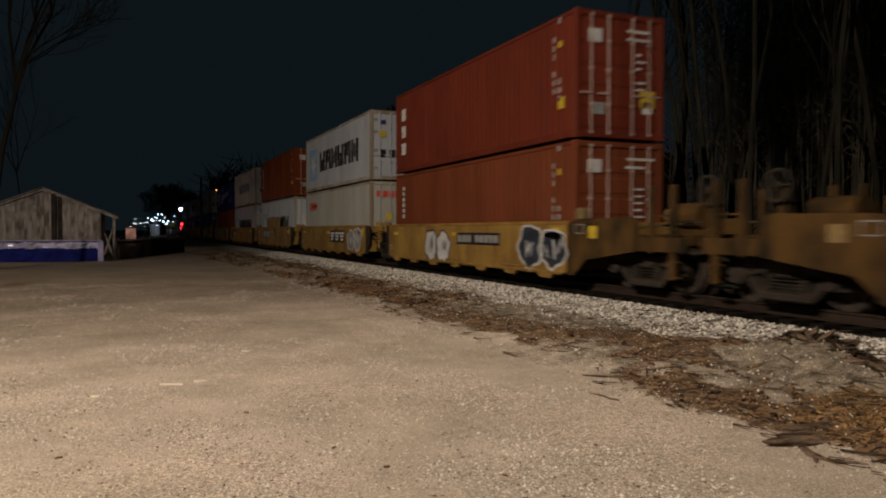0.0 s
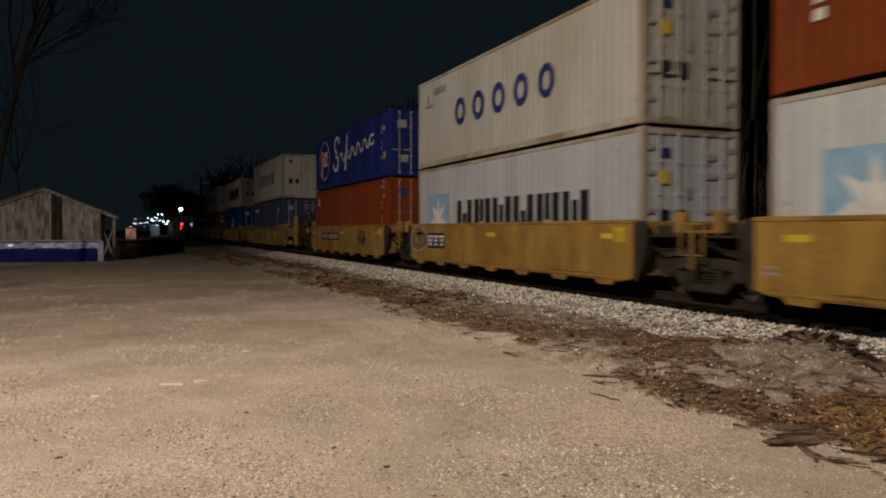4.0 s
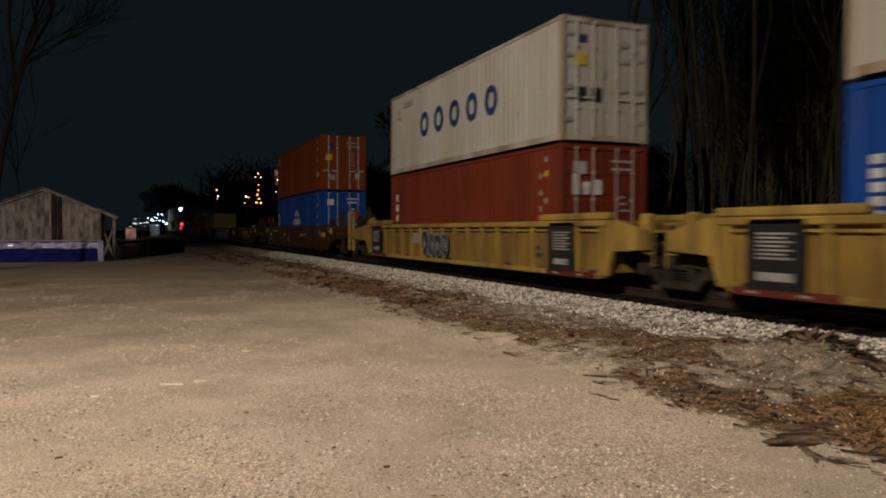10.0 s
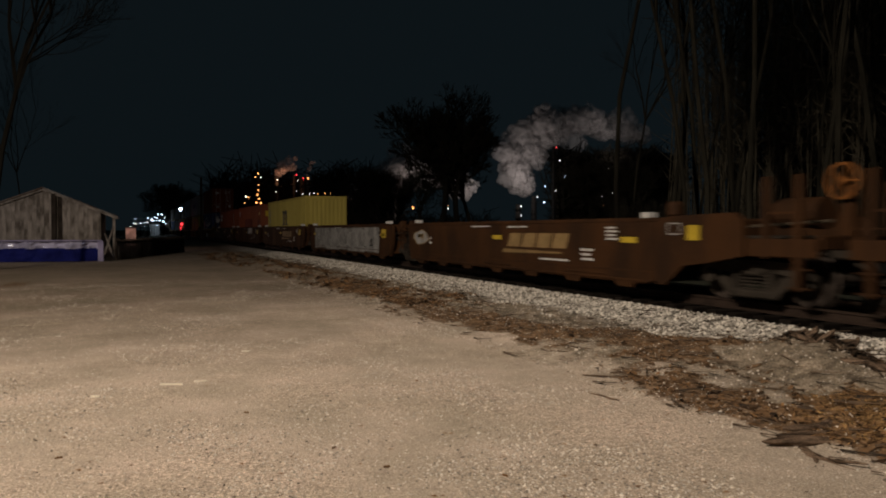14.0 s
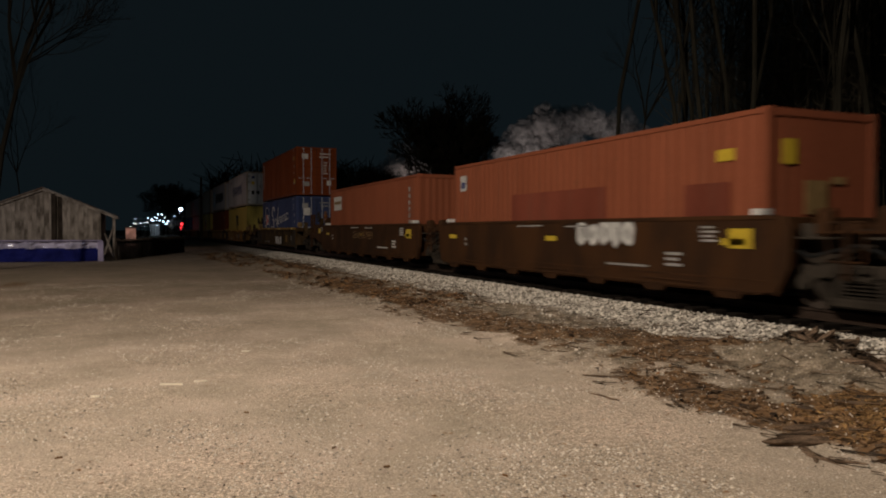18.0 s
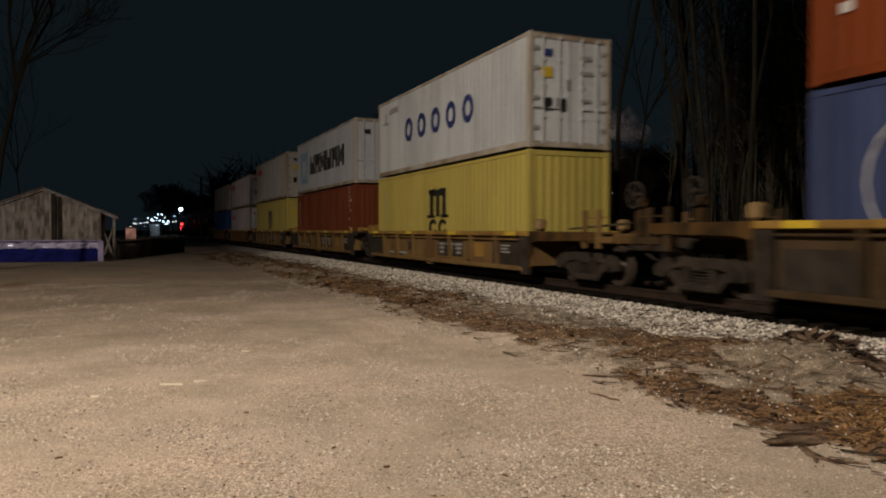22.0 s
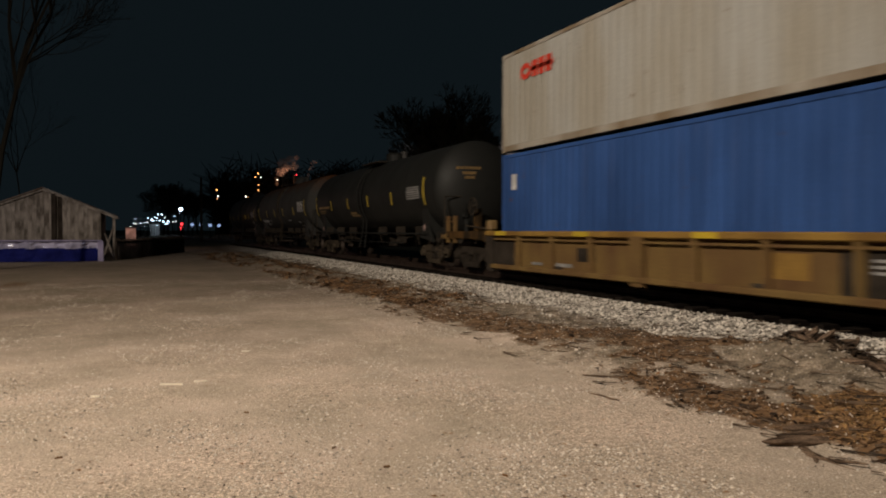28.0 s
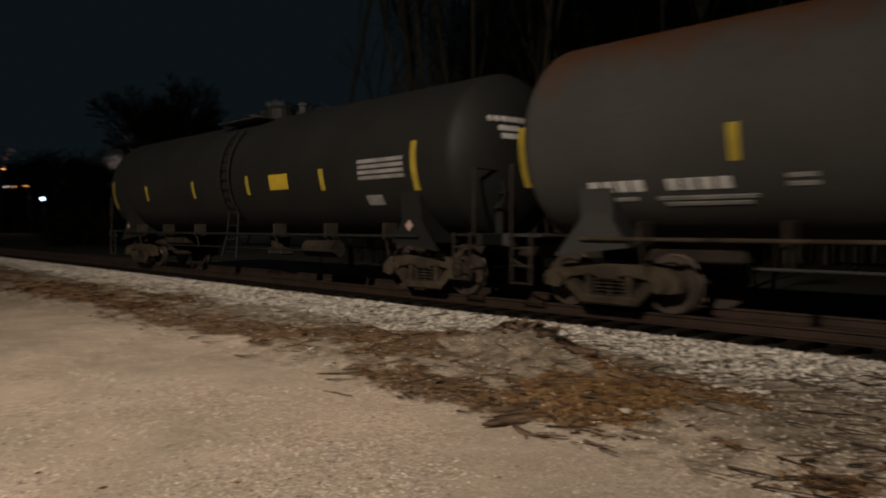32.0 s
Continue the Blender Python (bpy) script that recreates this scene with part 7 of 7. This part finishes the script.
end_mark(b, "door_wordmark", [rect(-0.9, -0.72, 1.7, 2.2), rect(-0.62, -0.42, 1.7, 2.0), rect(-0.34, -0.1, 1.7, 2.05)], MARKWHITE, "white wordmark as bars")
door_marks(b, H96, MARKGREY, False, 10)
near_post_code(b, H96)
b = container(-148.73, UP96, H96, CREAM, "cream-white shipping container with a row of dark rings", fold=0.018)
ring_logo(b)
cool_end(b, H96)

# a single brown car
c = well_car(-166.12, "brown", well=16.3, front=9.9, rear=9.9, front_end=True, rear_end=True, label=BROWN + " under two boxes")
reflectors(c, 16.3, 0.86, n=4, wide=0.5)
small_print(c, [(6.6, 0.95, 0.5, 0.3, 4), (-6.3, 1.1, 1.3, 0.14, 1), (-7.6, 0.55, 0.4, 0.25, 1), (-1.5, 0.55, 0.5, 0.3, 3), (3.0, 0.9, 0.8, 0.12, 1)])
car_mark(c, "yellow_plate", [rect(7.2, 8.0, 0.84, 1.06)], MARKYELLOW, "yellow reflective plate")
b = container(-172.22, LOW, H96, BLUE, "bright blue shipping container with a white half-globe emblem", bars=GREYWHITE)
globe_logo(b, 0.98)
upright_code(b, 1.9, 0.95, 5, u=0.5)
near_post_code(b, H96)
door_marks(b, H96, MARKWHITE, False, 12)
b = container(-172.22, UP96, H96, RUSTRED, "orange-red shipping container stacked on a blue one", bars=WHITE)
upright_code(b, 2.6, 2.1, 2, u=0.6, w=0.2)
near_post_code(b, H96)
door_marks(b, H96, MARKGREY, True, 13, MARKNAVY)

# five brown units: two empty, three with one box each
brown = []
for k, x in enumerate((-187.95, -203.3, -218.6, -233.87, -249.2)):
    brown.append(well_car(x, "brown", front=8.4 if k == 0 else 7.65, rear=8.4 if k == 4 else 7.65, front_end=k == 0, rear_end=k == 4,
                          label=BROWN + (", empty" if k < 2 else "")))
    c = brown[-1]
    reflectors(c, 12.9, 0.95, n=3, wide=0.5)
    if k:
        car_mark(c, "yellow_plate", [rect(5.55, 6.05, 0.9, 1.22)], MARKYELLOW, "yellow reflective plate")
    for q in (-6.2, 6.0):
        car_mark(c, "white_cap", [rect(q, q + 0.22, 1.43, 1.53)], MARKWHITE, "white painted corner cap", y=-1.45, depth=0.2)
    small_print(c, [(-4.8, 0.75, 0.16, 0.3, 2), (4.0, 0.55, 0.45, 0.3, 3), (-1.6, 1.28, 1.2, 0.06, 1), (0.6, 1.26, 1.0, 0.06, 1), (4.9, 1.0, 0.4, 0.3, 4), (2.2, 0.5, 1.3, 0.08, 1)], MARKWHITE if k != 3 else MARKGREY)
for c, u in ((brown[0], 0.6), (brown[2], 0.6)):
    car_mark(c, "tan_logo", [rect(u + q * 0.72, u + 0.62 + q * 0.72, 0.78, 1.12, 0.14) for q in range(4)], MARKTAN, "faded tan slanted blocks and swoosh")
    car_mark(c, "tan_logo", [[(u - 0.3, 0.62), (u + 2.6, 0.66), (u + 2.6, 0.70), (u - 0.2, 0.72)]], MARKTAN)
c = brown[1]
car_mark(c, "silver_panel", [rect(-5.6, 5.2, 0.28, 1.3)], CARGREY, "silver sprayed panel")
scrawl(c, -3.6, 3.6, 0.35, 1.25, CARGREY, MARKGREY, 31, y=-1.486, n=5)
scrawl(brown[0], -6.2, -5.0, 0.7, 1.2, MARKGREY, MARKTAN, 33, n=1)
scrawl(brown[3], 1.1, 3.1, 0.85, 1.42, MARKWHITE, MARKGREY, 35, n=5)
scrawl(brown[4], -1.2, 1.6, 0.82, 1.15, CARBROWN, MARKTAN, 37, n=4)
b = container(-224.7, LOW - 0.08, H96, YELLOWBOX, "lemon-yellow shipping container with a black arch logo", end="plain")
arch_logo(b, 1.28)
upright_code(b, 2.5, 1.15, 8, u=0.62, w=0.07, mat=MARKGREY)
upright_code(b, 2.3, 1.15, 6, u=0.85, w=0.08, mat=MARKGREY)
b = container(-239.97, LOW - 0.08, H96, SALMON, "faded red shipping container with darker repainted patches", end="plain")
side_mark(b, "repainted_patch", [rect(3.7, 7.9, 1.0, 1.86)], PATCH, "darker repainted patch")
side_mark(b, "repainted_patch", [rect(10.3, 11.4, 1.0, 1.75)], PATCH, "darker repainted patch")
side_mark(b, "small_sign", [rect(0.45, 0.85, 2.1, 2.55)], MARKWHITE, "small white sign with a dark square")
side_mark(b, "small_sign", [rect(0.53, 0.77, 2.17, 2.36)], MARKNAVY, "", y=-CW / 2 - 0.008)
side_mark(b, "small_sign", [rect(11.1, 11.5, 2.1, 2.3)], MARKYELLOW)
end_mark(b, "yellow_plate", [rect(-0.9, -0.6, 2.0, 2.4)], MARKYELLOW, "yellow warning plate")
end_mark(b, "label_plate", [rect(-0.4, 0.1, 1.2, 1.75), rect(0.2, 0.5, 1.7, 1.82)], MARKTAN)
b = container(-255.3, LOW - 0.08, H96, SALMON, "faded red shipping container with a pale square sign", end="plain")
side_mark(b, "pale_sign", [rect(0.7, 2.05, 1.88, 2.52)], MARKWHITE, "pale rectangular sign")
side_mark(b, "pale_sign", [rect(0.8, 1.95, 2.15, 2.3)], MARKTAN, "", y=-CW / 2 - 0.008)
upright_code(b, 2.5, 1.1, 6, u=11.3, w=0.15, mat=MARKGREY)

# a single ochre car
c = well_car(-269.57, "post", well=13.6, front=8.55, rear=8.55, front_end=True, rear_end=True, label="grimy dark well car with a yellow top chord", paint_mat=DARKBROWN)
post_cars = [c]
b = container(-275.66, LOW, H96, FADEDBLUE, "faded blue shipping container with a white script and flag emblem", bars=GREYWHITE)
script_logo(b, 1.52, step=0.40)
end_mark(b, "white_plate", [rect(-0.78, -0.4, 1.75, 2.2)], MARKWHITE, "white square plate")
door_marks(b, H96, MARKGREY, False, 17)
near_post_code(b, H96, False)
b = container(-275.66, UP96, H96, RUSTRED, "orange-red shipping container stacked on a faded blue one", bars=GREYWHITE)
upright_code(b, 2.65, 0.9, 8, u=0.6, w=0.2)
door_marks(b, H96, MARKWHITE, False, 18)
near_post_code(b, H96)

# five ochre units
for k, rear_x in enumerate((-296.22, -311.82, -327.34, -342.95, -358.44)):
    post_cars.append(well_car(rear_x + CL / 2, "post", front=8.4 if k == 0 else 7.75, rear=8.4 if k == 4 else 7.75, front_end=k == 0, rear_end=k == 4, label=YEL_POST + " and square posts", low=True))
for k, c in enumerate(post_cars):
    well = 13.6 if k == 0 else 12.9
    reflectors(c, well, 1.225 if k == 0 else 1.055, y=-1.508, n=4, wide=0.6)
    y = -1.375
    if k == 0:
        car_mark(c, "white_marking", [rect(0.1 + 0.76 * k, 0.7 + 0.76 * k, 0.25, 0.76) for k in range(3)], MARKWHITE, "worn white blocks", y=-1.42)
    elif k < 5:
        name_plate(c, 0.55, 2.45, 0.4, 0.88, y, ground=DARKSTEEL)
    car_mark(c, "dark_panel", [rect(4.4, 6.4, 0.28, 0.92)], DARKSTEEL, "dark grimy panel", y=y)
    car_mark(c, "dark_panel", [rect(-6.4, -5.1, 0.28, 0.92)], DARKSTEEL, "dark grimy panel", y=y)
    small_print(c, [(4.9, 0.6, 0.5, 0.25, 3), (-4.2, 0.35, 0.5, 0.14, 1), (-3.1, 0.35, 0.7, 0.16, 1)], MARKGREY, y=y - 0.005)
    car_mark(c, "rust_patch", [rect(-2.2, -1.5, 0.5, 0.8)], DARKSTEEL, "", y=y)
    car_mark(c, "paint_patch", [rect(3.0, 3.9, 0.45, 0.85)], CARYELLOW, "", y=y)
b = container(-296.22, LOW, H96, YELLOWBOX, "lemon-yellow shipping container with a black arch logo", end="plain")
arch_logo(b, 1.30)
upright_code(b, 2.5, 1.1, 8, u=0.75, w=0.08, mat=MARKGREY)
b = container(-296.22, UP96, H96, WHITE, "white shipping container with a row of dark rings", fold=0.018)
ring_logo(b)
cool_end(b, H96)
b = container(-311.82, LOW, H96, BROWNRED, "brown-red corrugated shipping container under a white one", end="plain")
upright_code(b, 2.5, 1.1, 7, u=0.7, w=0.13, mat=MARKGREY)
near_post_code(b, H96)
b = container(-311.82, UP96, H96, GREYWHITE, "grey-white shipping container with a star emblem and dark wordmark", fold=0.018)
star_logo(b)
end_mark(b, "label_plate", [rect(-0.8, -0.5, 2.2, 2.4)], MARKBLACK)
b = container(-327.34, LOW, H96, YELLOWBOX, "lemon-yellow shipping container with a black arch logo", end="plain")
arch_logo(b, 1.30)
end_mark(b, "yellow_plate", [rect(-0.9, -0.4, 1.9, 2.1)], MARKYELLOW)
upright_code(b, 2.5, 1.1, 8, u=0.75, w=0.08, mat=MARKGREY)
b = container(-327.34, UP96, H96, CREAM, "cream-white shipping container with a small red wordmark", fold=0.02)
red_logo(b)
cool_end(b, H96)
b = container(-342.95, LOW - 0.06, H96, WHITE, "white shipping container with a small red wordmark, low in the car", fold=0.02)
red_logo(b, 2.1)
end_mark(b, "red_wordmark", [rect(-0.95 + k * 0.27, -0.75 + k * 0.27, 2.2, 2.4) for k in range(4)], MARKRED, "red wordmark as bars")
end_mark(b, "yellow_plate", [rect(-0.5, -0.2, 1.4, 1.7)], MARKYELLOW)
b = container(-342.95, UP96 - 0.06, H86, WHITE, "white shipping container with a small red wordmark, stacked on another", fold=0.02)
red_logo(b, 1.98)
end_mark(b, "red_wordmark", [rect(-0.95 + k * 0.27, -0.75 + k * 0.27, 2.12, 2.32) for k in range(4)], MARKRED, "red wordmark as bars")
cool_end(b, H86)
b = container(-358.44, LOW - 0.04, H96, MIDBLUE, "mid-blue shipping container under a cream one", end="plain")
side_mark(b, "side_code", [rect(0.55, 0.8, 1.95, 2.35)], MARKWHITE)
upright_code(b, 2.6, 1.1, 7, u=11.35, w=0.11, mat=MARKSKY)
end_mark(b, "end_code", [rect(0.7, 0.85, 1.0 + k * 0.22, 1.15 + k * 0.22) for k in range(6)], MARKSKY)
b = container(-358.44, UP96 - 0.04, H86, CREAM, "cream-white shipping container with a small red wordmark", fold=0.02)
red_logo(b, 1.95)
end_mark(b, "red_wordmark", [rect(-0.95 + k * 0.27, -0.75 + k * 0.27, 2.12, 2.34) for k in range(4)], MARKRED, "red wordmark as bars")
cool_end(b, H86)

# three tank cars
st = [(7.2, 0.15, -24, 10), (4.2, 0.16, -20, -3), (1.0, 0.14, -20, -3), (-2.0, 0.14, -20, -3), (-5.2, 0.14, -20, -3), (-7.9, 0.10, -28, 6)]
st1 = [(q, k[1], k[2] + 4, k[3] + 4) for q, k in zip((7.15, 3.85, 0.88, -2.1, -5.0, -7.95), st)]
st2 = [(q, *k[1:]) for q, k in zip((7.3, 4.25, 1.02, -1.86, -4.80, -8.2), st)]
tank_car(-370.6, TANKBLACK, "black tank car with yellow reflective strips", st1,
         marks=[(5.55, 6.75, -11 + k * 2.7, -9.3 + k * 2.7, MARKGREY) for k in range(6)] + [(-7.4, -5.4, -12, -8, MARKTAN), (-7.3, -6.2, -17, -15, MARKTAN), (-7.2, -6.3, -21, -19, MARKTAN), (-1.9, -1.0, -26, -22, MARKTAN), (-1.8, -0.6, -30, -27, MARKTAN)])
tank_car(-388.7, TANKGREY, "grey tank car with rust-stained top and yellow strips", st2,
         marks=[(5.5, 6.95, -14 + k * 2.3, -12.6 + k * 2.3, MARKWHITE) for k in range(9)] + [(-7.06 + q * 0.24, -6.88 + q * 0.24, -33, -27, MARKWHITE) for q in range(4)]
         + [(-5.80 + q * 0.24, -5.62 + q * 0.24, -33, -27, MARKWHITE) for q in range(4)] + [(-6.9, -6.3, -38.5, -36.5, MARKGREY), (-6.0, -4.6, -38.5, -36.5, MARKGREY), (-5.9, -4.7, -42, -40, MARKGREY), (-4.2, -3.85, -33, -31, MARKGREY), (-4.2, -3.85, -29, -27, MARKGREY),
            (4.7, 5.4, -37, -36, MARKWHITE), (4.7, 5.4, -47, -46, MARKWHITE), (4.7, 5.4, -45.5, -37.5, MARKBLACK), (2.0, 2.9, -32, -30, MARKGREY), (-0.72, 0.35, -40, 62, PALETANK)], head=MARKGREY)
tank_car(-406.75, TANKBLACK, "black tank car with a yellow plate amidships", st,
         marks=[(5.5, 6.9, -14 + k * 4, -11.4 + k * 4, MARKGREY) for k in range(4)] + [(2.05, 2.85, -17, -4, MARKYELLOW), (5.6, 6.1, -34, -26, MARKGREY)], head=MARKWHITE)


def motions():
    """The train rolls towards the viewer at one speed, its wheels turning."""
    for ob, x, z in MOVERS:
        walk(ob, [(0, pose(x, TRACK, z)), (32, pose(x + SPEED * 32, TRACK, z))])
    for ob, p, d, turn in DRIFT:
        walk(ob, [(0, pose(*p, 0, 0, math.degrees(turn))), (32, pose(*(p + d), 0, 0, math.degrees(turn) + 8))])
    at = {ob.name: x for ob, x, z in MOVERS}
    for w, car, wx in WHEELS:
        x0 = at[car.name] + wx
        t0, t1 = max(0.0, (-26 - x0) / SPEED), min(32.0, (0 - x0) / SPEED)
        rows, ang = [], 0.0
        place = Matrix.Translation(w.location)
        if t1 > t0:
            f0, f1 = int(t0 * FPS), int(t1 * FPS)
            if f0 > 0:
                rows.append((0, place.copy()))
            for f in range(f0, f1 + 1):
                rows.append((f / FPS, place @ Matrix.Rotation(ang, 4, "Y")))
                ang += SPEED / 0.415 / FPS
            if f1 < 32 * FPS:
                rows.append((32, rows[-1][1]))
        if len(rows) > 1:
            walk(w, rows)


motions()
